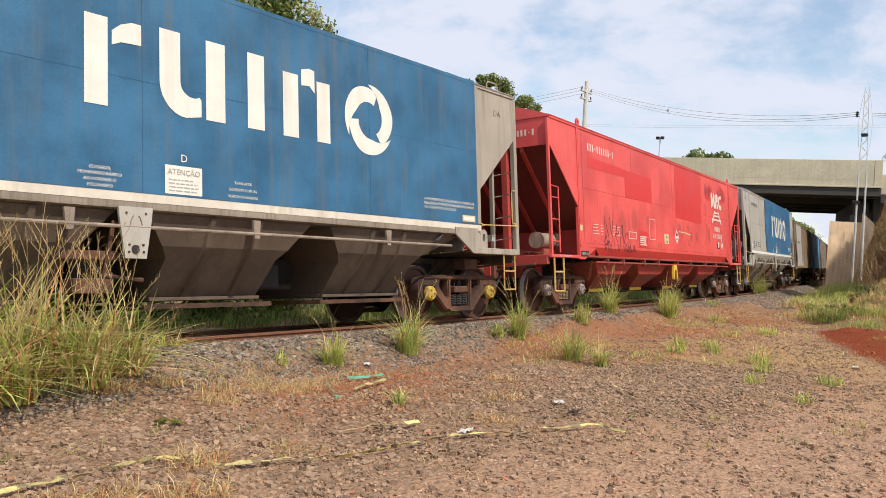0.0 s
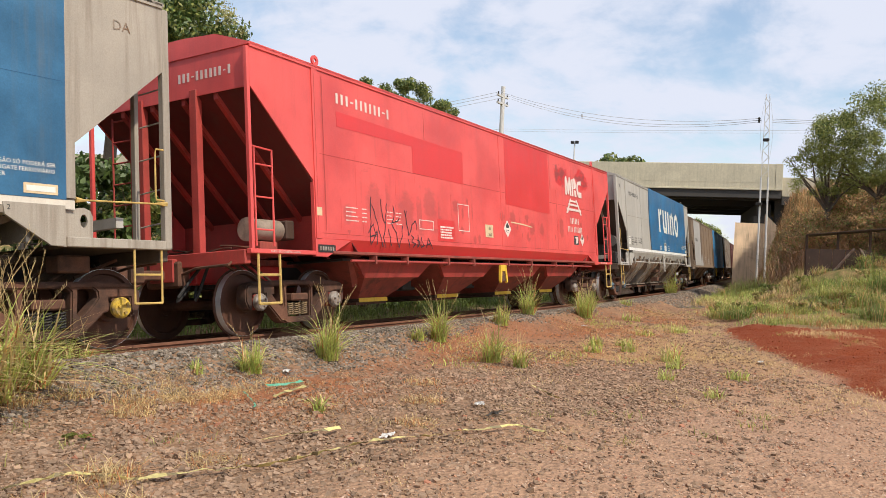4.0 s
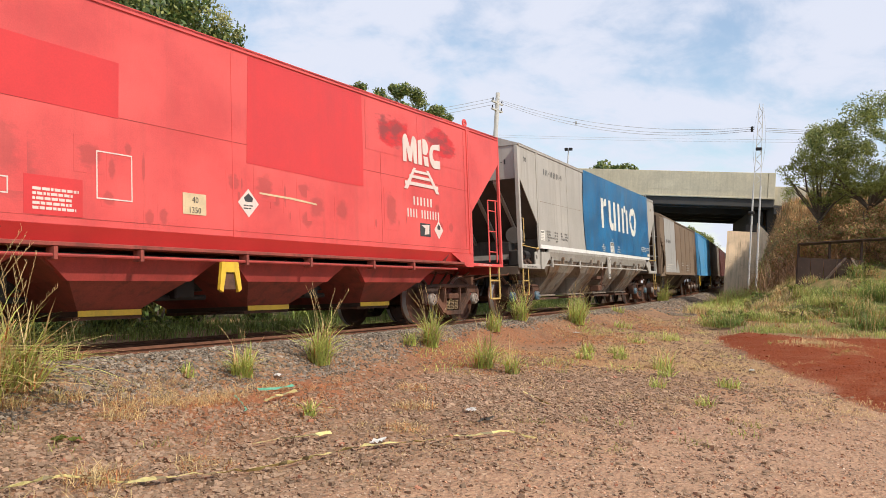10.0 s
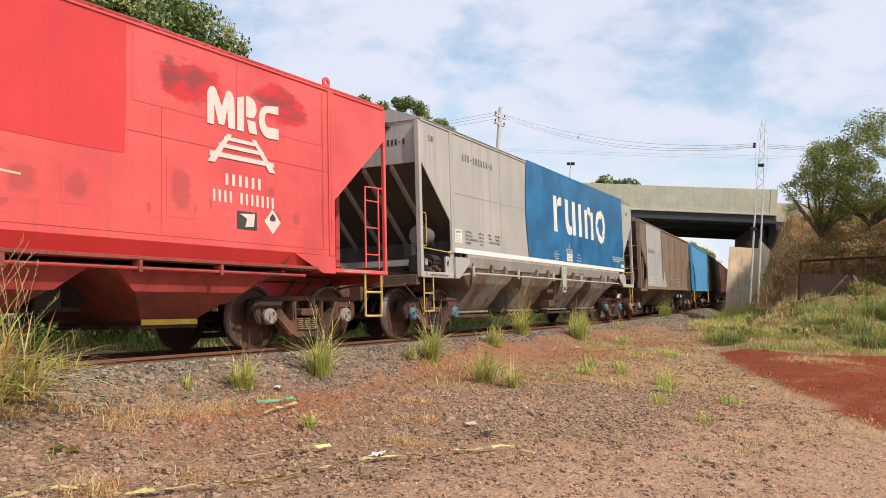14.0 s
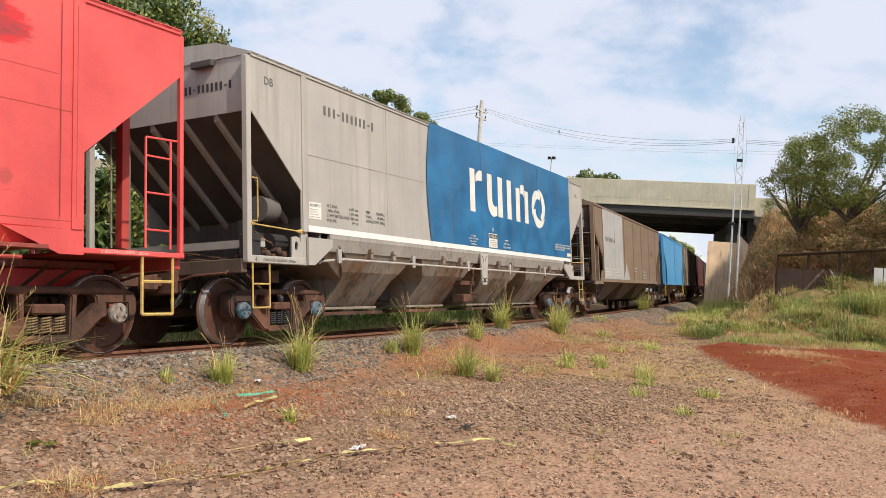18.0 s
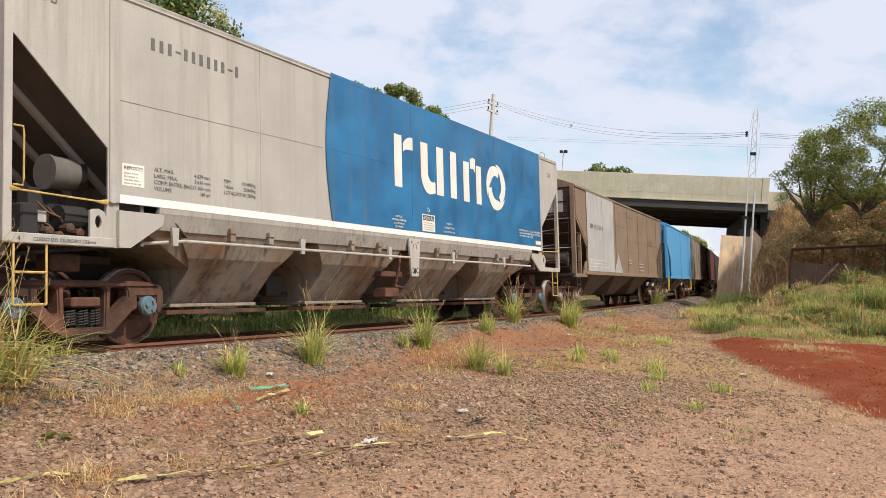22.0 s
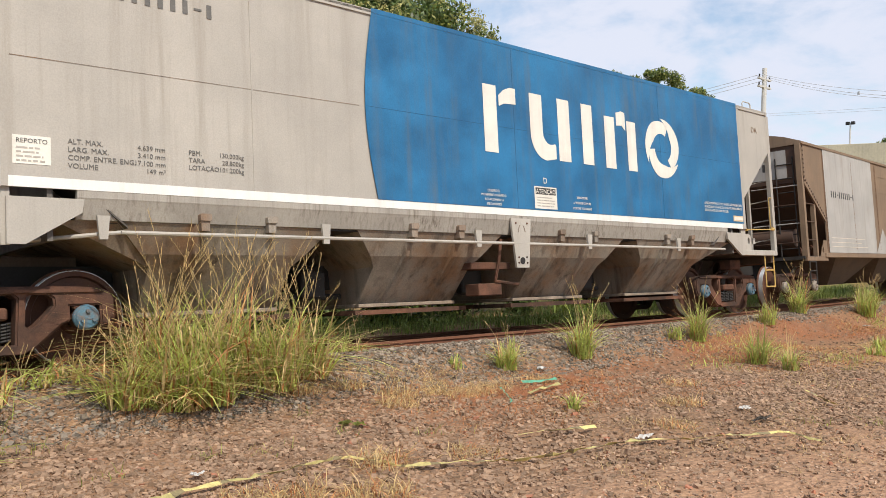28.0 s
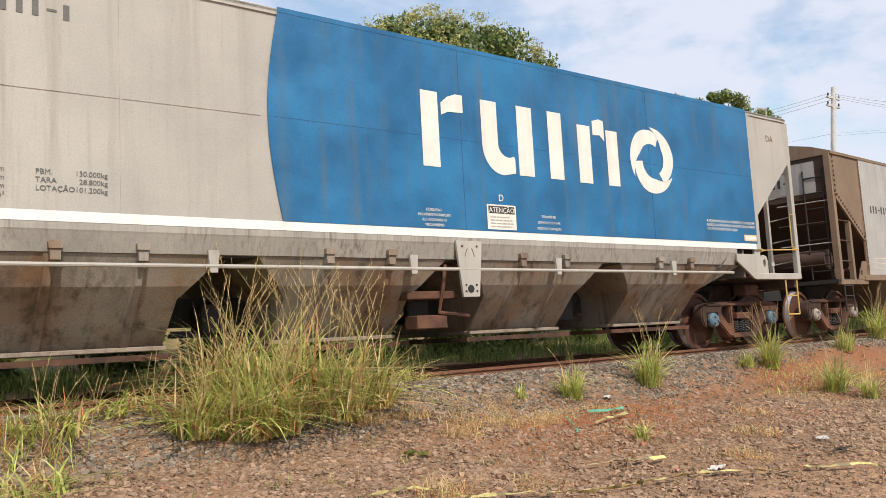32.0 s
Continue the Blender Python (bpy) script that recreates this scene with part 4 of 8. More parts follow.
def decal(name, pts, material, car, lift=0.004, label=""):
    """A painted field on the side towards the footpath; pts in x and z."""
    return part(name, fixn(slab(BM(), pts, -SIDE - LIFT[0] - lift, -SIDE - LIFT[0] - lift + 0.0025)), material, car, label)


def rect(x0, x1, z0, z1):
    return [(x0, z0), (x1, z0), (x1, z1), (x0, z1)]


def bars(name, x0, x1, z0, z1, rows, material, car, seed, lift=0.007, fill=0.6, parent=None):
    """Writing too small to read: plain bars, line by line."""
    rng = random.Random(seed)
    hgt = (z1 - z0) / rows
    for i in range(rows):
        bm = BM()
        z = z1 - (i + 1) * hgt
        x, end = x0, x0 + (x1 - x0) * rng.uniform(0.72, 1.0)
        while x < end:
            w = min(rng.uniform(0.025, 0.10), end - x)
            slab(bm, rect(x, x + w, z + hgt * 0.2, z + hgt * (0.2 + fill)), -SIDE - LIFT[0] - lift, -SIDE - LIFT[0] - lift + 0.002)
            x += w + 0.014
        part(name, fixn(bm), material, parent or car, "row of small lettering")["kind"] = "stuff"


def glyphs(name, x0, x1, z0, z1, pattern, material, car, lift=0.007, slope=0.0):
    """A registration mark: one plain upright bar for each character."""
    w, first = (x1 - x0) / len(pattern), None
    for i, ch in enumerate(pattern):
        r = rect(x0 + i * w + 0.22 * w, x0 + (i + 1) * w - 0.36 * w, z0, z1) if ch == "x" else rect(x0 + i * w + 0.15 * w, x0 + (i + 1) * w - 0.2 * w, z0 + 0.42 * (z1 - z0), z0 + 0.58 * (z1 - z0))
        ob = part("character_bar" if first else name, fixn(slab(BM(), r, -SIDE - LIFT[0] - lift, -SIDE - LIFT[0] - lift + 0.002)), material, first or car, "" if first else "registration mark")
        first = first or ob
    return first


def end_bars(car, x, y0, y1, z0, z1, material, pattern="xxx-xxxxxx-x"):
    """The registration mark on an end sheet, as plain bars."""
    w, first = (y1 - y0) / len(pattern), None
    for i, ch in enumerate(pattern):
        lo, hi = (z0, z1) if ch == "x" else (z0 + 0.42 * (z1 - z0), z0 + 0.55 * (z1 - z0))
        bm = box(BM(), x - 0.003, x, y1 - (i + 1) * w + 0.3 * w, y1 - i * w - 0.2 * w, lo, hi)
        ob = part("character_bar" if first else "number", fixn(bm), material, first or car, "" if first else "registration mark")
        first = first or ob


def words(name, text, x, z, size, material, parent, lift=0.008, align="LEFT"):
    cu = bpy.data.curves.new(name, "FONT")
    cu.body, cu.size, cu.align_x, cu.resolution_u = text, size, align, 2
    cu.extrude = 0.0008
    tmp = bpy.data.objects.new(name, cu)
    scene.collection.objects.link(tmp)
    me = bpy.data.meshes.new_from_object(tmp.evaluated_get(bpy.context.evaluated_depsgraph_get()))
    bpy.data.objects.remove(tmp)
    bpy.data.curves.remove(cu)
    me.transform(Matrix.Translation((x, -SIDE - LIFT[0] - lift, z)) @ Matrix.Rotation(radians(90), 4, "X"))
    me.materials.clear()
    me.materials.append(M[material])
    me.name = name
    ob = new(name, me)
    ob.parent = parent
    if size < 0.1:
        ob["kind"] = "stuff"
    return ob


def ring_sector(cx, cz, r0, r1, a0, a1, n=20):
    out = [(cx + r1 * math.cos(a0 + (a1 - a0) * i / n), cz + r1 * math.sin(a0 + (a1 - a0) * i / n)) for i in range(n + 1)]
    inn = [(cx + r0 * math.cos(a0 + (a1 - a0) * i / n), cz + r0 * math.sin(a0 + (a1 - a0) * i / n)) for i in range(n + 1)]
    return out + inn[::-1]


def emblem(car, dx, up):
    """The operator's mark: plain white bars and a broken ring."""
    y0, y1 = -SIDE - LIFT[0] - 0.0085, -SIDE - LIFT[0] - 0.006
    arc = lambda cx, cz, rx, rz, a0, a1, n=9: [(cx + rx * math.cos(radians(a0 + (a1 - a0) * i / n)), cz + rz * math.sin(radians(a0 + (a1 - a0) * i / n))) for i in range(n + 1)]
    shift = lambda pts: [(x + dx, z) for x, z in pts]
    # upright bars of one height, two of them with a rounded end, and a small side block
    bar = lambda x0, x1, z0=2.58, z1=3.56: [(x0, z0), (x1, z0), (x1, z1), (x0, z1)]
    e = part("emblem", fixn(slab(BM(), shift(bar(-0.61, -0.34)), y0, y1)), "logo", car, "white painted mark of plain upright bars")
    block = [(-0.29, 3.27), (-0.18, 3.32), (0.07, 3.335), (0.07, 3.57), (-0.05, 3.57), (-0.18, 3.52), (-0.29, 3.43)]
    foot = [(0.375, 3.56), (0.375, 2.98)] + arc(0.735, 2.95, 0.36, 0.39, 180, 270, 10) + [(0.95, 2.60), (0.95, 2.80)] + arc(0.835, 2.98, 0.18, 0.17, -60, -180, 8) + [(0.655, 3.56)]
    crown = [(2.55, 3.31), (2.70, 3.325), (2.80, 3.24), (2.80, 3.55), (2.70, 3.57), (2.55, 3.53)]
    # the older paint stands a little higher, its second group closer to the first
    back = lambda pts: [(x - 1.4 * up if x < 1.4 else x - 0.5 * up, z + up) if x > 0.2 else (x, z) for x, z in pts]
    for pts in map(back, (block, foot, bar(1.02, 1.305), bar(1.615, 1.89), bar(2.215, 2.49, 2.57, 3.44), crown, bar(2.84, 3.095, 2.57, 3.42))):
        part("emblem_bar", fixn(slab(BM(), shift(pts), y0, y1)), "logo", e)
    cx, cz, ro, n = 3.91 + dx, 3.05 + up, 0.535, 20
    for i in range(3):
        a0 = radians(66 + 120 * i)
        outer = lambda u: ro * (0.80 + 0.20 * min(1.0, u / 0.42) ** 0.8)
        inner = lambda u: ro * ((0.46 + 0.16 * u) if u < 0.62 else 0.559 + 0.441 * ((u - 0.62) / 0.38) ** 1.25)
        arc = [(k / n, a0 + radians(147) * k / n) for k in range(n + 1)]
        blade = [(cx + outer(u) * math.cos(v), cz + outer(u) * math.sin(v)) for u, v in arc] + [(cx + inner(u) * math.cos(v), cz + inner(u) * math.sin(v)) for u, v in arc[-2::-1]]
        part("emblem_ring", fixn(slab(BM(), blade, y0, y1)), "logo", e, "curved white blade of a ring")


def hopper(name, at, half, sp):
    """A covered hopper wagon. sp: its measures and paints."""
    car = new(name)
    CARS.append((car, at, sp["bogie"]))
    po, inn, top, sz, cz, sill, m = sp["post"], sp["inner"], sp["top"], sp["slope_z"], sp["corner_z"], sp["sill"], sp["paint"]
    end_m = sp.get("end_paint", m)
    y = SIDE
    # side sheets, end sheets and roof make the body
    for sd in (-1, 1):
        bm = BM()
        slab(bm, [(-inn, sill), (inn, sill), (inn, cz), (po, sz), (po, top), (-po, top), (-po, sz), (-inn, cz)], sd * (y - 0.02), sd * y)
        part("side_sheet", fixn(bm), m, car)
        for x in sp.get("seams", ()):
            part("side_seam", fixn(box(BM(), x - 0.012, x + 0.012, *sorted((sd * y, sd * (y + 0.006))), sill, top)), m, car)
        for q in (-1, 1):
            part("side_post", fixn(box(BM(), *sorted((q * (inn - 0.02), q * (inn - 0.16))), *sorted((sd * y, sd * (y + 0.018))), sill, top - 0.02)), m, car)
        part("top_rail", fixn(box(BM(), -po, po, *sorted((sd * (y - 0.05), sd * (y + 0.02))), top - 0.03, top + 0.04)), m, car)
    bm = BM()
    ring = lambda x: [Vector((x, v, top + w)) for v, w in ((-y - 0.02, 0.03), (-1.02, 0.25), (-0.4, 0.29), (0.4, 0.29), (1.02, 0.25), (y + 0.02, 0.03))] + [Vector((x, y + 0.02, top)), Vector((x, -y - 0.02, top))]
    loft(bm, [ring(-po - 0.02), ring(po + 0.02)])
    roof = part("roof", fixn(bm), end_m, car)
    bm = BM()
    box(bm, -po + 0.6, po - 0.6, -0.34, 0.34, top + 0.27, top + 0.38, 0.03)
    for i in range(-2, 3):
        for q in (-0.4, 0.4):
            rod(bm, (i * 2.6 + q, -0.36, top + 0.30), (i * 2.6 + q, 0.36, top + 0.42), 0.02, 6)
    part("roof_hatch", fixn(bm), "grey_dirty" if m != "red" else "red_dirty", roof)
    for q in (1,) if m != "red" else ():
        for sd in (-1, 1):
            x0, x1, v = q * (po - 0.15), q * (po - 0.50), sd * (y - 0.25)
            bm = BM()
            tube(bm, [(x0, v, top + 0.05), (x0, v, top + 0.24), (x0 - q * 0.05, v, top + 0.28), (x1 + q * 0.05, v, top + 0.28), (x1, v, top + 0.24), (x1, v, top + 0.08)], 0.013, 6)
            part("roof_handrail", fixn(bm), m, roof)
    for q in (-1, 1):
        bm = BM()
        box(bm, *sorted((q * (po - 0.02), q * po)), -y + 0.02, y - 0.02, sz, top)
        part("end_sheet", fixn(bm), end_m, car)
        # the slope sheet runs inwards under the load
        run = inn - 1.25
        z_in = max(sill - 0.35, 1.15)
        bm = BM()
        for sd in (1,):
            a = [(q * (po - 0.02), sz + 0.01), (q * (po - 0.02), sz + 0.03), (q * run, z_in + 0.02), (q * run, z_in)]
            slab(bm, a, -y + 0.022, y - 0.022)
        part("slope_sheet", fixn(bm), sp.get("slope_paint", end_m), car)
        for yy in (-0.95, -0.32, 0.32, 0.95):
            bm = BM()
            slab(bm, [(q * (po - 0.03), sz + 0.005), (q * (po - 0.03), sz - 0.09), (q * run, z_in - 0.09), (q * run, z_in - 0.002)], yy - 0.035, yy + 0.035)
            part("slope_rib", fixn(bm), sp.get("rib_paint", "grey_dirty"), car)
        for sd in (-1, 1):
            bm = BM()
            box(bm, *sorted((q * (po + 0.0), q * (po + 0.06))) if m == "red" else sorted((q * (po - 0.01), q * (po + 0.09))), *sorted((sd * (y - (0.06 if m == "red" else 0.09)), sd * (y + 0.005))), 1.17, top - 0.03, 0.008)
            part("end_post", fixn(bm), m, car)
            bm = BM()
            slab(bm, [(q * (inn - 0.18), sill), (q * inn, sill), (q * inn, 1.16), (q * (inn - 0.18), 1.16)] if m != "red" else [(q * (inn - 0.2), cz), (q * inn, cz), (q * inn, 1.14), (q * (inn - 0.2), 1.14)], *sorted((sd * (y - 0.06), sd * (y - 0.022))))
            if m != "red":
                slab(bm, [(q * (inn - 0.14), 1.60), (q * (inn - 0.82), 1.60), (q * (inn - 0.80), 1.47), (q * (inn - 0.30), 1.165), (q * (inn - 0.14), 1.165)], *sorted((sd * (y - 0.01), sd * (y + 0.03))))
            else:
                slab(bm, [(q * (inn - 0.18), 1.42), (q * (inn + 0.0), 1.42), (q * (inn + 0.0), 1.14), (q * (inn - 0.30), 1.14), (q * (inn - 0.95), 1.41)], *sorted((sd * (y - 0.018), sd * (y + 0.004))))
            part("gusset", fixn(bm), m, car)
            bm = BM()
            box(bm, *sorted((q * (inn - 0.1), q * (po + 0.08))), *sorted((sd * (y - 0.09), sd * y)), 1.16, 1.225 if m == "red" else 1.27, 0.008)
            part("platform_sill", fixn(bm), m, car)
            bm = BM()
            x0, x1, low, thick = (q * (po - 0.05), q * (po - 0.43), 0.52, 0.014) if m != "red" else (q * (po - 0.09), q * (po - 0.55), 0.46, 0.02)
            for xx in (x0, x1):
                rod(bm, (xx, sd * (y - 0.03), low), (xx, sd * (y - 0.03), 1.16), thick, 6)
            for zz in (low, 0.86):
                rod(bm, (x0, sd * (y - 0.03), zz), (x1, sd * (y - 0.03), zz), thick, 6)
            part("stirrup_step", fixn(bm), sp.get("step", "yellow_old"), car, "yellow painted stirrup step")
        bm = BM()
        box(bm, *sorted((q * (inn + 0.1), q * (po + 0.08))), -y + 0.1, y - 0.1, 1.18, 1.22)
        box(bm, *sorted((q * (po - 0.02), q * (po + 0.10))), -y + 0.1, y - 0.1, 1.02, 1.22, 0.01)
        box(bm, *sorted((q * (inn - 1.2), q * (half - 0.62))), -0.24, 0.24, 0.82, 1.16, 0.015)
        part("end_platform", fixn(bm), sp.get("frame", "brown_dirty"), car)
        clutter(car, q, po, half, m != "red")
        part("coupler", coupler_bm(q, half), "rust", car)
        if sp.get("side_ladder"):
            bm = BM()
            ladder_x(bm, -y + 0.06, q * (po - 0.10), q * (po - 0.48), 1.27, sp["side_ladder"], 3)
            rod(bm, (q * (po - 0.48), -y + 0.06, sp["side_ladder"]), (q * (po + 0.02), -y + 0.06, sp["side_ladder"] + 0.02), 0.014, 6)
            part("ladder", fixn(bm), "red", car)
        elif q > 0:
            bm = BM()
            box(bm, *sorted((q * (po - 0.08), q * (po - 0.02))), -y + 0.46, -y + 0.54, 1.25, sz, 0.005)
            part("inner_post", fixn(bm), m, car)
            for k in range(6):
                bm = BM()
                z = 1.5 + k * 0.42
                rod(bm, (q * (po + 0.11), -y + 0.08, z + 0.02), (q * (po + 0.02), -y + 0.50, z - 0.03), 0.011, 5)
                part("rung", fixn(bm), m, car)
        if sp.get("inner_posts"):
            for yy in (-0.55, 0.55):
                bm = BM()
                box(bm, *sorted((q * (po - 0.10), q * (po + 0.02))), yy - 0.07, yy + 0.07, 1.2, sz + 0.1, 0.008)
                part("inner_post", fixn(bm), "red_dirty", car)
        bm = BM()
        ladder(bm, q * (po - 0.10), y - 0.75, y - 0.35, 1.25, top - 0.2, 8)
        part("ladder", fixn(bm), "red_dirty" if m == "red" else "grey_dirty", car)
        if m != "red":
            bm = BM()
            rod(bm, (q * (po + 0.02), -y + 0.02, 1.72), (q * (inn + 0.0), -y + 0.02, 1.68), 0.011, 6)
            for xa, xb, zz in ((po + 0.02, po - 0.12, 1.72), (inn, inn + 0.13, 1.68)):
                rod(bm, (q * xa, -y + 0.015, zz), (q * xb, -y + 0.02, zz), 0.038, 6, 0.012)
            part("grab_rail", fixn(bm), "yellow_old", car)
            bm = BM()
            tube(bm, [(q * (po - 0.02), -y, 2.38), (q * (po - 0.13), -y, 2.38), (q * (po - 0.14), -y, 2.30), (q * (po - 0.14), -y, 1.83), (q * (po - 0.13), -y, 1.76), (q * (po - 0.02), -y, 1.76)], 0.012, 6)
            part("grab_rail", fixn(bm), "yellow_old", car)
            bm = BM()
            box(bm, *sorted((q * (po + 0.01), q * (po + 0.10))), -0.98, -0.58, top - 0.10, top + 0.0, 0.01)
            part("marker_bracket", fixn(bm), "slope", car)
            bm = BM()
            box(bm, *sorted((q * (po + 0.01), q * (po + 0.10))), 0.30, 0.70, top - 0.10, top + 0.0, 0.01)
            part("marker_bracket", fixn(bm), "slope", car)
        if q < 0:
            bm = BM()
            zc, rc = (2.03, 0.19) if m != "red" else (1.57, 0.165)
            yc, xc = (-1.12, 0.42) if m != "red" else (-0.95, 0.75)
            rod(bm, (q * (inn + xc), yc, zc), (q * (inn + 0.10), yc, zc), rc, 20)
            rod(bm, (q * (inn + 0.10), yc, zc), (q * (inn - 0.06), yc, zc), 0.08, 12)
            rod(bm, (q * (inn + xc + 0.03), yc, zc), (q * (inn + xc - 0.01), yc, zc), rc + 0.015, 20)
            part("brake_cylinder", fixn(bm), "bulkhead" if m != "red" else "lip", car, "dusty dark brake cylinder on the end platform", True)
            bm = BM()
            box(bm, *sorted((q * (inn + 0.6), q * (inn + 0.2))), -1.05, -0.85, 1.22, zc - 0.18, 0.01)
            part("cylinder_stand", fixn(bm), "black" if m != "red" else "red_grime", car)
            bm = BM()
            box(bm, *sorted((q * (inn + 0.06), q * (inn - 0.14))), -1.12, -0.80, zc - 0.14, zc + 0.16, 0.02)
            part("slack_adjuster", fixn(bm), "brown_deep", car)
            if m != "red":
                bm = BM()
                rod(bm, (q * (inn + 0.42), -1.30, 1.50), (q * (inn + 0.10), -1.30, 1.50), 0.14, 14)
                part("air_tank", fixn(bm), "black", car)
                bm = BM()
                box(bm, *sorted((q * (inn + 0.92), q * (inn + 0.70))), -1.40, -1.15, 1.25, 1.62, 0.02)
                part("valve_box", fixn(bm), "black", car)
                for k in range(5):
                    bm = BM()
                    x, zz = q * (inn + 0.12 + 0.13 * k), 1.27 + 0.05 * (k % 3)
                    lathe(bm, [(0.03, -1.50), (0.055, -1.48), (0.055, -1.36), (0.03, -1.33)], n=10, at=(x, 0, zz))
                    part("valve", fixn(bm), "rust" if k % 2 else "brown_deep", car)
                    bm = BM()
                    tube(bm, [(x, -1.40, zz), (x + q * 0.06, -1.38, zz + 0.12), (x + q * 0.16, -1.30, zz + 0.18), (x + q * 0.22, -1.2, zz + 0.30)], 0.013, 5)
                    part("brake_pipe", fixn(bm), "rust", car)
        if m != "red":
            for sd in (-1, 1):
                eye_x = q * (inn + 0.11)
                oval = [(eye_x + 0.045 * math.cos(v), 1.45 + 0.075 * math.sin(v)) for v in [2 * math.pi * k / 12 for k in range(12)]]
                lug = [(eye_x - 0.11, 1.272), (eye_x + 0.11, 1.272), (eye_x + 0.11, 1.50), (eye_x + 0.08, 1.57), (eye_x, 1.60), (eye_x - 0.08, 1.59), (eye_x - 0.11, 1.57)]
                part("lifting_eye", fixn(plate(BM(), lug, [oval], *sorted((sd * (SIDE - 0.05), sd * (SIDE - 0.02))))), m, car, "plate lug pierced by an oval eye")
        if m != "red":
            bm = BM()
            box(bm, *sorted((q * (po - 0.55), q * (po - 0.45))), -y + 0.2, y - 0.2, 1.42, 1.54)
            part("cross_beam", fixn(bm), "grey", car)
        bm = BM()
        box(bm, *sorted((q * (inn - 0.55), q * (inn - 0.50))), -y + 0.03, y - 0.03, 1.2, 2.12 if m != "red" else 2.2)
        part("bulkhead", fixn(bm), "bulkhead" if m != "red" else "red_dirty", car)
        bm = BM()
        pts = [Vector((q * (half - 0.35 + 0.35 * math.sin(math.pi * k / 8) * 0.5 + 0.35 * k / 8), 0.35, 0.95 - 0.45 * math.sin(math.pi * k / 8))) for k in range(9)]
        tube(bm, pts, 0.022)
        part("air_hose", fixn(bm), "black", car)
    bm = BM()
    box(bm, -half + 1.4, half - 1.4, -0.26, 0.26, 0.72, 1.05)
    part("centre_sill", fixn(bm), "black", car)
    if m == "red":
        for q in (-1, 1):
            bm = BM()
            box(bm, *sorted((q * 6.3, q * 8.25)), -0.36, 0.36, 0.78, 1.06, 0.015)
            part("draft_box", fixn(bm), "red_new", car, "red painted drawgear box under the platform")
            bm = BM()
            box(bm, *sorted((q * 6.3, q * 8.36)), -0.42, 0.42, 1.064, 1.16, 0.01)
            part("head_stock", fixn(bm), "red_grime", car)
    # black slab added behind the chute gaps, its colour standing for their shade
    bm = BM()
    box(bm, -inn + 1.0, inn - 1.0, -sp["chute_y"] + 0.02, sp["chute_y"] - 0.02, sp["chute_z"] - 0.02, sp["chute_z"] + 0.02)
    part("floor_plate", fixn(bm), "black", car)
    for x in (-2.90, -0.10, 2.70):
        bm = BM()
        rod(bm, (x, -0.7, 0.95), (x, 0.7, 0.95), 0.05, 8)
        rod(bm, (x - 0.5, -0.6, 0.62), (x + 0.5, -0.6, 0.62), 0.04, 6)
        box(bm, x - 0.18, x + 0.18, -0.75, -0.35, 0.60, 0.95, 0.02)
        part("gate_shaft", fixn(bm), "black", car)
    # hopper chutes
    wide = 1.28
    slant = lambda z: float(np.interp(z, [0.50, 1.10, sp["chute_z"]], [0.88, 1.39, sp["chute_y"]]))   # half width of the chutes at a height
    for i, cx in enumerate(sp.get("centres", (-4.42, -1.48, 1.48, 4.42))):
        bm = BM()
        hz = sp["chute_z"]
        red = m == "red"
        lip = 0.45 if red else 0.80
        chute(bm, cx, [(1.40, 1.40, hz), (0.88, 1.30, 0.82), (0.45, 0.86, 0.46)] if red else [(wide, sp["chute_y"], hz), (0.98, slant(1.10), 1.10), (0.86, slant(0.97), 0.97), (0.83, slant(0.50), 0.50)])
        c = part("chute", fixn(bm), sp["chute_paint"], car)
        bm = BM()
        if red:
            for sd in (-1, 1):
                lipb = BM()
                box(lipb, cx - 0.47, cx + 0.47, *sorted((sd * 0.89, sd * 0.905)), 0.40, 0.475, 0.003)
                part("gate_lip", fixn(lipb), "yellow", c, "yellow painted lip")
            box(bm, cx - 0.46, cx + 0.46, -0.885, 0.885, 0.40, 0.47, 0.008)
        else:
            box(bm, cx - 0.86, cx + 0.86, -0.94, 0.94, 0.455, 0.505, 0.008)
        part("gate_frame" if red else "gate_lip", fixn(bm), sp.get("gate", "grey"), c, sp.get("gate_label", ""))
        bm = BM()
        box(bm, cx - lip - (0.05 if red else 0.15), cx + lip + (0.05 if red else 0.25), *((-0.85, 0.85, 0.355, 0.398) if red else (-0.97, 0.97, 0.36, 0.42)))
        part("discharge_gate", fixn(bm), "rust", c, "rusty sliding gate")
        for u in () if red else (-sp["rib_at"], sp["rib_at"]):
            for sd in (-1, 1):
                # a flat stiffener that stands off the slanting sheet
                bm = BM()
                rim = lambda z, off: [Vector((cx + u + v, sd * (slant(z) + w), z)) for v, w in ((-0.05, 0.0), (-0.035, off), (0.035, off), (0.05, 0.0))]
                loft(bm, [rim(hz - 0.01, 0.03), rim(1.10, 0.05), rim(0.51, 0.05)])
                part("chute_rib", fixn(bm), sp["chute_paint"], c)
    for q in (-1, 1):
        bm = BM()
        ys = sp["chute_y"]
        hz = sp["chute_z"]
        yl = slant(hz - 0.45) if m != "red" else 0.9 + (ys - 0.9) * (hz - 0.95) / (hz - 0.5)
        ys, x0, x1 = ys - 0.012, q * 5.16, q * (6.30 if m != "red" else 5.9)
        yl -= 0.012
        loft(bm, [[Vector((x, v, hz)) for x, v in ((x0, -ys), (x1, -ys), (x1, ys), (x0, ys))], [Vector((x, v, hz - 0.45)) for x, v in ((x0, -yl), (q * 5.24, -yl), (q * 5.24, yl), (x0, yl))]])
        part("chute_end", fixn(bm), sp["chute_paint"], car)
    return car


CARS = []


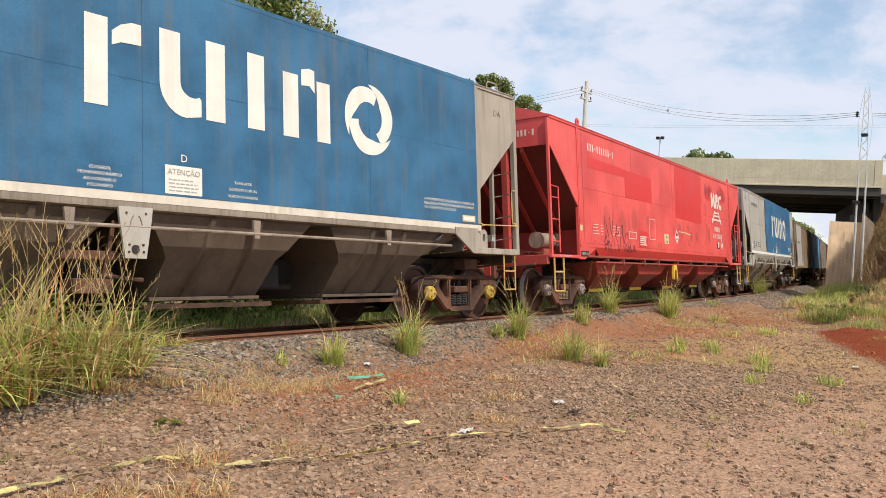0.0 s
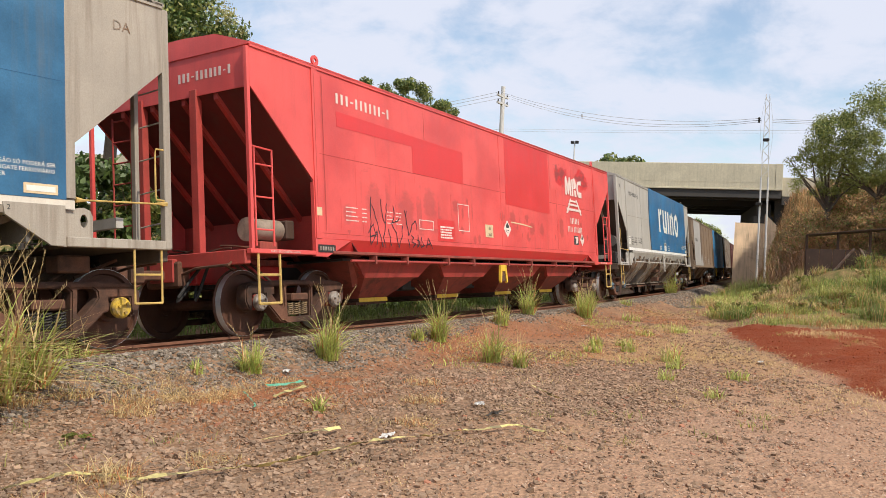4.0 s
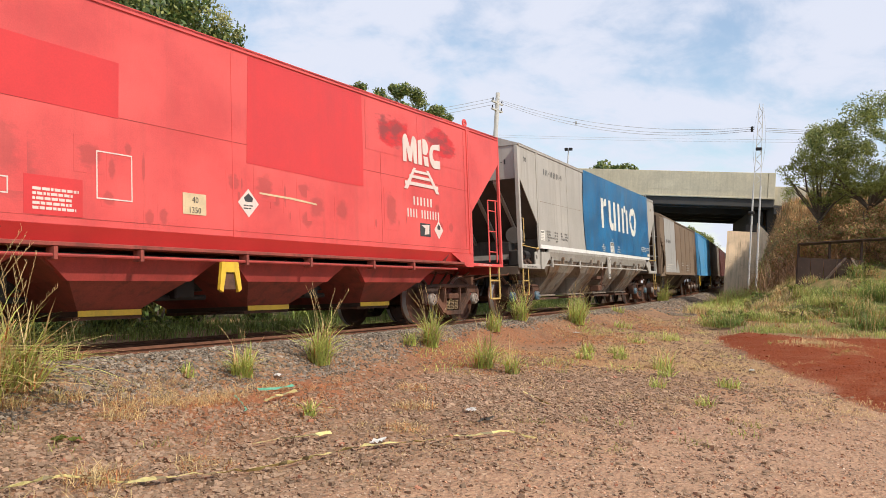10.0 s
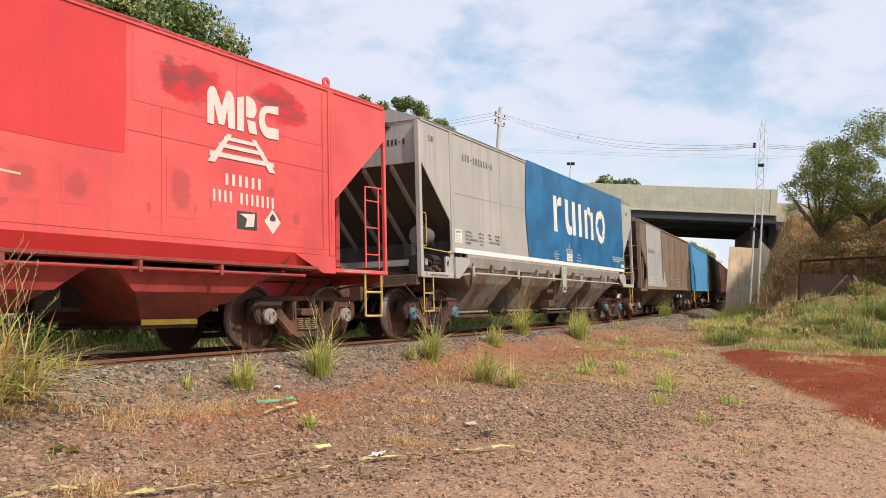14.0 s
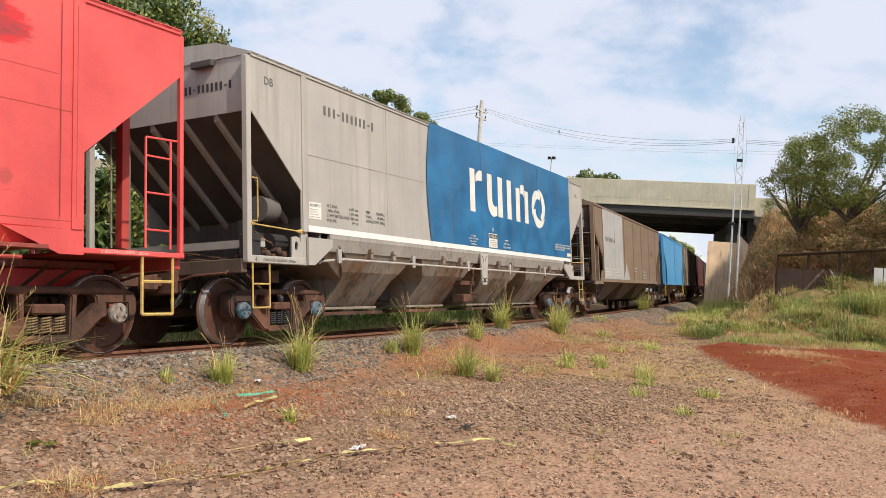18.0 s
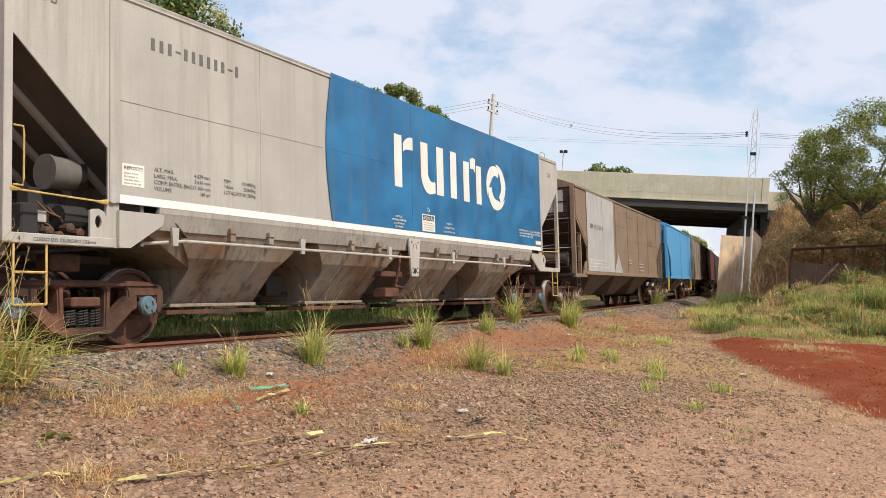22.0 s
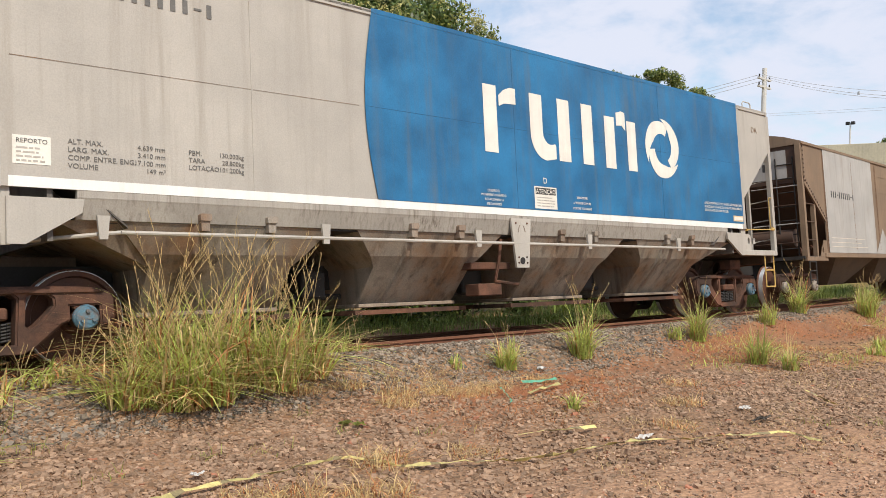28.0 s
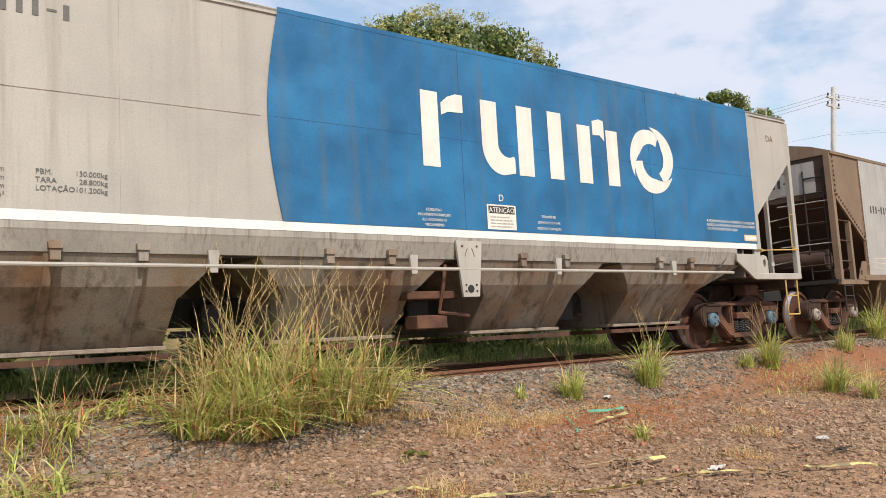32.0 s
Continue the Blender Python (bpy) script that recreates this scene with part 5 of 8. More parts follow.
def hopper_grey(name, at, cap, label, whole, chutes="grey_dirty"):
    pt = "grey" if whole else "grey_old"
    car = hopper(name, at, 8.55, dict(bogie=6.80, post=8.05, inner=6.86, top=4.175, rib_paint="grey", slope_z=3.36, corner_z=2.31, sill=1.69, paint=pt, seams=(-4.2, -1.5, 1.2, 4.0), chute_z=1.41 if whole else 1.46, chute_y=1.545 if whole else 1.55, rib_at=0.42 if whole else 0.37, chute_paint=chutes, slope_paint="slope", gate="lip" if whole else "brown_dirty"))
    tagged(car, label, "freight wagon", "hopper wagons of the train")
    for q in (-1, 1):
        bogie(car, q * 6.80, cap)
    for sd in (-1, 1):
        bm = BM()
        # the sill: an upright web, then a lip that turns in to the chutes
        prof = [(SIDE - 0.03, 1.69), (SIDE + 0.012, 1.69), (SIDE + 0.012, 1.62), (SIDE + 0.004, 1.60), (SIDE - 0.055, 1.415), (SIDE - 0.14, 1.405), (SIDE - 0.14, 1.45)] if whole else [(SIDE - 0.03, 1.69), (SIDE + 0.012, 1.69), (SIDE + 0.012, 1.51), (SIDE + 0.01, 1.485), (SIDE - 0.10, 1.465), (SIDE - 0.10, 1.52)]
        loft(bm, [[Vector((x, sd * a, b)) for a, b in prof] for x in (-6.1, 6.1)])
        part("side_sill", fixn(bm), "sill" if whole else "sill_old", car)
        bm = BM()
        rod(bm, (-5.7, sd * (SIDE + 0.03), 1.29), (5.9, sd * (SIDE + 0.03), 1.27), 0.022, 8)
        rod(bm, (-5.7, sd * (SIDE + 0.03), 1.29), (-6.5, sd * (SIDE - 0.3), 1.22), 0.022, 8)
        part("air_pipe", fixn(bm), "grey" if whole else "lip", car, "air pipe along the sill")
        for x in (-5.87, -3.30, -0.78, 1.70, 4.28):
            bm = BM()
            slab(bm, [(x - 0.06, 1.45), (x + 0.06, 1.45), (x + 0.04, 1.22), (x - 0.04, 1.22)], *sorted((sd * (SIDE + 0.01), sd * (SIDE + 0.045))))
            part("pipe_bracket", fixn(bm), pt if whole else "lip", car)
        for x in (-4.80, -4.00, -1.91, -1.07, 1.07, 1.91, 4.00, 4.80) if whole else ():
            bm = BM()
            slab(bm, [(x - 0.065, 1.50), (x - 0.05, 1.515), (x + 0.05, 1.515), (x + 0.065, 1.50), (x + 0.06, 1.44), (x - 0.06, 1.44)], *sorted((sd * (SIDE - 0.045), sd * (SIDE + 0.03))))
            slab(bm, [(x - 0.05, 1.439), (x + 0.05, 1.439), (x + 0.045, 1.335), (x - 0.045, 1.335)], *sorted((sd * (SIDE - 0.10), sd * (SIDE + 0.01))))
            part("door_clip", fixn(bm), "grey_dirty", car)
        bm = BM()
        jx, jz = (0.09, 1.645) if whole else (-0.02, 1.50)
        slab(bm, [(jx - 0.21, jz), (jx + 0.21, jz), (jx + 0.20, jz - 0.12), (jx + 0.14, 1.00), (jx + 0.13, 0.93), (jx - 0.13, 0.93), (jx - 0.14, 1.00), (jx - 0.20, jz - 0.12)], *sorted((sd * (SIDE + 0.015), sd * (SIDE + 0.05))))
        j = part("jacking_bracket", fixn(bm), "grey", car, "tapering grey jacking bracket with a lifting eye")
        bm = BM()
        lathe(bm, [(0.02, sd * (SIDE + 0.052)), (0.05, sd * (SIDE + 0.052)), (0.05, sd * (SIDE + 0.06)), (0.02, sd * (SIDE + 0.06))], n=14, at=(jx - 0.01, 0, 1.03))
        part("eye", fixn(bm), "black", j)
        for x, z in ((-0.09, 1.00), (0.09, 1.00), (-0.085, 1.08), (0.085, 1.08), (-0.12, jz - 0.07), (0.12, jz - 0.07)):
            part("bolt", fixn(rod(BM(), (jx + x, sd * (SIDE + 0.045), z), (jx + x, sd * (SIDE + 0.062), z), 0.014, 6)), "rust", j)
        for q in (-1, 1):
            part("weld_bead", fixn(tube(BM(), [(jx + q * (0.03 + 0.05 * v), sd * (SIDE + 0.052), jz - 0.10 - 0.13 * (1 - math.cos(1.5 * v))) for v in (0, 0.3, 0.6, 0.9)], 0.007, 5)), "grey_dirty", j)
    bz = 1.69 if whole else 1.565   # foot of the white band
    decal("white_band", rect(-6.72, 6.84, bz, bz + 0.10), "white" if whole else "white_old", car, 0.016, "white painted band")
    for x0, x1, z0, z1 in ((-0.75, 0.05, 0.92, 1.02), (-0.62, -0.15, 0.55, 0.72)):
        bm = BM()
        box(bm, x0, x1, -1.45, -1.17, z0, z1, 0.01)
        part("gate_gear", fixn(bm), "rust", car, "dusty discharge-gate gear between the chutes")
    bm = BM()
    tube(bm, [(-0.2, -1.52, 1.35), (-0.24, -1.50, 1.05), (-0.28, -1.45, 0.75), (0.2, -1.45, 0.70)], 0.026, 6)
    part("gate_lever", fixn(bm), "rust", car)
    n = 14
    left = [(-2.49 - 0.15 * math.sin(math.pi * i / n), 4.175 - (4.175 - bz - 0.102) * i / n) for i in range(n + 1)]
    decal("blue_field", left + [(6.74, bz + 0.102), (6.74, 4.175)], "blue" if whole else "blue_old", car, 0.021, "blue painted field")
    decal("painted_rail", rect(max(x for x, z in left) if not whole else left[-1][0], 6.74, 4.176, 4.235), "blue" if whole else "blue_old", car, 0.024, "blue painted top rail")
    LIFT[0] = 0.018
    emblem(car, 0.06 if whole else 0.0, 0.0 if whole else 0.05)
    ox, oz = (0.08, 0.0) if whole else (0.0, -0.125)
    for i, line_of in enumerate(("CUIDADO,", "MOVIMENTO RÁPIDO", "AO ACIONAR O", "MECANISMO")):
        words("stencil", line_of, -0.50 + ox - (0.0 if whole else -0.07), 2.01 - 0.064 * i + oz, 0.052, "logo", car, 0.007, "CENTER")
    for i, line_of in enumerate(("TRANSITAR", "SOMENTE COM AS", "PORTAS TRAVADAS")):
        words("stencil", line_of, 1.50 + ox, 2.01 - 0.085 * i + oz, 0.052, "logo", car, 0.007, "CENTER")
    for i, line_of in enumerate(("A MOVIMENTAÇÃO DO VAGÃO SÓ PODERÁ SER", "REALIZADA ATRAVÉS DO ENGATE FERROVIÁRIO", "OU ATRAVÉS DO CAR PULLER")):
        words("stencil", line_of, 5.20 + ox, 2.125 - 0.068 * i + oz, 0.064, "logo", car, 0.007)
    sg = decal("notice", rect(0.37 + ox, 0.88 + ox, 1.815 + oz, 2.15 + oz), "logo", car, 0.007, "white notice plate with a dark heading")
    if whole:
        decal("heading_field", rect(0.395 + ox, 0.855 + ox, 2.03, 2.13), "ink", sg, 0.0085)
    words("heading", "ATENÇÃO", 0.625 + ox, 2.045 + oz, 0.095, "logo" if whole else "grey", sg, 0.0125, "CENTER")
    bars("small_print", 0.42 + ox, 0.84 + ox, 1.84 + oz, 2.01 + oz, 4, "grey", car, 4, 0.011, 0.35, sg)
    words("mark", "D", 0.58 + ox, 2.20 + oz, 0.13, "logo", car)
    mp = decal("maker_plate", rect(6.26 + ox, 6.64 + ox, 1.83 + oz, 1.94 + oz), "tan", car, 0.007, "small cream reflector plate")
    decal("plate_rim", rect(6.29 + ox, 6.61 + ox, 1.855 + oz, 1.915 + oz), "logo", mp, 0.010)
    LIFT[0] = 0.0
    za, zb = (2.905, 2.955) if whole else (2.87, 2.92)
    decal("seam", [(-6.68, za), (-2.72, zb - 0.004), (-2.72, zb + 0.004), (-6.68, za + 0.008)], "grey_dirty", car, 0.003)
    decal("seam", [(-2.62, zb), (6.70, zb + 0.04), (6.70, zb + 0.046), (-2.62, zb + 0.006)], "blue_seam", car, 0.0224)
    for x in (0.08, 3.9):
        decal("seam", rect(x, x + 0.008, bz + 0.11, 4.165), "blue_seam", car, 0.0222)
    glyphs("number", -6.25, -4.62, 3.64, 3.79, "xxx-xxxxxx-x", "ink_faded", car, 0.006)
    words("mark", "DB", -7.75, 3.80, 0.17, "ink_faded" if whole else "grey_dirty", car, 0.006)
    words("mark", "DA", 7.35, 3.72, 0.17, "grey_dirty", car, 0.006)
    if whole:
        for i, (a, b) in enumerate((("ALT. MAX.", "4.639 mm"), ("LARG. MAX.", "3.410 mm"), ("COMP. ENTRE. ENG.", "17.100 mm"), ("VOLUME", "149 m³"))):
            words("stencil", a, -6.18, 2.13 - 0.078 * i, 0.072, "ink_faded", car, 0.006)
            words("stencil", b, -5.22, 2.13 - 0.078 * i, 0.072, "ink_faded", car, 0.006, "RIGHT")
        for i, (a, b) in enumerate((("PBM.", "130.000kg"), ("TARA", "28.800kg"), ("LOTAÇÃO", "101.200kg"))):
            words("stencil", a, -4.97, 2.13 - 0.078 * i, 0.072, "ink_faded", car, 0.006)
            words("stencil", b, -4.33, 2.13 - 0.078 * i, 0.072, "ink_faded", car, 0.006, "RIGHT")
        pl = decal("paper_sign", rect(-6.66, -6.33, 1.905, 2.17), "logo", car, 0.004, "cream paper sign")
        words("heading", "REPORTO", -6.495, 2.10, 0.062, "ink", pl, 0.007, "CENTER")
        bars("small_print", -6.63, -6.37, 1.92, 2.08, 4, "grey", car, 8, 0.007, 0.4, pl)
        decal("sticker_strip", rect(-6.83, -6.76, 1.68, 2.02), "pale", car, 0.022, "peeling pale sticker strip on the corner post")
        words("stencil", "4", -7.98, 1.185, 0.075, "ink", car, 0.004)
        words("stencil", "CURSO DO CILINDRO 203mm", -7.80, 1.19, 0.058, "ink", car, 0.004)
        end_bars(car, -8.052, -1.30, -0.28, 3.72, 3.84, "ink")
    else:
        words("stencil", "2", 6.08, 1.52, 0.075, "ink", car, 0.034)
    return car


def hopper_red():
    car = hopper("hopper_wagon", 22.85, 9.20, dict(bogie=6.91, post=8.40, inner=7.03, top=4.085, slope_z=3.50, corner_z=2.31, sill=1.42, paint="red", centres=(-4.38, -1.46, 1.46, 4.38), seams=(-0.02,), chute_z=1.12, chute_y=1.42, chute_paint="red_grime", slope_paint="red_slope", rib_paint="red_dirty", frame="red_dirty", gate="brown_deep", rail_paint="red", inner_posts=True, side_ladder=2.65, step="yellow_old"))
    tagged(car, "faded red steel hopper wagon with darker repainted patches and graffiti", "freight wagon", "hopper wagons of the train")
    for q in (-1, 1):
        bogie(car, q * 6.91, "capg", "red_box")
    for sd in (-1, 1):
        bm = BM()
        prof = [(SIDE - 0.02, 1.425), (SIDE + 0.002, 1.425), (SIDE - 0.10, 1.235), (SIDE - 0.16, 1.235), (SIDE - 0.08, 1.425)]
        loft(bm, [[Vector((x, sd * a, b)) for a, b in prof] for x in (-6.5, 6.5)])
        part("side_sill", fixn(bm), "red_new", car)
        bm = BM()
        box(bm, -6.6, 6.6, *sorted((sd * (SIDE - 0.2), sd * (SIDE + 0.02))), 1.185, 1.233, 0.006)
        part("sill_flange", fixn(bm), "red_grime", car, "grimy lower flange")
        bm = BM()
        rod(bm, (-6.1, sd * (SIDE + 0.0), 1.085), (6.3, sd * (SIDE + 0.0), 1.085), 0.022, 8)
        part("air_pipe", fixn(bm), "red_skirt", car)
        for x in (-5.4, -4.35, -2.75, -1.6, 0.2, 1.6, 3.3, 4.6):
            bm = BM()
            box(bm, x - 0.025, x + 0.025, *sorted((sd * (SIDE - 0.1), sd * (SIDE + 0.04))), 1.04, 1.18)
            part("pipe_bracket", fixn(bm), "red_grime", car)
        for cx in (-4.38, -1.46, 1.46, 4.38):
            bm = BM()
            # a skirt that leans in over the chute
            loft(bm, [[Vector((cx + x, sd * v, z)) for x, z, v in ((-1.30, 1.10, 1.44), (1.30, 1.10, 1.44), (0.92, 0.82, 1.33), (-0.92, 0.82, 1.33))], [Vector((cx + x, sd * v, z)) for x, z, v in ((-1.30, 1.10, 1.36), (1.30, 1.10, 1.36), (0.92, 0.82, 1.25), (-0.92, 0.82, 1.25))]])
            part("chute_skirt", fixn(bm), "red_skirt", car)
    bm = BM()
    slab(bm, [(-0.30, 1.07), (0.00, 1.07), (0.06, 0.70), (0.00, 0.66), (-0.07, 0.93), (-0.23, 0.93), (-0.29, 0.66), (-0.35, 0.70)], -SIDE - 0.05, -SIDE)
    j = part("jacking_bracket", fixn(bm), "yellow", car, "yellow painted jacking bracket")
    part("bracket_web", fixn(slab(BM(), [(-0.225, 0.93), (-0.075, 0.93), (-0.035, 0.70), (-0.265, 0.70)], -SIDE - 0.03, -SIDE - 0.01)), "rust", j, "rusty plate between the yellow legs")
    # seams, patches, lettering
    decal("seam", rect(-6.95, 6.9, 2.738, 2.746), "red_dirty", car, 0.003)
    decal("seam", rect(-6.95, 6.9, 1.502, 1.509), "red_dirty", car, 0.003)
    decal("repainted_patch", [(-6.37, 3.24), (-3.98, 3.24), (-3.98, 2.75), (-1.90, 2.73), (-1.89, 3.40), (-3.0, 3.42), (-4.5, 3.45), (-5.3, 3.47), (-6.37, 3.49)], "red_new", car, 0.004, "darker repainted patch")
    decal("repainted_patch", [(0.25, 2.48), (1.2, 2.465), (2.2, 2.44), (3.08, 2.445), (3.10, 3.0), (3.085, 4.03), (0.31, 4.03)], "red_new", car, 0.004, "darker repainted patch")
    glyphs("number", -6.40, -4.72, 3.62, 3.79, "xxx-xxxxxx-x", "logo_red", car)
    bars("stencil", -6.20, -5.83, 1.72, 2.00, 4, "logo_red", car, 24, 0.005, 0.25)
    bars("stencil", -5.73, -5.56, 1.72, 2.00, 4, "logo_red", car, 21, 0.005, 0.25)
    bars("stencil", -4.66, -4.42, 1.74, 2.00, 4, "logo_red", car, 25, 0.005, 0.25)
    bars("stencil", -4.95, -4.76, 1.74, 2.00, 4, "logo_red", car, 22, 0.005, 0.25)
    sg = decal("notice", rect(-3.10, -2.39, 1.515, 1.94), "red_new", car, 0.004, "bright red notice field with white lettering")
    bars("small_print", -3.0, -2.43, 1.56, 1.82, 5, "logo_red", car, 23, 0.007, 0.6, sg)
    for x0, x1, z0, z1 in ((-3.82, -3.27, 1.708, 1.89), (-2.21, -1.71, 1.75, 2.31)):
        bm = BM()
        for r in (rect(x0, x1, z0, z0 + 0.015), rect(x0, x1, z1 - 0.015, z1), rect(x0, x0 + 0.015, z0 + 0.016, z1 - 0.016), rect(x1 - 0.015, x1, z0 + 0.016, z1 - 0.016)):
            slab(bm, r, -SIDE - 0.006, -SIDE - 0.003)
        part("outlined_field", fixn(bm), "logo_red", car, "empty field outlined in white")
    pl = decal("load_plate", rect(-0.93, -0.53, 1.673, 1.95), "tan", car, 0.006, "beige plate with two numbers")
    words("number", "40", -0.72, 1.83, 0.11, "ink", pl, 0.009, "CENTER")
    words("number", "1350", -0.73, 1.695, 0.11, "ink", pl, 0.009, "CENTER")
    decal("diamond", [(0.27, 1.71), (0.48, 1.91), (0.27, 2.115), (0.06, 1.91)], "logo_red", car, 0.006, "white diamond placard")
    decal("diamond_mark", [(0.20, 1.93), (0.34, 1.93), (0.36, 1.985), (0.27, 2.05), (0.18, 1.985)], "ink", car, 0.009)
    bars("small_print", 0.17, 0.37, 1.82, 1.90, 2, "ink", car, 26, 0.009, 0.4)
    decal("tape_strip", [(0.50, 2.065), (1.2, 2.045), (1.80, 2.01), (1.80, 2.035), (1.2, 2.075), (0.50, 2.09)], "tan", car, 0.006)
    rng = random.Random(8)
    for k in range(26):
        x, z = rng.uniform(-6.4, 6.4), rng.uniform(1.6, 2.6)
        h = rng.uniform(0.15, 0.55)
        w = rng.uniform(0.015, 0.06)
        decal("stain", rect(x, x + 3 * w, max(z - h, 1.46), z), "red_stain", car, 0.0012 + 0.00002 * k, "dark run-off stain")
    rng = random.Random(5)
    for x0, x1, z0, z1 in ((3.18, 4.88, 3.12, 3.98), (4.90, 6.70, 3.14, 3.98)):
        decal("overspray", rect(x0, x1, z0, z1), "smudge", car, 0.0040, "cloudy red overspray with brown smudges")
    for x0, x1, z0, z1 in ((3.7, 4.15, 1.75, 2.5),):
        decal("stain", rect(x0, x1, z0, z1), "red_stain", car, 0.0041, "faint sooty smear on the red paint")
    rng = random.Random(15)
    for k in range(15):
        cx, cz, r = rng.uniform(-6.2, -3.2), rng.uniform(1.75, 2.4), rng.uniform(0.14, 0.40)
        decal("stain", rect(cx - r, cx + r, max(cz - 1.4 * r, 1.46), cz + 1.4 * r), "soot", car, 0.0018 + 0.00002 * k, "sooty smear on the red paint")
    for k in range(14):
        cx, cz, r = rng.uniform(-3.0, 6.6), rng.uniform(1.7, 2.3), rng.uniform(0.10, 0.24)
        decal("stain", rect(cx - r, cx + r, max(cz - r, 1.46), cz + r), "red_stain", car, 0.0023 + 0.00002 * k, "faint sooty smear on the red paint")
    # owner's mark: plain blocks and a roof shape
    y0, y1 = -SIDE - 0.012, -SIDE - 0.009
    arc = lambda cx, cz, rx, rz, a0, a1, n=8: [(cx + rx * math.cos(radians(a0 + (a1 - a0) * i / n)), cz + rz * math.sin(radians(a0 + (a1 - a0) * i / n))) for i in range(n + 1)]
    comb = [(4.36, 3.06), (4.48, 3.06), (4.485, 3.34), (4.56, 3.08), (4.66, 3.08), (4.72, 3.32), (4.735, 3.06), (4.86, 3.06), (4.85, 3.42)] + arc(4.75, 3.44, 0.10, 0.14, 0, 120, 5) + [(4.62, 3.33)] + arc(4.46, 3.44, 0.10, 0.14, 60, 180, 5)
    mark = part("owner_mark", fixn(slab(BM(), comb, y0, y1)), "logo_red", car, "white painted blocks over a track-shaped sign")
    pieces = [[(4.90, 3.06), (5.03, 3.06), (5.03, 3.56), (4.90, 3.52)], [(5.07, 3.28)] + arc(5.13, 3.42, 0.15, 0.16, -60, 90, 6) + [(5.07, 3.58)], [(5.13, 3.06), (5.29, 3.06), (5.25, 3.24), (5.09, 3.24)],
              [(5.73, 3.43), (5.60, 3.43)] + arc(5.53, 3.32, 0.09, 0.11, 75, 285, 10) + [(5.60, 3.22), (5.73, 3.22), (5.73, 3.06)] + arc(5.52, 3.29, 0.20, 0.24, 270, 110, 10) + [(5.73, 3.56)]]
    pieces += [rect(4.66, 5.30, 2.885, 2.935), rect(4.56, 5.42, 2.775, 2.83), rect(4.40, 5.62, 2.635, 2.70)]
    pieces += [[(4.36, 2.55), (4.49, 2.55), (4.80, 2.975), (4.72, 2.975)], [(5.66, 2.55), (5.53, 2.55), (5.18, 2.975), (5.26, 2.975)]]
    for k, pts in enumerate(pieces):
        part("owner_mark_bar", fixn(slab(BM(), pts, y0 - 0.0004 * k, y1)), "logo_red", mark)
    glyphs("owner_name", 4.66, 5.40, 2.27, 2.43, "xxxxxx", "logo_red", car)["label"] = "line of white lettering"
    glyphs("owner_name", 4.44, 4.84, 2.03, 2.19, "xxxx", "logo_red", car)["label"] = "line of white lettering"
    glyphs("owner_name", 4.94, 5.66, 2.03, 2.19, "xxxxxxx", "logo_red", car)["label"] = "line of white lettering"
    decal("sticker", rect(4.90, 5.28, 1.69, 1.94), "ink", car, 0.006)
    decal("sticker_mark", [(4.95, 1.90), (5.24, 1.92), (5.22, 1.74), (5.05, 1.72), (5.09, 1.84)], "logo_red", car, 0.009)
    decal("diamond", [(5.60, 1.66), (5.77, 1.84), (5.60, 2.02), (5.43, 1.84)], "logo_red", car, 0.006, "white diamond placard")
    decal("diamond_mark", [(5.55, 1.85), (5.65, 1.85), (5.66, 1.90), (5.60, 1.96), (5.54, 1.90)], "ink", car, 0.009)
    for sd in (-1, 1):
        for x in (-6.87, 6.87):
            part("lifting_lug", fixn(slab(BM(), ring_sector(x, 4.20, 0.035, 0.085, 0, 2 * math.pi, 18)[:-1], *sorted((sd * (SIDE - 0.03), sd * SIDE)))), "red", car, "red lifting ring on the roof edge")
    for x in (-6.96, -6.76, 6.72, 6.92):
        decal("seam", rect(x, x + 0.008, 1.55, 3.98), "red_dirty", car, 0.0195)
    for x in (3.62, -3.5):
        decal("seam", rect(x, x + 0.006, 1.52 if x > 0 else 2.75, 3.85 if x > 0 else 3.95), "red_dirty", car, 0.0032)
    end_bars(car, -8.402, -1.30, -0.25, 3.73, 3.86, "logo_red")
    words("stencil", "CURSO DO CILINDRO 203mm", -8.08, 1.178, 0.05, "logo_red", car, 0.004)
    words("stencil", "CURSO DO CILINDRO 203mm", 7.25, 1.178, 0.05, "logo_red", car, 0.004)
    decal("worn_plate", rect(-6.99, -6.86, 1.77, 1.90), "tan", car, 0.02)
    mp = decal("maker_plate", rect(-6.98, -6.53, 1.205, 1.325), "black", car, 0.012, "dark cast maker's plate with raised bars")
    for k in range(6):
        decal("raised_bar", rect(-6.94 + 0.065 * k, -6.895 + 0.065 * k, 1.235, 1.295), "capg", mp, 0.014)
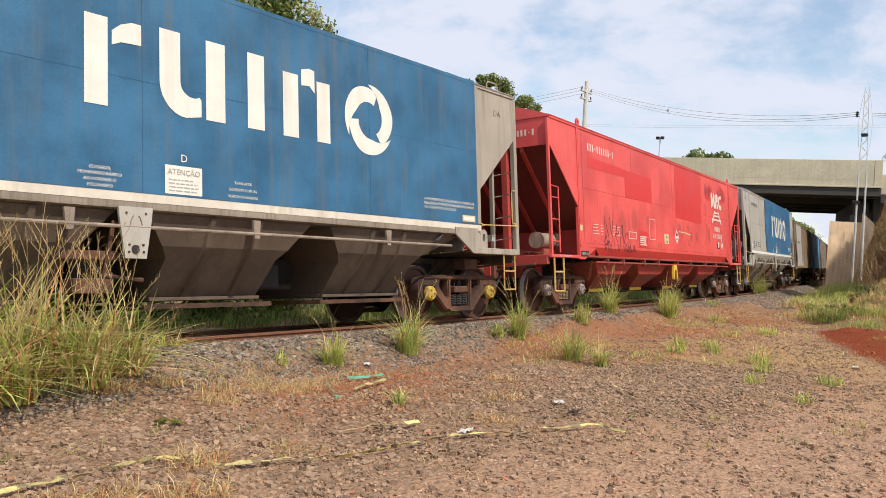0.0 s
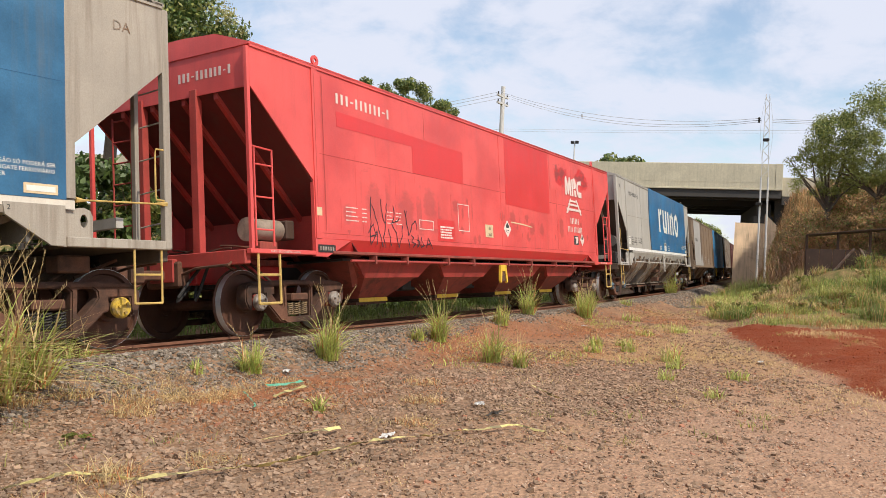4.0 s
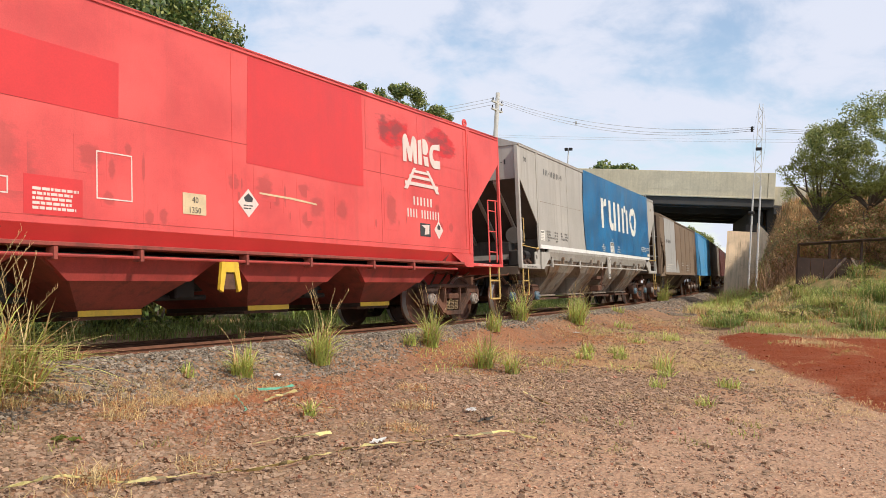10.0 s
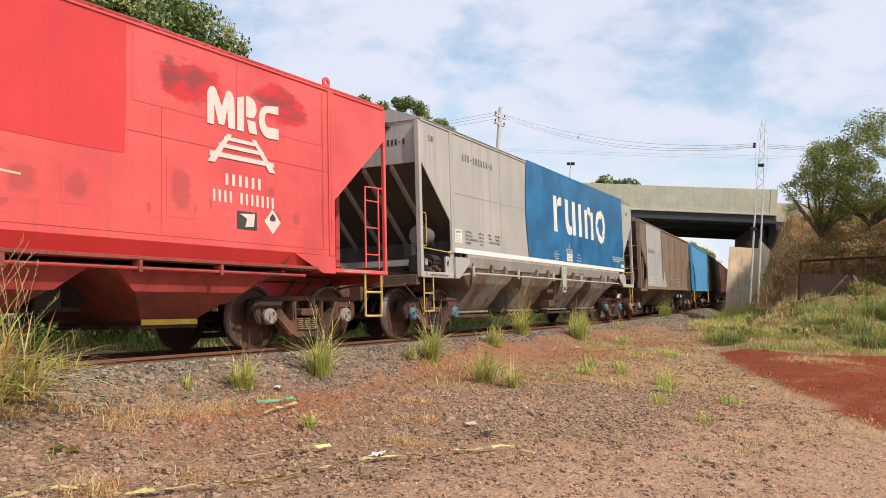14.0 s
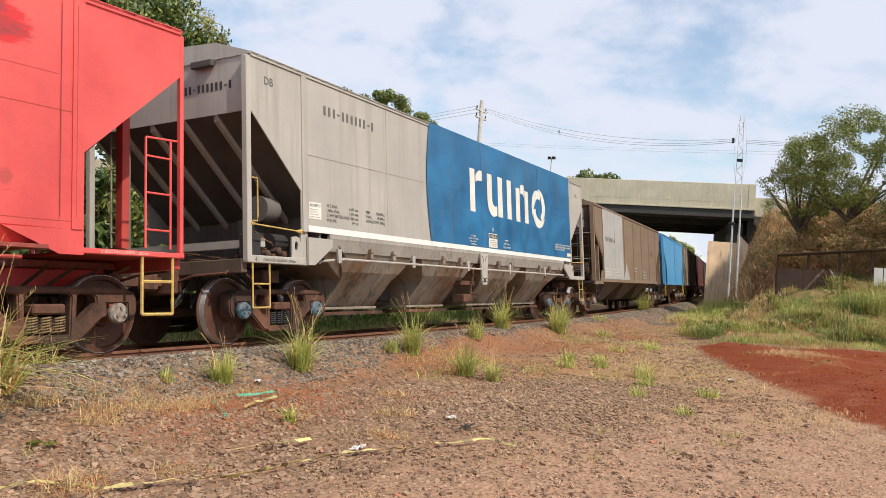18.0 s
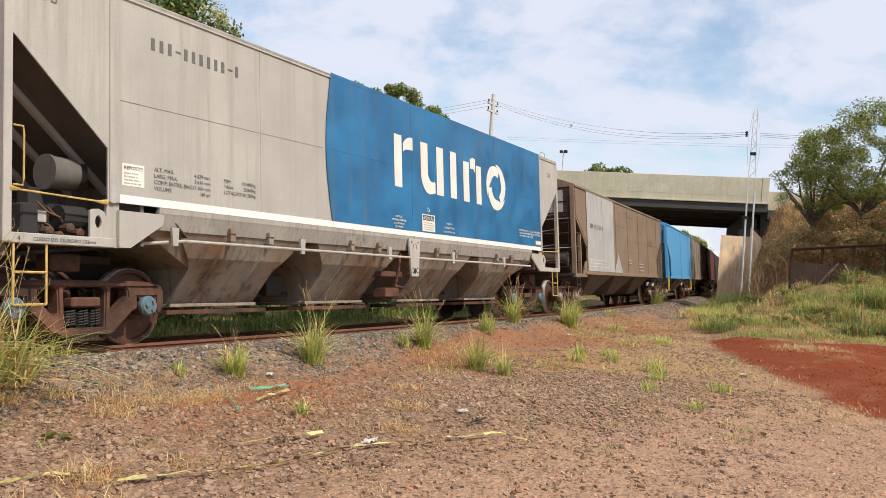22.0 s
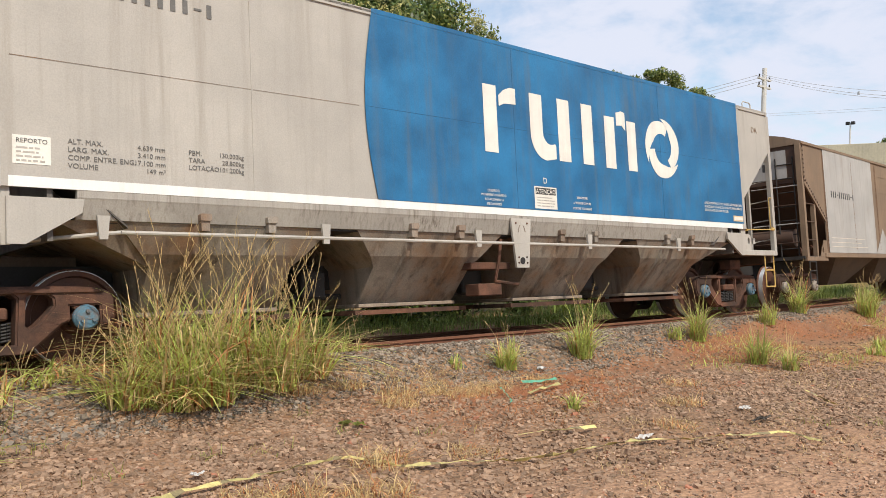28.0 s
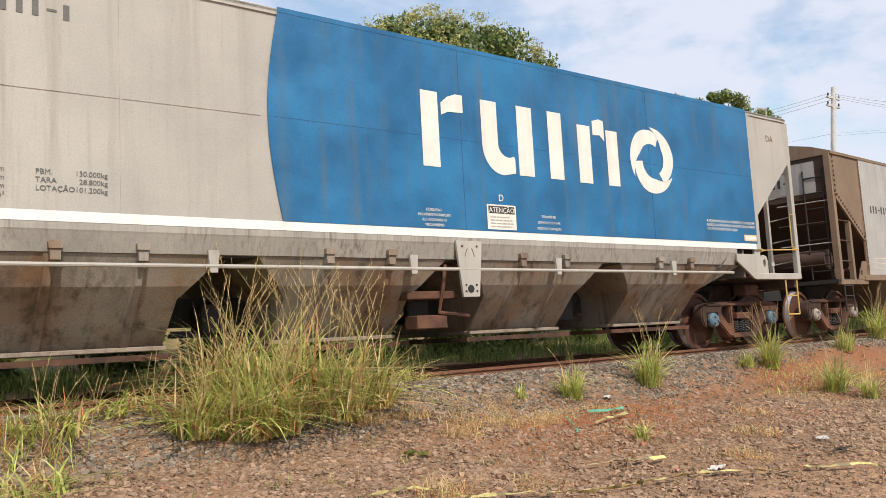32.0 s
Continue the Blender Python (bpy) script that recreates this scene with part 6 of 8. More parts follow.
    # sprayed scribble: overlapping zigzags, tall and then small
    strokes = [[(-5.45, 2.18), (-5.47, 1.75), (-5.50, 1.36)], [(-5.44, 2.05), (-5.33, 1.84), (-5.24, 1.62), (-5.13, 1.33)], [(-5.56, 1.56), (-5.40, 1.72), (-5.32, 1.54), (-5.50, 1.50)],
               [(-5.46, 1.40), (-5.30, 1.62), (-5.31, 1.37)], [(-5.14, 2.17), (-5.10, 1.88), (-5.02, 1.74), (-4.97, 1.97), (-4.95, 2.10)], [(-5.02, 1.74), (-5.10, 1.50), (-5.06, 1.32)],
               [(-4.92, 1.66), (-4.86, 1.50), (-4.84, 1.36)], [(-4.75, 2.08), (-4.72, 1.90), (-4.82, 1.77), (-4.60, 1.82), (-4.55, 1.90)], [(-4.82, 1.77), (-4.66, 1.60), (-4.58, 1.34), (-4.46, 1.55), (-4.44, 1.74)],
               [(-4.36, 2.02), (-4.30, 1.78), (-4.24, 1.56), (-4.10, 1.78), (-3.98, 1.86), (-3.93, 1.68)], [(-4.28, 2.02), (-4.30, 1.86)], [(-4.26, 1.50), (-4.22, 1.34)],
               [(-4.14, 1.58), (-4.05, 1.54), (-4.13, 1.46), (-3.98, 1.42), (-4.10, 1.35)], [(-3.90, 1.60), (-3.93, 1.36), (-3.84, 1.47), (-3.95, 1.50)], [(-3.76, 1.56), (-3.80, 1.36), (-3.66, 1.40), (-3.74, 1.48)], [(-3.60, 1.36), (-3.52, 1.55), (-3.36, 1.35)], [(-3.58, 1.43), (-3.44, 1.44)]]
    rng = random.Random(78)
    bm = BM()
    for k, st in enumerate(strokes):
        pts = []
        for (ax, az), (bx, bz) in zip(st, st[1:]):
            n = 7
            pts += [(ax + (bx - ax) * i / n + 0.018 * math.sin(math.pi * i / n) * (1 if k % 2 else -1), az + (bz - az) * i / n) for i in range(n)]
        pts.append(st[-1])
        L2, R2 = [], []
        for i2, (a, b) in enumerate(pts):
            (c, d), (e, f) = pts[max(i2 - 1, 0)], pts[min(i2 + 1, len(pts) - 1)]
            ln, th = math.hypot(e - c, f - d) or 1, rng.uniform(0.007, 0.014)
            L2.append((a - (f - d) / ln * th, b + (e - c) / ln * th))
            R2.append((a + (f - d) / ln * th, b - (e - c) / ln * th))
        yy = -SIDE - 0.006 - 0.0001 * k
        for i2 in range(len(pts) - 1):
            slab(bm, [L2[i2], L2[i2 + 1], R2[i2 + 1], R2[i2]], yy, yy + 0.001)
    part("graffiti", fixn(bm), "graffiti", car, "thin black sprayed scribble")
    return car


def old_end(car, body, y, top):
    """The open end of the brown wagon: rungs, tank, rivets and a pierced gusset."""
    for sd in (-1, 1):
        for z in (1.55, 1.98, 2.40):
            bm = BM()
            rod(bm, (-body, sd * (y - 0.05), z), (-body + 0.70, sd * (y - 0.05), z), 0.013, 6)
            part("rung", fixn(bm), "brown_deep", car)
        bm = BM()
        for k in range(16):
            u = k / 15
            x, z = -body + 0.05 + 1.25 * u, 2.97 - 0.90 * u
            box(bm, x - 0.018, x + 0.018, *sorted((sd * y, sd * (y + 0.016))), z, z + 0.036)
        for k in range(9):
            z = 2.9 + 0.1 * k
            box(bm, -body + 0.06, -body + 0.095, *sorted((sd * y, sd * (y + 0.016))), z, z + 0.036)
        part("riveted_strap", fixn(bm), "brown_deep", car)["kind"] = "stuff"
        bm = BM()
        eye = [(-body + 0.98 + 0.05 * math.cos(v), 1.32 + 0.08 * math.sin(v)) for v in [2 * math.pi * k / 10 for k in range(10)]]
        plate(bm, [(-body + 0.82, 1.16), (-body + 1.28, 1.16), (-body + 1.28, 1.55), (-body + 1.1, 1.55)][::1], [eye], *sorted((sd * (y - 0.03), sd * (y - 0.005))))
        part("gusset", fixn(bm), "brown", car)
        bm = BM()
        box(bm, -body - 0.05, -body + 1.3, *sorted((sd * (y - 0.1), sd * (y - 0.01))), 1.06, 1.16, 0.008)
        part("platform_sill", fixn(bm), "brown", car)
    for k in range(4):
        bm = BM()
        z = 1.50 + 0.44 * k
        rod(bm, (-body - 0.03, -y + 0.1, z), (-body - 0.03, -0.35, z), 0.013, 6)
        part("rung", fixn(bm), "pale" if k % 2 else "brown_deep", car)
    bm = BM()
    rod(bm, (-body + 0.15, -1.25, 1.62), (-body + 0.15, -0.1, 1.62), 0.21, 18)
    part("air_tank", fixn(bm), "brown_deep", car, "dark brown air reservoir on the end platform", True)
    for k in range(5):
        bm = BM()
        x = -body + 0.1 + 0.22 * k
        tube(bm, [(x, -1.3, 1.16), (x + 0.05, -1.35, 1.30 + 0.04 * k), (x + 0.15, -1.3, 1.38), (x + 0.22, -1.2, 1.25 + 0.05 * k)], 0.018, 6)
        part("brake_pipe", fixn(bm), "rust", car)


def box_hopper(at, half, body, paint, label, front, top=3.80):
    """An older wagon with ribbed, riveted sides."""
    car = new("hopper_wagon")
    bg = half - 1.75
    CARS.append((car, at, bg))
    tagged(car, label, "freight wagon", "hopper wagons of the train")
    for q in (-1, 1):
        bogie(car, q * bg, "capg")
    y = 1.56
    for sd in (-1, 1):
        bm = BM()
        slab(bm, [(-body + 1.3, 1.25), (body - 1.3, 1.25), (body - 1.3, 2.0), (body, 2.9), (body, top), (-body, top), (-body, 2.9), (-body + 1.3, 2.0)], sd * (y - 0.03), sd * y)
        part("side_sheet", fixn(bm), paint, car)
        for i in range(1 if paint == "lblue" else 5):
            bm = BM()
            z = 1.62 + i * 0.45
            box(bm, -body + 1.32, body - 1.32, *sorted((sd * y, sd * (y + 0.005))), z - 0.006, z + 0.006)
            part("side_rib", fixn(bm), paint, car)
        if paint == "lblue":
            bm = BM()
            box(bm, -0.02, 0.02, *sorted((sd * y, sd * (y + 0.015))), 1.3, top - 0.05)
            part("side_rib", fixn(bm), paint, car)
        for x in [] if paint == "lblue" else [-body + 1.35 + (2 * body - 2.7) * i / 6 for i in range(7)]:
            bm = BM()
            box(bm, x - 0.04, x + 0.04, *sorted((sd * y, sd * (y + 0.004))), 1.3, 3.72)
            for k in range(13):
                z = 1.36 + k * 0.18
                for dz in (0.0, 0.07):
                    box(bm, x - 0.02, x + 0.02, *sorted((sd * y, sd * (y + 0.02))), z + dz, z + dz + 0.035)
            part("riveted_strap", fixn(bm), "brown_deep" if paint != "brown" else "strap", car)
        bm = BM()
        box(bm, -body + 1.1, body - 1.1, *sorted((sd * (y - 0.1), sd * (y + 0.02))), 1.14, 1.25, 0.01)
        part("side_sill", fixn(bm), paint, car)
    bm = BM()
    n = 8
    ring = lambda x: [Vector((x, -(y + 0.03) + 2 * (y + 0.03) * i / n, top + 0.03 + 0.34 * math.sin(math.pi * i / n) ** 0.8)) for i in range(n + 1)] + [Vector((x, y + 0.03, top - 0.03)), Vector((x, -y - 0.03, top - 0.03))]
    loft(bm, [ring(-body - 0.03), ring(body + 0.03)])
    part("roof", fixn(bm), paint, car)
    for q in (-1, 1):
        bm = BM()
        box(bm, *sorted((q * (body - 0.03), q * body)), -y + 0.03, y - 0.03, 2.9, top)
        slab(bm, [(q * (body - 0.03), 2.92), (q * (body - 0.05), 2.86), (q * (body - 2.4), 1.2), (q * (body - 2.4), 1.26)], -y + 0.032, y - 0.032)
        # the brown wagon's end and slope take a much darker brown than its sides
        part("end_sheet", fixn(bm), "brown_deep" if paint == "brown" else paint, car)
        if front and q < 0:
            old_end(car, body, y, top)
        for sd in (-1, 1):
            bm = BM()
            box(bm, *sorted((q * (body - 0.06), q * (body + 0.06))), *sorted((sd * (y - 0.12), sd * y)), 1.15, top - 0.02)
            part("end_post", fixn(bm), paint, car)
            bm = BM()
            box(bm, *sorted((q * (body - 0.75), q * (body - 0.65))), *sorted((sd * (y - 0.12), sd * (y - 0.03))), 1.15, 2.4)
            part("end_post", fixn(bm), paint, car)
        bm = BM()
        ladder(bm, q * (body + 0.02), -y + 0.2, -y + 0.6, 1.2, top - 0.3, 7)
        part("ladder", fixn(bm), "black", car)
        bm = BM()
        ladder_x(bm, -(y - 0.03), q * (body - 0.1), q * (body - 0.5), 0.52, 1.14, 3)
        part("stirrup_step", fixn(bm), "black" if paint != "lblue" else "yellow", car)
        bm = BM()
        box(bm, *sorted((q * (body - 2.4), q * (half - 0.6))), -0.25, 0.25, 0.82, 1.16)
        box(bm, *sorted((q * (body - 1.2), q * (body + 0.1))), -y + 0.05, y - 0.05, 1.10, 1.18)
        part("end_platform", fixn(bm), "black", car)
        part("coupler", coupler_bm(q, half), "rust", car)
    bm = BM()
    box(bm, -half + 1.4, half - 1.4, -0.26, 0.26, 0.72, 1.1)
    part("centre_sill", fixn(bm), "black", car)
    k = 3
    w = (2 * body - 4.2) / k
    for i in range(k):
        bm = BM()
        chute(bm, -body + 2.1 + w * (i + 0.5), [(w * 0.45, 1.42, 1.2), (w * 0.17, 0.8, 0.48)])
        part("chute", fixn(bm), "brown_dirty" if paint == "brown" else "grey_dirty", car)
    if front:
        bm = BM()
        box(bm, -body - 0.008, -body - 0.002, -y + 0.35, y - 0.3, 3.02, top - 0.12)
        part("end_panel", fixn(bm), "pale", car, "pale grey painted end panel")
        end_bars(car, -body - 0.008, -0.75, 0.75, 3.22, 3.40, "ink")
        LIFT[0] = y + 0.014 - SIDE
        e = -body + 1.36
        decal("pale_field", [(e, 1.26), (-1.1, 1.26), (-1.75, 1.95), (-2.4, 1.30), (-2.42, top - 0.02), (e, top - 0.02)], "pale", car, 0.004, "pale grey repainted field")
        glyphs("number", e + 0.35, e + 2.1, 2.62, 2.78, "xxx-xxxxxx-x", "ink", car)
        bars("stencil", e + 0.2, -2.9, 1.38, 1.70, 3, "white_old", car, 41, fill=0.15)
        bars("stencil", 0.0, 0.7, 1.60, 1.85, 2, "pale", car, 42, fill=0.3)
        bars("stencil", 2.0, 3.4, 1.35, 1.75, 3, "pale", car, 43, fill=0.3)
        decal("badge", [(4.6, 2.5), (5.1, 2.5), (5.1, 2.75), (4.6, 2.75)], "strap", car, 0.006)
        LIFT[0] = 0.0
    return car


hopper_grey("hopper_wagon", 5.00, "capy", "dusty grey hopper wagon with blue field and white painted mark", False, "brown_dirty")
hopper_red()
hopper_grey("hopper_wagon", 40.53, "capb", "grey hopper wagon with blue field, white mark and stencilled data", True)
box_hopper(57.97, 8.89, 7.50, "brown", "old brown ribbed hopper wagon with pale repainted field", True)
box_hopper(73.50, 6.64, 5.95, "lblue", "light blue ribbed hopper wagon", False)
box_hopper(88.90, 8.76, 7.45, "grey_dirty", "dusty grey-brown hopper wagon under the bridge", False)
box_hopper(106.42, 8.76, 7.45, "maroon", "dark maroon hopper wagon far down the train", False)
box_hopper(123.94, 8.76, 7.45, "dark", "dark hopper wagon beyond the bridge", False)
box_hopper(141.46, 8.76, 7.45, "dark", "dark hopper wagon beyond the bridge", False)


def gone(t):
    """Metres that the train has gone, smoothly between the rows."""
    ts, ds = [r[0] for r in SHOT], [r[4] for r in SHOT]
    i = max(0, min(len(ts) - 2, int(np.searchsorted(ts, t, "right")) - 1))
    v = lambda k: (ds[min(k + 1, len(ts) - 1)] - ds[max(k - 1, 0)]) / (ts[min(k + 1, len(ts) - 1)] - ts[max(k - 1, 0)])
    h = ts[i + 1] - ts[i]
    u = (t - ts[i]) / h
    return (2 * u ** 3 - 3 * u * u + 1) * ds[i] + (u ** 3 - 2 * u * u + u) * h * v(i) + (3 * u * u - 2 * u ** 3) * ds[i + 1] + (u ** 3 - u * u) * h * v(i + 1)


def car_pose(X, bg):
    a, b = on_track(X - bg), on_track(X + bg)
    ex = (b - a).normalized()
    heading = line(X)[2]

    up = Vector((-math.sin(heading) * math.sin(CANT), math.cos(heading) * math.sin(CANT), math.cos(CANT)))
    ez = (up - ex * up.dot(ex)).normalized()
    ey = ez.cross(ex)
    mid = (a + b) / 2
    return Matrix(((ex.x, ey.x, ez.x, mid.x), (ex.y, ey.y, ez.y, mid.y), (ex.z, ey.z, ez.z, mid.z), (0, 0, 0, 1)))


def motions():
    times = [i * 0.25 for i in range(129)]
    for car, at, bg in CARS:
        walk(car, [(t, car_pose(at - gone(t), bg)) for t in times])
    for w in WHEELSETS:
        place = w.matrix_basis.translation.copy()
        walk(w, [(t, Matrix.Translation(place) @ Matrix.Rotation(-gone(t) / 0.483, 4, "Y")) for t in times])


# ---- the road bridge ----
BO = Vector((60.36, 4.53, 0))                       # where its near face meets the right abutment
BU, BW = Vector((-0.299, 0.954, 0)), Vector((0.954, 0.299, 0))   # along the deck to the left, and across it


def bridge_box(bm, u0, u1, w0, w1, z0, z1, bev=0.0):
    tmp = BM()
    box(tmp, u0, u1, w0, w1, z0, z1, bev)
    off = {}
    for v in tmp.verts:
        p = BO + BU * v.co.x + BW * v.co.y
        off[v] = bm.verts.new((p.x, p.y, v.co.z))
    for f in tmp.faces:
        bm.faces.new([off[v] for v in f.verts])
    tmp.free()
    return bm


def bridge():
    b = tagged(new("road_bridge"), "pale weathered concrete road bridge over the railway", "bridge")
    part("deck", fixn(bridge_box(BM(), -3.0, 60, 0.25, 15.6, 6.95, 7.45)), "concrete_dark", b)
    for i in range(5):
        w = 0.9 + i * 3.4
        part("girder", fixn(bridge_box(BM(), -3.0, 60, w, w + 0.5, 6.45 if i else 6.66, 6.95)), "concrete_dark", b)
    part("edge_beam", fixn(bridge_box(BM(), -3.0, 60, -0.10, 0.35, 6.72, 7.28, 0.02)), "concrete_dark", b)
    part("kerb_lip", fixn(bridge_box(BM(), -3.0, 60, -0.22, 0.30, 7.28, 7.40, 0.02)), "concrete", b)
    for i in range(4):
        u0 = -2.55 + i * 15.5
        part("parapet_panel", fixn(bridge_box(BM(), u0 + 0.006, u0 + 15.494, -0.12, 0.12, 7.40, 9.16, 0.02)), "concrete", b)
        part("parapet_panel", fixn(bridge_box(BM(), u0 + 0.006, u0 + 15.494, 15.4, 15.6, 7.40, 9.0, 0.02)), "concrete", b)
    for i in range(1):
        part("board_line", fixn(bridge_box(BM(), -2.5, 59, -0.128, -0.119, 7.82 + 0.44 * i, 7.835 + 0.44 * i)), "concrete", b)
    part("end_pilaster", fixn(bridge_box(BM(), -3.05, -2.56, -0.13, 0.35, 7.3, 9.17, 0.02)), "concrete", b)
    part("approach_parapet", fixn(bridge_box(BM(), -30, -3.06, 0.2, 0.45, 6.9, 8.25, 0.02)), "concrete", b)
    part("approach_beam", fixn(bridge_box(BM(), -30, -3.06, 0.1, 0.6, 6.3, 6.88)), "concrete_dark", b)
    # abutments: battered walls with a bearing shelf
    bm = BM()
    ring = lambda z, u0, w0: [BO + BU * u + BW * w + Vector((0, 0, z)) for u, w in ((u0, w0), (u0 - 2.6, 15), (-5.4, 15), (-2.05, w0 + 0.3))]
    loft(bm, [ring(-1, 0.12, -0.5), ring(1.2, 0.08, -0.42), ring(3.2, 0.04, -0.30), ring(4.95, 0.0, -0.15)])
    part("abutment", fixn(bm), "abut", b, "stained earth-coloured abutment wall")
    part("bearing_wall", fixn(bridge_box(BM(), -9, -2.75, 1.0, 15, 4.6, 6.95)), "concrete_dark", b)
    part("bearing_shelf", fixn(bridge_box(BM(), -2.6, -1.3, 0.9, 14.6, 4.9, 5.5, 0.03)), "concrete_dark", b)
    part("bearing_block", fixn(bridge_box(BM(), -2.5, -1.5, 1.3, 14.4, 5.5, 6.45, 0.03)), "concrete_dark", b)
    # a wing wall runs down the fill beside the opening
    bm = BM()
    foot = [BO + BU * u + BW * w + Vector((0, 0, -0.5)) for u, w in ((-2.0, -0.1), (-2.0, 0.25), (-5.2, -1.6), (-5.2, -1.95))]
    loft(bm, [foot, [p + Vector((0, 0, 6.1 if k < 2 else 2.6)) for k, p in enumerate(foot)]])
    part("wing_wall", fixn(bm), "abut", b, "sloping stained wing wall")
    bm = BM()
    a = [(-3.9, 0.2, 6.2), (-4.15, 0.2, 6.2), (-6.1, -6.6, 3.6), (-5.85, -6.6, 3.6)]
    top = [BO + BU * u + BW * w + Vector((0, 0, z)) for u, w, z in a]
    loft(bm, [top, [p - Vector((0, 0, 0.5)) for p in top]])
    part("drain_edge", fixn(bm), "abut", b, "sloping concrete drain down the embankment")
    bm = BM()
    loft(bm, [[BO + BU * u + BW * w + Vector((0, 0, z)) for u, w in ((14.5, 0.2), (14.5, 15), (30, 15), (30, 0.2))] for z in (-1, 7.0)])
    part("abutment", fixn(bm), "abut", b)


bridge()


# ---- poles, tower and wires ----
def ground_z(x, y):
    return float(height(np.array([x]), np.array([y]))[0])


def tower():
    x, y = 49.0, 0.34
    z0 = ground_z(x, y)
    t = tagged(new("lattice_tower"), "slender pale galvanised lattice mast on two legs", "utility tower")
    t.location = (x, y, 0)
    side = Vector((-0.2, 0.98, 0)).normalized()
    fw = Vector((0.98, 0.2, 0)).normalized()
    for q in (-1, 1):
        bm = BM()
        rod(bm, side * 0.21 * q + Vector((0, 0, z0 - 0.3)), side * 0.19 * q + Vector((0, 0, 6.9)), 0.060, 8, 0.05)
        part("leg", fixn(bm), "galv", t)
    corner = lambda a, b, z: side * a * (0.19 - 0.020 * (z - 6.9)) + fw * b * 0.14 + Vector((0, 0, z))
    for a in (-1, 1):
        for b in (-1, 1):
            bm = BM()
            rod(bm, corner(a, b, 6.6), corner(a, b, 11.6), 0.018, 6)
            part("chord", fixn(bm), "galv", t)
    for b in (-1, 1):
        for i in range(12):
            bm = BM()
            z = 6.9 + i * 0.38
            rod(bm, corner(-1 if i % 2 else 1, b, z), corner(1 if i % 2 else -1, b, z + 0.38), 0.010, 5)
            part("brace", fixn(bm), "galv", t)
    for a in (-1, 1):
        for i in range(12):
            bm = BM()
            z = 6.9 + i * 0.38
            rod(bm, corner(a, -1 if i % 2 else 1, z), corner(a, 1 if i % 2 else -1, z + 0.38), 0.010, 5)
            part("brace", fixn(bm), "galv", t)
    for zz, dd in ((5.35, 0.24), (9.0, 0.0)):
        bm = BM()
        c = side * dd + Vector((0, 0, zz)) - fw * 0.12
        box(bm, c.x - 0.12, c.x + 0.12, c.y - 0.16, c.y + 0.16, c.z - 0.08, c.z + 0.08, 0.02)
        part("bracket", fixn(bm), "black", t)
    bm = BM()
    lathe(bm, [(0.035, 0), (0.09, 0.03), (0.04, 0.08), (0.10, 0.13), (0.045, 0.19), (0.10, 0.24), (0.035, 0.32)], n=12)
    bmesh.ops.rotate(bm, verts=bm.verts, matrix=Matrix.Rotation(radians(90), 3, "X"))
    bmesh.ops.translate(bm, verts=bm.verts, vec=side * 0.42 + Vector((0, 0, 10.0)))
    part("insulator", fixn(bm), "black", t, "dark ribbed insulator")
    for q in (-1, 1):
        bm = BM()
        pts = [side * q * (0.13 + 0.20 * math.sin(math.pi * i / 12)) + Vector((0, 0, 11.4 - 3.9 * i / 12)) for i in range(13)]
        tube(bm, pts, 0.008, 4)
        part("stay_wire", fixn(bm), "wire", t)
    return Vector((x, y, 0)) + side * 0.5 + Vector((0, 0, 10.15)), Vector((x, y, 0)) + Vector((0, 0, 10.1))


def utility_pole():
    x, y, top = 50.7, 18.5, 13.75
    z0 = ground_z(x, y)
    p = tagged(new("utility_pole"), "pale concrete power pole with crossarms", "utility pole")
    p.location = (x, y, 0)
    bm = BM()
    rod(bm, (0, 0, z0 - 0.3), (0, 0, top), 0.22, 12, 0.15)
    part("shaft", fixn(bm), "pole", p)
    for z in (12.98, 12.45):
        bm = BM()
        box(bm, -0.75, 0.75, -0.08, 0.08, z, z + 0.12)
        part("crossarm", fixn(bm), "pole", p)
        for u in (-0.65, 0, 0.65):
            bm = BM()
            rod(bm, (u, 0, z + 0.12), (u, 0, z + 0.32), 0.06, 8, 0.04)
            part("insulator", fixn(bm), "black", p)
    bm = BM()
    rod(bm, (0.1, 0, 9.8), (0.5, 0, 9.0), 0.02, 5)
    part("bracket", fixn(bm), "black", p)
    return Vector((x, y, 0))


def wire(a, b, sag, r=0.015, n=18):
    bm = BM()
    pts = [a.lerp(b, i / n) - Vector((0, 0, sag * 4 * (i / n) * (1 - i / n))) for i in range(n + 1)]
    tube(bm, pts, r, 5)
    tagged(part("power_line", fixn(bm), "wire"), "thin sagging grey power line between pole and tower", "cable", "power lines")


TIN, TOUT = tower()
UP = utility_pole()
for i, (z, s) in enumerate(((13.30, 0.85), (13.22, 0.98), (13.10, 1.0))):
    wire(UP + Vector((0.45 * (i - 1), 0, z)), TIN + Vector((0, 0, 0.1 * (1 - i))), s)
    wire(UP + Vector((0.45 * (i - 1), 0, z)), Vector((52.5, 62.0, 12.6 - 0.3 * i)), 1.0)
    wire(TOUT + Vector((0, -0.3, 0.1 - 0.1 * i)), Vector((50.5, -42.0, 11.8 - 0.15 * i)), 1.4)
wire(UP + Vector((0, 0, 10.75)), Vector((50.0, -40.0, 8.9)), 0.45, 0.007)
wire(UP + Vector((0, 0, 10.60)), Vector((50.0, -40.0, 8.75)), 0.45, 0.007)
wire(UP + Vector((0, 0, 10.75)), Vector((52.5, 62.0, 10.6)), 0.55, 0.010)
bm = BM()
mid = (UP + Vector((0, 0, 13.2))).lerp(TIN, 0.36) - Vector((0, 0, 0.92))
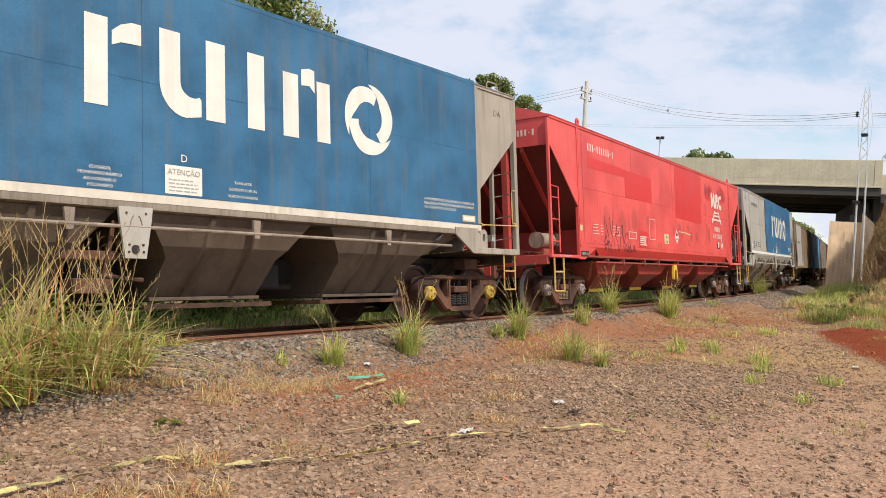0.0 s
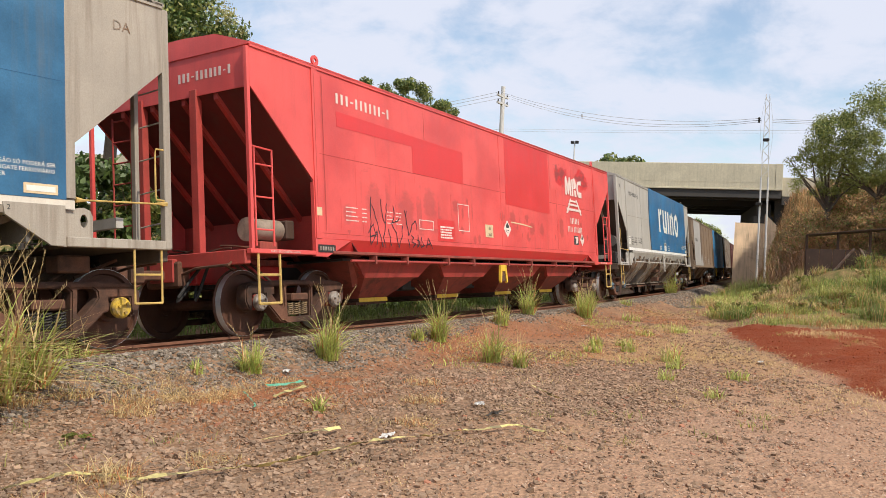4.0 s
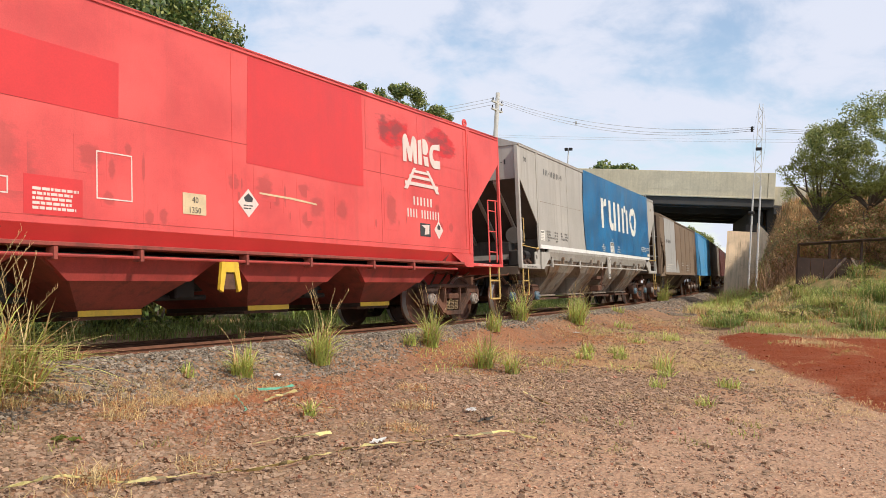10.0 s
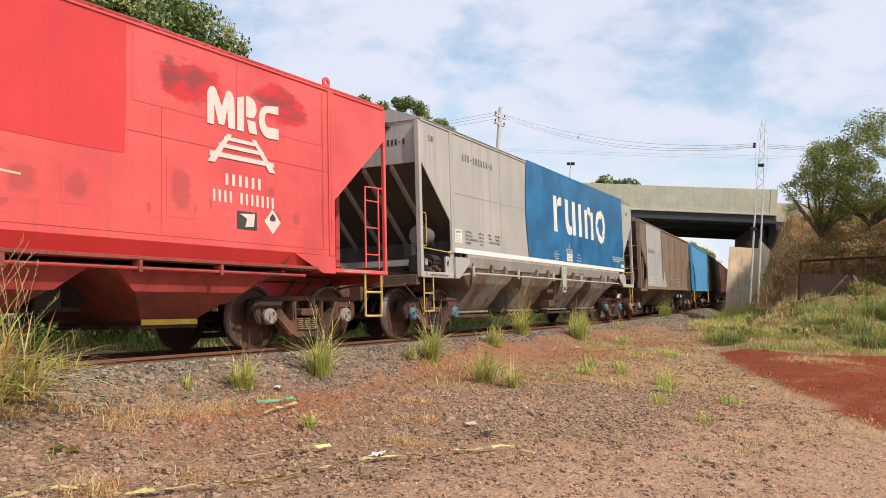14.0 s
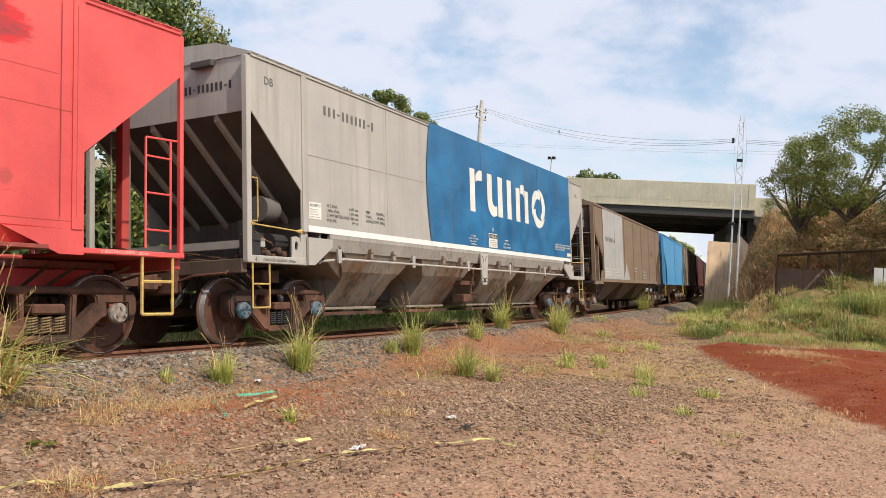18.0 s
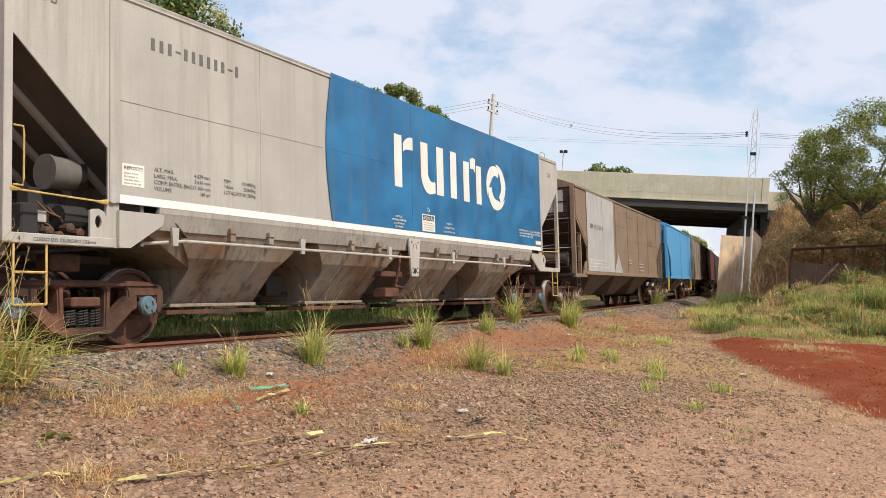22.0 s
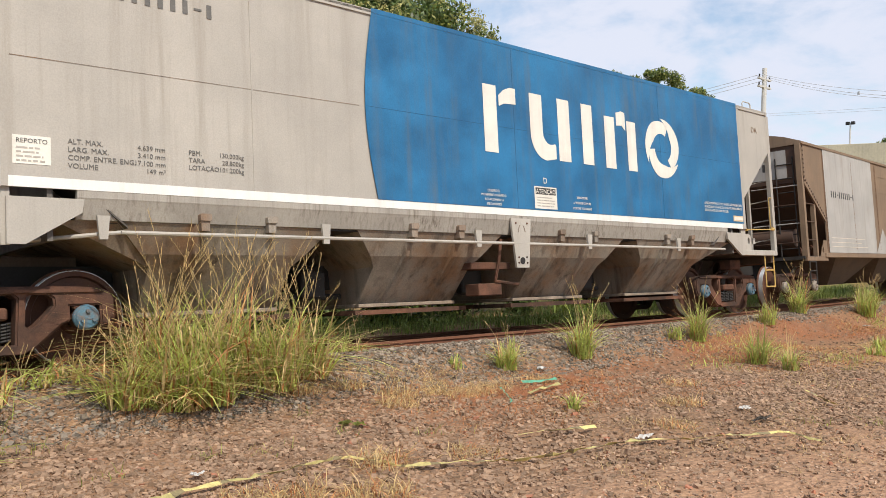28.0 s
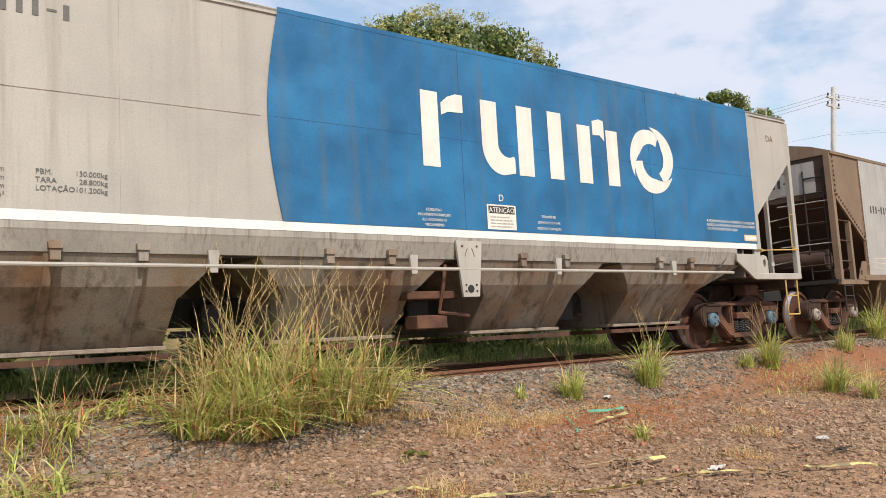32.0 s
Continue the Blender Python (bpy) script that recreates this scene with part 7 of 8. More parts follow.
box(bm, mid.x - 0.04, mid.x + 0.04, mid.y - 0.06, mid.y + 0.06, mid.z - 0.06, mid.z + 0.14)
tagged(part("cable_spacer", fixn(bm), "wire"), "small grey spacer clipped on the power lines", "cable spacer")


def street_lamp():
    p = tagged(new("street_lamp"), "tall thin street lamp with twin heads above the bridge", "street lamp")
    p.location = (68.6, 20.8, 0)
    bm = BM()
    rod(bm, (0, 0, 7.4), (0, 0, 12.5), 0.09, 8, 0.06)
    part("post", fixn(bm), "galv", p)
    for q in (-1, 1):
        bm = BM()
        box(bm, -0.1, 0.1, *sorted((q * 0.06, q * 0.36)), 12.35, 12.60, 0.02)
        part("lamp_head", fixn(bm), "black", p)


street_lamp()


# ---- shelter on the bank ----
def shelter():
    s = tagged(new("shelter"), "low open shelter with rusty sheet roof and wall on the bank", "shelter")
    a, b = Vector((35.6, -4.1, 0)), Vector((36.1, -8.6, 0))
    u = (b - a).normalized()
    w = Vector((-u.y, u.x, 0))
    if w.x < 0:
        w = -w
    bm = BM()
    q = [a - w * 0.3, b - w * 0.3, b + w * 2.2, a + w * 2.2]
    loft(bm, [[p + Vector((0, 0, 3.04 + (0.03 if i > 1 else 0) + (0.5 if i in (1, 2) else 0))) for i, p in enumerate(q)], [p + Vector((0, 0, 3.075 + (0.03 if i > 1 else 0) + (0.5 if i in (1, 2) else 0))) for i, p in enumerate(q)]])
    part("roof", fixn(bm), "sheet", s)
    for i in range(5):
        p = a.lerp(b, i / 4)
        bm = BM()
        rod(bm, p + Vector((0, 0, 1.0)), p + Vector((0, 0, 3.04 + 0.5 * i / 4)), 0.05, 6)
        part("post", fixn(bm), "brown_deep", s)
    L2 = (b - a).length
    for i in range(5):
        p0, p1 = a.lerp(b, i / 9.6 + 0.003), a.lerp(b, (i + 1) / 9.6 - 0.001)
        bm = BM()
        loft(bm, [[p0 - w * 0.05 + Vector((0, 0, 1.3)), p1 - w * 0.05 + Vector((0, 0, 1.3)), p1 - w * 0.02 + Vector((0, 0, 1.3)), p0 - w * 0.02 + Vector((0, 0, 1.3))], [p0 - w * 0.15 + Vector((0, 0, 2.5)), p1 - w * 0.15 + Vector((0, 0, 2.5)), p1 - w * 0.12 + Vector((0, 0, 2.5)), p0 - w * 0.12 + Vector((0, 0, 2.5))]])
        part("wall_sheet", fixn(bm), "sheet", s)
    for f0, f1 in ((0.22, 0.38), (0.55, 0.42)):
        bm = BM()
        rod(bm, a.lerp(b, f0) - w * 0.3 + Vector((0, 0, 1.6)), a.lerp(b, f1) - w * 0.3 + Vector((0, 0, 2.55)), 0.05, 6)
        part("prop", fixn(bm), "flange", s)
    for i in range(3):
        bm = BM()
        c = a.lerp(b, 0.80 + 0.075 * i) - w * 0.3
        box(bm, c.x - 0.03, c.x + 0.03, c.y - 0.15, c.y + 0.15, 1.9, 2.72)
        part("white_board", fixn(bm), "paper", s, "pale board leaning at the shelter")


shelter()


# ---- trees ----
def leaves(rng, centres, radii, n, size, flat=0.6):
    """Small leaf quads scattered through clumps, denser towards their skins."""
    k = rng.integers(0, len(centres), n)
    d = rng.normal(size=(n, 3))
    d /= np.linalg.norm(d, axis=1)[:, None]
    r = rng.random(n) ** 0.45
    c = centres[k] + d * (radii[k] * r)[:, None] * np.array([1, 1, 0.8])
    a = rng.normal(size=(n, 3))
    a /= np.linalg.norm(a, axis=1)[:, None]
    up = d + rng.normal(0, flat, (n, 3))
    b = np.cross(up, a)
    b /= np.linalg.norm(b, axis=1)[:, None] + 1e-9
    a = np.cross(b, up)
    a /= np.linalg.norm(a, axis=1)[:, None] + 1e-9
    s = size * rng.uniform(0.6, 1.3, n)[:, None]
    v = np.stack([c - a * s, c + b * s * 0.45, c + a * s, c - b * s * 0.45], 1).reshape(-1, 3)
    f = np.arange(4 * n).reshape(n, 4)
    return v, f


def tree(x, y, crown_z, rx, rz, n_clump, n_leaf, size, material, label, seed, second=None, sparse=1.0, base=None, lean=(0, 0)):
    rng = np.random.default_rng(seed)
    rnd = random.Random(seed)
    z0 = ground_z(x, y) if base is None else base
    t = tagged(new("tree"), label, "tree")
    t.location = (x, y, 0)
    bm = BM()
    fork = z0 + (crown_z - rz * 0.5 - z0) * 0.75
    r0 = 0.05 * (crown_z - z0) ** 0.9
    pts = [Vector((0, 0, z0 - 0.4)), Vector((rnd.uniform(-.2, .2), rnd.uniform(-.2, .2), (z0 + fork) / 2)), Vector((lean[0] * 0.3, lean[1] * 0.3, fork))]
    rod(bm, pts[0], pts[1], r0, 9, r0 * 0.8)
    rod(bm, pts[1], pts[2], r0 * 0.8, 9, r0 * 0.62)
    part("trunk", fixn(bm), "bark", t)
    u = rng.normal(size=(n_clump, 3))
    u /= np.linalg.norm(u, axis=1)[:, None]
    rr = rng.uniform(0.45, 1.0, n_clump) ** 0.6
    cen = u * rr[:, None] * np.array([rx, rx, rz]) * 0.84
    cen[:, 2] = np.where(cen[:, 2] < -rz * 0.45, -rz * 0.45 + 0.3 * (cen[:, 2] + rz * 0.45), cen[:, 2])
    cen = cen + np.array([lean[0], lean[1], crown_z])
    rad = rng.uniform(0.20, 0.40, n_clump) * min(rx, rz) * sparse
    for i in range(0, n_clump, max(1, n_clump // 14)):
        bm = BM()
        end = Vector(cen[i])
        m = pts[2].lerp(end, 0.5) + Vector((rnd.uniform(-.3, .3), rnd.uniform(-.3, .3), rnd.uniform(0, .4)))
        rod(bm, pts[2], m, r0 * 0.34, 6, r0 * 0.2)
        rod(bm, m, end, r0 * 0.2, 6, r0 * 0.06)
        part("limb", fixn(bm), "bark", t)
    v, f = leaves(rng, cen, rad, n_leaf, size)
    from_arrays("crown", v.tolist(), f.tolist(), material, t)["kind"] = "stuff"
    # second leaf layer on the upper clumps; leaf_lit there paints in sunlit tops
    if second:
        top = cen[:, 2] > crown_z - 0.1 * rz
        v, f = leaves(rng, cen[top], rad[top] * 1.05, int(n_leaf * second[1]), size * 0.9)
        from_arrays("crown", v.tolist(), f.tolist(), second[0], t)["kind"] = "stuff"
    return t


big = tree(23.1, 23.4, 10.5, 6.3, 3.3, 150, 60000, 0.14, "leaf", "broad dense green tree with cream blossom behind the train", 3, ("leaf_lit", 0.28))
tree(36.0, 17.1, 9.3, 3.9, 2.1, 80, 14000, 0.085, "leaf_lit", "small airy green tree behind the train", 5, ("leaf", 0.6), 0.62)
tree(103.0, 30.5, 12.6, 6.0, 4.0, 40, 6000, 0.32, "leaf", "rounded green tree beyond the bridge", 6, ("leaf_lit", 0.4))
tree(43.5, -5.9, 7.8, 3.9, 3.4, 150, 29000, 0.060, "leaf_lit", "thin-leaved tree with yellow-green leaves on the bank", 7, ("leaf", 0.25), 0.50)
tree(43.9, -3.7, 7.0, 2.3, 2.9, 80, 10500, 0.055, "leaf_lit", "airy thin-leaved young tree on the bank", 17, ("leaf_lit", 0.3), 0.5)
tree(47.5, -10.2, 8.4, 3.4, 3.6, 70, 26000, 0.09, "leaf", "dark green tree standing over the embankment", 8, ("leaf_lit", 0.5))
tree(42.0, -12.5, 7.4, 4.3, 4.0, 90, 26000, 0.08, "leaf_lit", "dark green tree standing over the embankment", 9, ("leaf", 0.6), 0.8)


def blossom():
    rng = np.random.default_rng(90)
    n = 150
    u = rng.normal(size=(n, 3))
    u[:, 2] = np.abs(u[:, 2]) + 0.15
    u /= np.linalg.norm(u, axis=1)[:, None]
    cen = u * np.array([6.0, 6.0, 3.6]) * rng.uniform(0.86, 1.0, n)[:, None] + np.array([0, 0, 10.6])
    v, f = leaves(rng, cen, rng.uniform(0.25, 0.6, n), 7000, 0.075)
    from_arrays("blossom", v.tolist(), f.tolist(), "blossom", big)["kind"] = "stuff"


blossom()


def bush(x, y, rx, rz, n, size, material, label, seed, second=None, base=None):
    rng = np.random.default_rng(seed)
    rnd = random.Random(seed)
    z0 = ground_z(x, y) if base is None else base
    b = tagged(new("bush"), label, "bush")
    b.location = (x, y, 0)
    for i in range(7):
        bm = BM()
        a = rnd.uniform(0, 6.28)
        rod(bm, (0.2 * math.cos(a), 0.2 * math.sin(a), z0 - 0.2), (rx * 0.6 * math.cos(a), rx * 0.6 * math.sin(a), z0 + rz * rnd.uniform(0.7, 1.4)), 0.035, 5, 0.012)
        part("stem", fixn(bm), "bark", b)
    k = 26
    u = rng.normal(size=(k, 3))
    u /= np.linalg.norm(u, axis=1)[:, None]
    cen = u * rng.uniform(0.4, 0.9, k)[:, None] * np.array([rx, rx, rz]) + np.array([0, 0, z0 + rz * 0.75])
    v, f = leaves(rng, cen, rng.uniform(0.2, 0.4, k) * min(rx, rz), n, size)
    from_arrays("foliage", v.tolist(), f.tolist(), material, b)["kind"] = "stuff"
    if second:
        v, f = leaves(rng, cen, rng.uniform(0.2, 0.4, k) * min(rx, rz) * 1.1, int(n * second[1]), size)
        from_arrays("foliage", v.tolist(), f.tolist(), second[0], b)["kind"] = "stuff"


for i, (x, y, rx, rz, mt, sc) in enumerate(((46.5, -3.2, 2.2, 2.2, "leaf_dry", ("leaf_lit", 0.2)), (45.0, -5.6, 2.4, 2.3, "leaf_dry", ("leaf_lit", 0.3)), (43.0, -8.2, 2.6, 2.4, "leaf_dry", ("leaf_lit", 0.4)), (41.5, -10.6, 2.6, 2.4, "leaf_dry", ("leaf_lit", 0.5)), (52.5, -4.5, 2.5, 2.6, "leaf_dry", ("leaf", 0.4)), (54.5, -8.0, 3.0, 2.8, "leaf", ("leaf_dry", 0.4)))):
    bush(x, y, rx, rz, 9500, 0.065, mt, "tangled brown half-dry bush on the embankment", 30 + i, sc)
for i, (x, y, rx, rz) in enumerate(((42.0, -6.2, 2.0, 2.1), (43.0, -8.2, 2.0, 2.1), (42.9, -4.1, 1.7, 1.9), (40.8, -8.8, 1.7, 1.6), (45.2, -2.6, 1.6, 1.3))):
    bush(x, y, rx, rz, 7000, 0.065, "leaf_dry", "tall brown and green thicket under the trees", 40 + i, ("leaf_lit", 0.35))
for i in range(6):
    p = on_track(136.0 + 8.0 * i, 6.6 - 0.35 * i, 0)
    bush(p.x, p.y, 3.2, 6.3 - 0.1 * i, 6000, 0.20, "leaf" if i % 3 else "leaf_lit", "tall green trees beside the line beyond the bridge", 50 + i, ("leaf_lit", 0.5), 0.6)
rng = random.Random(44)
for i in range(19):
    p = on_track(-3.0 + 2.25 * i, rng.uniform(5.6, 6.8), 0)
    bush(p.x, p.y, rng.uniform(1.5, 1.9), rng.uniform(2.5, 3.2) if i < 15 else 1.8, 7000, 0.10, "leaf_lit" if i % 3 else "leaf", "dense green scrub on the far side of the track", 70 + i, ("leaf", 0.5))


rng = random.Random(61)
for i in range(46):
    # mounds of leafy weeds, smaller and browner towards the red earth
    u, o = rng.uniform(25.5, 46), -rng.uniform(4.2, 6.0 if i % 3 == 0 else 12.5)
    p = on_track(u, o, 0)
    k = rng.uniform(0.35, 0.85)
    bush(p.x, p.y, k, k * rng.uniform(0.22, 0.40), int(1500 + 1500 * k), 0.045, ("grass", "grass_dry", "grass_deep", "grass_fresh")[i % 4], "leafy green and straw-coloured weeds growing on the bank", 130 + i, (("leaf_lit", "grass_dry", "grass")[i % 3], 0.6))


# ---- grass ----
def blades(rng, xy, z, hgt, width, bend):
    """Tapering blades that arch over; arrays of one entry a blade."""
    n = len(xy)
    a = rng.uniform(0, 2 * np.pi, n)
    d = np.stack([np.cos(a), np.sin(a)], -1)
    s = np.stack([-d[:, 1], d[:, 0]], -1)
    lv = []
    for t, w in ((0.0, 1.0), (0.45, 0.85), (0.8, 0.5), (1.0, 0.0)):
        off = d * (bend * hgt * t ** 2)[:, None]
        zz = z + hgt * (t - 0.45 * bend * t ** 2)
        c = xy + off
        if w:
            for q in (-1, 1):
                lv.append(np.concatenate([c + s * (q * width * w * 0.5)[:, None], zz[:, None]], 1))
        else:
            lv.append(np.concatenate([c, zz[:, None]], 1))
    v = np.stack(lv, 1).reshape(-1, 3)
    b = 7 * np.arange(n)[:, None]
    quads = np.concatenate([b + np.array([0, 1, 3, 2]), b + np.array([2, 3, 5, 4])])
    tris = b + np.array([4, 5, 6])
    return v, quads.tolist() + tris.tolist()


def grass_field(name, spot, n, hmin, hmax, wid, material, label, seed, bend=(0.2, 0.9)):
    rng = np.random.default_rng(seed)
    xy = spot(rng, n)
    m = len(xy)
    v, f = blades(rng, xy, height(xy[:, 0], xy[:, 1]) - 0.01, rng.uniform(hmin, hmax, m), rng.uniform(0.6, 1.4, m) * wid, rng.uniform(*bend, m))
    tagged(from_arrays(name, v.tolist(), f, material), label, "grass", kind="stuff")


def tuft(x, y, hgt, n, spread, seed, dry=0.25, stalks=5):
    rng = np.random.default_rng(seed)
    z0, big_one = ground_z(x, y) - 0.01, dry > 0.35
    t = tagged(new("grass_tuft"), "broad matted patch of dry grass on the bank" if x > 24 and dry > 0.8 else "green and straw-coloured grass tussock on the bank" if x > 24 else "tall green and straw-coloured grass tuft beside the track" if hgt > 0.5 else "matted straw-coloured grass on the gravel" if dry == 1 else "small green grass tuft on the gravel", "grass", "grass tufts")
    t.location = (x, y, z0)
    for key, share in (("grass_deep" if x > 24 and y < -2 and seed % 3 == 0 else "grass" if x > 24 and y < -2 else "grass_fresh", 1 - dry), ("grass_dry", dry * 0.75), ("grass_rust", dry * 0.25)):
        m = int(n * share)
        r = spread * np.sqrt(rng.random(m))
        a = rng.uniform(0, 2 * np.pi, m)
        xy = np.stack([r * np.cos(a), r * np.sin(a)], -1)
        v, f = blades(rng, xy, np.zeros(m), hgt * rng.uniform(0.3, 1.05, m), rng.uniform(0.007, 0.022, m) * (0.45 if dry == 1 else 1.25 if x < 5 else 1.0), rng.uniform(0.3, 1.8, m) if big_one else rng.uniform(0.1, 1.25, m))
        from_arrays("foliage", v.tolist(), f, key, t)["kind"] = "stuff"
    for i in range(stalks):
        bm = BM()
        a, l = rng.uniform(0, 6.28), hgt * rng.uniform(0.95, 1.35)
        lean = rng.uniform(0.10, 0.45)
        p0 = Vector((rng.uniform(-1, 1) * spread * 0.6, rng.uniform(-1, 1) * spread * 0.6, 0))
        d = Vector((math.cos(a), math.sin(a), 0))
        pts = [p0 + d * (lean * l * u * u) + Vector((0, 0, l * (u - 0.18 * lean * u ** 3))) for u in (0, 0.3, 0.55, 0.75, 0.9, 1.0)]
        tube(bm, pts, 0.0022, 4)
        st = part("seed_stalk", fixn(bm), "grass_dry", t)
        # a loose feathery head
        m = 14
        at = np.array([list(pts[3].lerp(pts[5], k / (m - 1))) for k in range(m)])
        v, f = blades(rng, at[:, :2], at[:, 2], 0.065 * hgt * rng.uniform(0.5, 1.3, m), np.full(m, 0.0042), rng.uniform(0.2, 0.8, m))
        from_arrays("seed_head", v.tolist(), f, "grass_dry", st)["kind"] = "stuff"


TUFTS = [
    (2.6, -2.11, 0.55, 150, 0.22), (3.04, -2.22, 0.75, 200, 0.26), (3.34, -2.19, 0.8, 200, 0.25),
    (3.21, -1.36, 0.95, 200, 0.3), (3.77, -1.65, 0.95, 200, 0.3), (4.08, -2.06, 0.95, 180, 0.28),
    (4.58, -1.9, 0.8, 150, 0.25), (5.66, -1.04, 0.45, 90, 0.2), (1.11, -2.94, 0.5, 140, 0.25),
    (1.36, -1.89, 0.65, 140, 0.3), (1.94, -1.57, 0.4, 80, 0.2), (2.29, -1.49, 0.5, 90, 0.22),
    (1.89, -0.37, 0.5, 80, 0.25), (7.39, -2.13, 0.38, 110, 0.16), (8.98, -2.02, 0.62, 150, 0.17),
    (12.22, -1.78, 0.6, 140, 0.17), (11.46, -3.29, 0.5, 130, 0.17), (11.36, -3.85, 0.35, 80, 0.13),
    (17.79, -0.73, 0.65, 150, 0.2), (20.46, -1.06, 0.65, 160, 0.25), (38.03, 2.06, 0.8, 160, 0.3),
    (6.3, -4.19, 0.22, 50, 0.1), (12.6, -6.8, 0.2, 60, 0.2),
    (15.61, -3.95, 0.25, 60, 0.2), (11.7, -1.68, 0.3, 60, 0.15), (6.66, -1.99, 0.2, 40, 0.12),
    (14.12, -3.9, 0.28, 60, 0.2), (13.16, -5.7, 0.2, 50, 0.2), (9.78, 0.41, 0.35, 20, 0.08),
    (14.76, -4.36, 0.28, 60, 0.18), (25.96, -0.19, 0.3, 60, 0.25), (14.17, -5.34, 0.34, 60, 0.2), (15.09, -3.55, 0.28, 60, 0.18),
    (11.86, -5.97, 0.22, 45, 0.15), (10.82, -6.92, 0.18, 40, 0.15), (18.17, -3.52, 0.2, 60, 0.3),
    (19.95, -3.76, 0.28, 60, 0.25), (21.7, -0.6, 0.5, 90, 0.28), (24.0, 0.3, 0.45, 90, 0.3), (15.4, -1.3, 0.42, 80, 0.2), (22.6, -1.6, 0.3, 70, 0.35)]
STRAW_AT = ((2.75, -5.05, 0.20), (3.55, -4.75, 0.22), (2.45, -4.85, 0.14), (3.15, -5.3, 0.20), (4.3, -4.9, 0.12), (4.3, -2.2, 0.2), (4.9, -2.2, 0.18), (5.3, -2.6, 0.2), (5.0, -3.0, 0.16), (6.6, -5.2, 0.12), (7.6, -4.6, 0.14), (8.6, -3.9, 0.14))
for i, (x, y, hgt, n, spread) in enumerate(TUFTS):
    if i < 13:
        tuft(x, y, hgt * (1.35 if i < 7 else 0.85), int(n * (1.5 if i < 7 else 0.8)), spread, 200 + i, 0.42, 16 if i < 7 else 5)
    else:
        tuft(x, y, hgt * (1.45 if hgt > 0.3 else 1.2), int(n * 1.5), spread * 0.8, 200 + i, 0.25, 9 if hgt > 0.55 else 4 if hgt > 0.3 else 0)
# dead straw tussocks among the tape and round the big clump
for i, (x, y, hgt) in enumerate(STRAW_AT):
    tuft(x, y, hgt, 260, 0.24, 300 + i, 1.0, 2)

for i, (x, y) in enumerate(((26.6, -7.4), (27.4, -8.0), (27.0, -8.9), (28.2, -7.2), (28.6, -8.6), (29.4, -6.4))):
    tuft(x, y, 0.75 + 0.12 * (i % 3), 380, 0.42, 240 + i, 0.3, 4)

# broad patches on the bank: x, y, height, blades, spread, dry share
PATCHES = ((24.6, -5.3, 0.30, 700, 0.75, 0.05), (27.5, -7.3, 0.28, 900, 1.1, 0.05), (25.4, -6.7, 0.25, 400, 0.6, 0.15), (26.9, -4.9, 0.42, 800, 0.8, 0.1), (25.6, -3.8, 0.60, 500, 0.5, 0.15), (26.6, -3.2, 0.65, 420, 0.5, 0.2),
    (30.2, -6.0, 0.50, 800, 0.9, 0.05), (31.6, -7.3, 1.05, 800, 0.7, 0.1), (31.6, -8.2, 1.05, 800, 0.8, 0.1), (32.4, -7.7, 0.9, 500, 0.6, 0.1), (33.0, -5.7, 0.45, 500, 0.7, 0.1), (33.5, -5.0, 0.45, 500, 0.7, 0.2), (33.0, -6.5, 0.5, 500, 0.6, 0.1),
    (35.1, -6.3, 1.0, 200, 0.3, 0.3), (42.0, 0.4, 0.9, 500, 0.6, 0.15), (44.5, 0.2, 1.2, 400, 0.6, 0.3), (46.0, 0.5, 1.3, 400, 0.6, 0.3), (43.2, -0.6, 1.1, 400, 0.6, 0.3), (45.0, -0.6, 1.2, 400, 0.6, 0.4), (47.0, 1.1, 1.2, 400, 0.6, 0.3), (40.5, -0.4, 0.8, 500, 0.6, 0.25), (38.5, -1.6, 0.7, 500, 0.7, 0.2), (36.5, -2.6, 0.6, 500, 0.7, 0.3),
    (33.0, -4.2, 0.35, 600, 0.7, 1.0), (30.5, -3.5, 0.35, 500, 0.6, 1.0), (25.1, -6.2, 0.22, 500, 0.7, 1.0), (29.0, -4.6, 0.3, 500, 0.7, 1.0), (31.8, -6.7, 0.3, 400, 0.6, 1.0), (28.6, -6.2, 0.25, 400, 0.6, 0.9))
for i, (x, y, hgt, n, spread, dry) in enumerate(PATCHES):
    tuft(x, y, hgt, n, spread, 500 + i, dry, 0)

rng = random.Random(77)
for i in range(44):
    # tussocks over the bank
    p = on_track(rng.uniform(26.0, 42.0), -rng.uniform(4.4, 12.0), 0)
    tuft(p.x, p.y, rng.uniform(0.22, 0.55), 130, rng.uniform(0.2, 0.45), 400 + i, rng.choice((0.15, 0.35, 0.6, 0.85)), 0)


def clumped(spot, each, spread):
    """Blades gathered in tussocks."""
    def f(rng, n):
        c = spot(rng, n // each)
        k = np.repeat(c, each, 0)
        return k + rng.normal(0, 1, k.shape) * spread * rng.uniform(0.5, 1.4, len(k))[:, None]
    return f


rim_of = lambda x, y: 23.0 + 0.5 * np.clip(-y - 7, 0, 9) + 0.5 * wave(x, y, 1.1, 3)
on_bank = lambda x, y, s, o: np.maximum(smooth(-0.3, 1.0, x - rim_of(x, y)) * smooth(-4.2, -4.8, y), smooth(25, 30, s) * smooth(3.2, 4.6, -o))
part_bank = lambda k, f, lo: (lambda x, y, s, o: on_bank(x, y, s, o) * np.clip(lo + 1.1 * wave(x, y, f * 1.5, k), 0.02, 1))
grass_field("bank_grass", clumped(lying(22, 50, -16, -3.0, part_bank(7, 0.8, 0.25)), 30, 0.20), 46000, 0.05, 0.22, 0.013, "grass", "pale green grass in tussocks on the bank", 101)
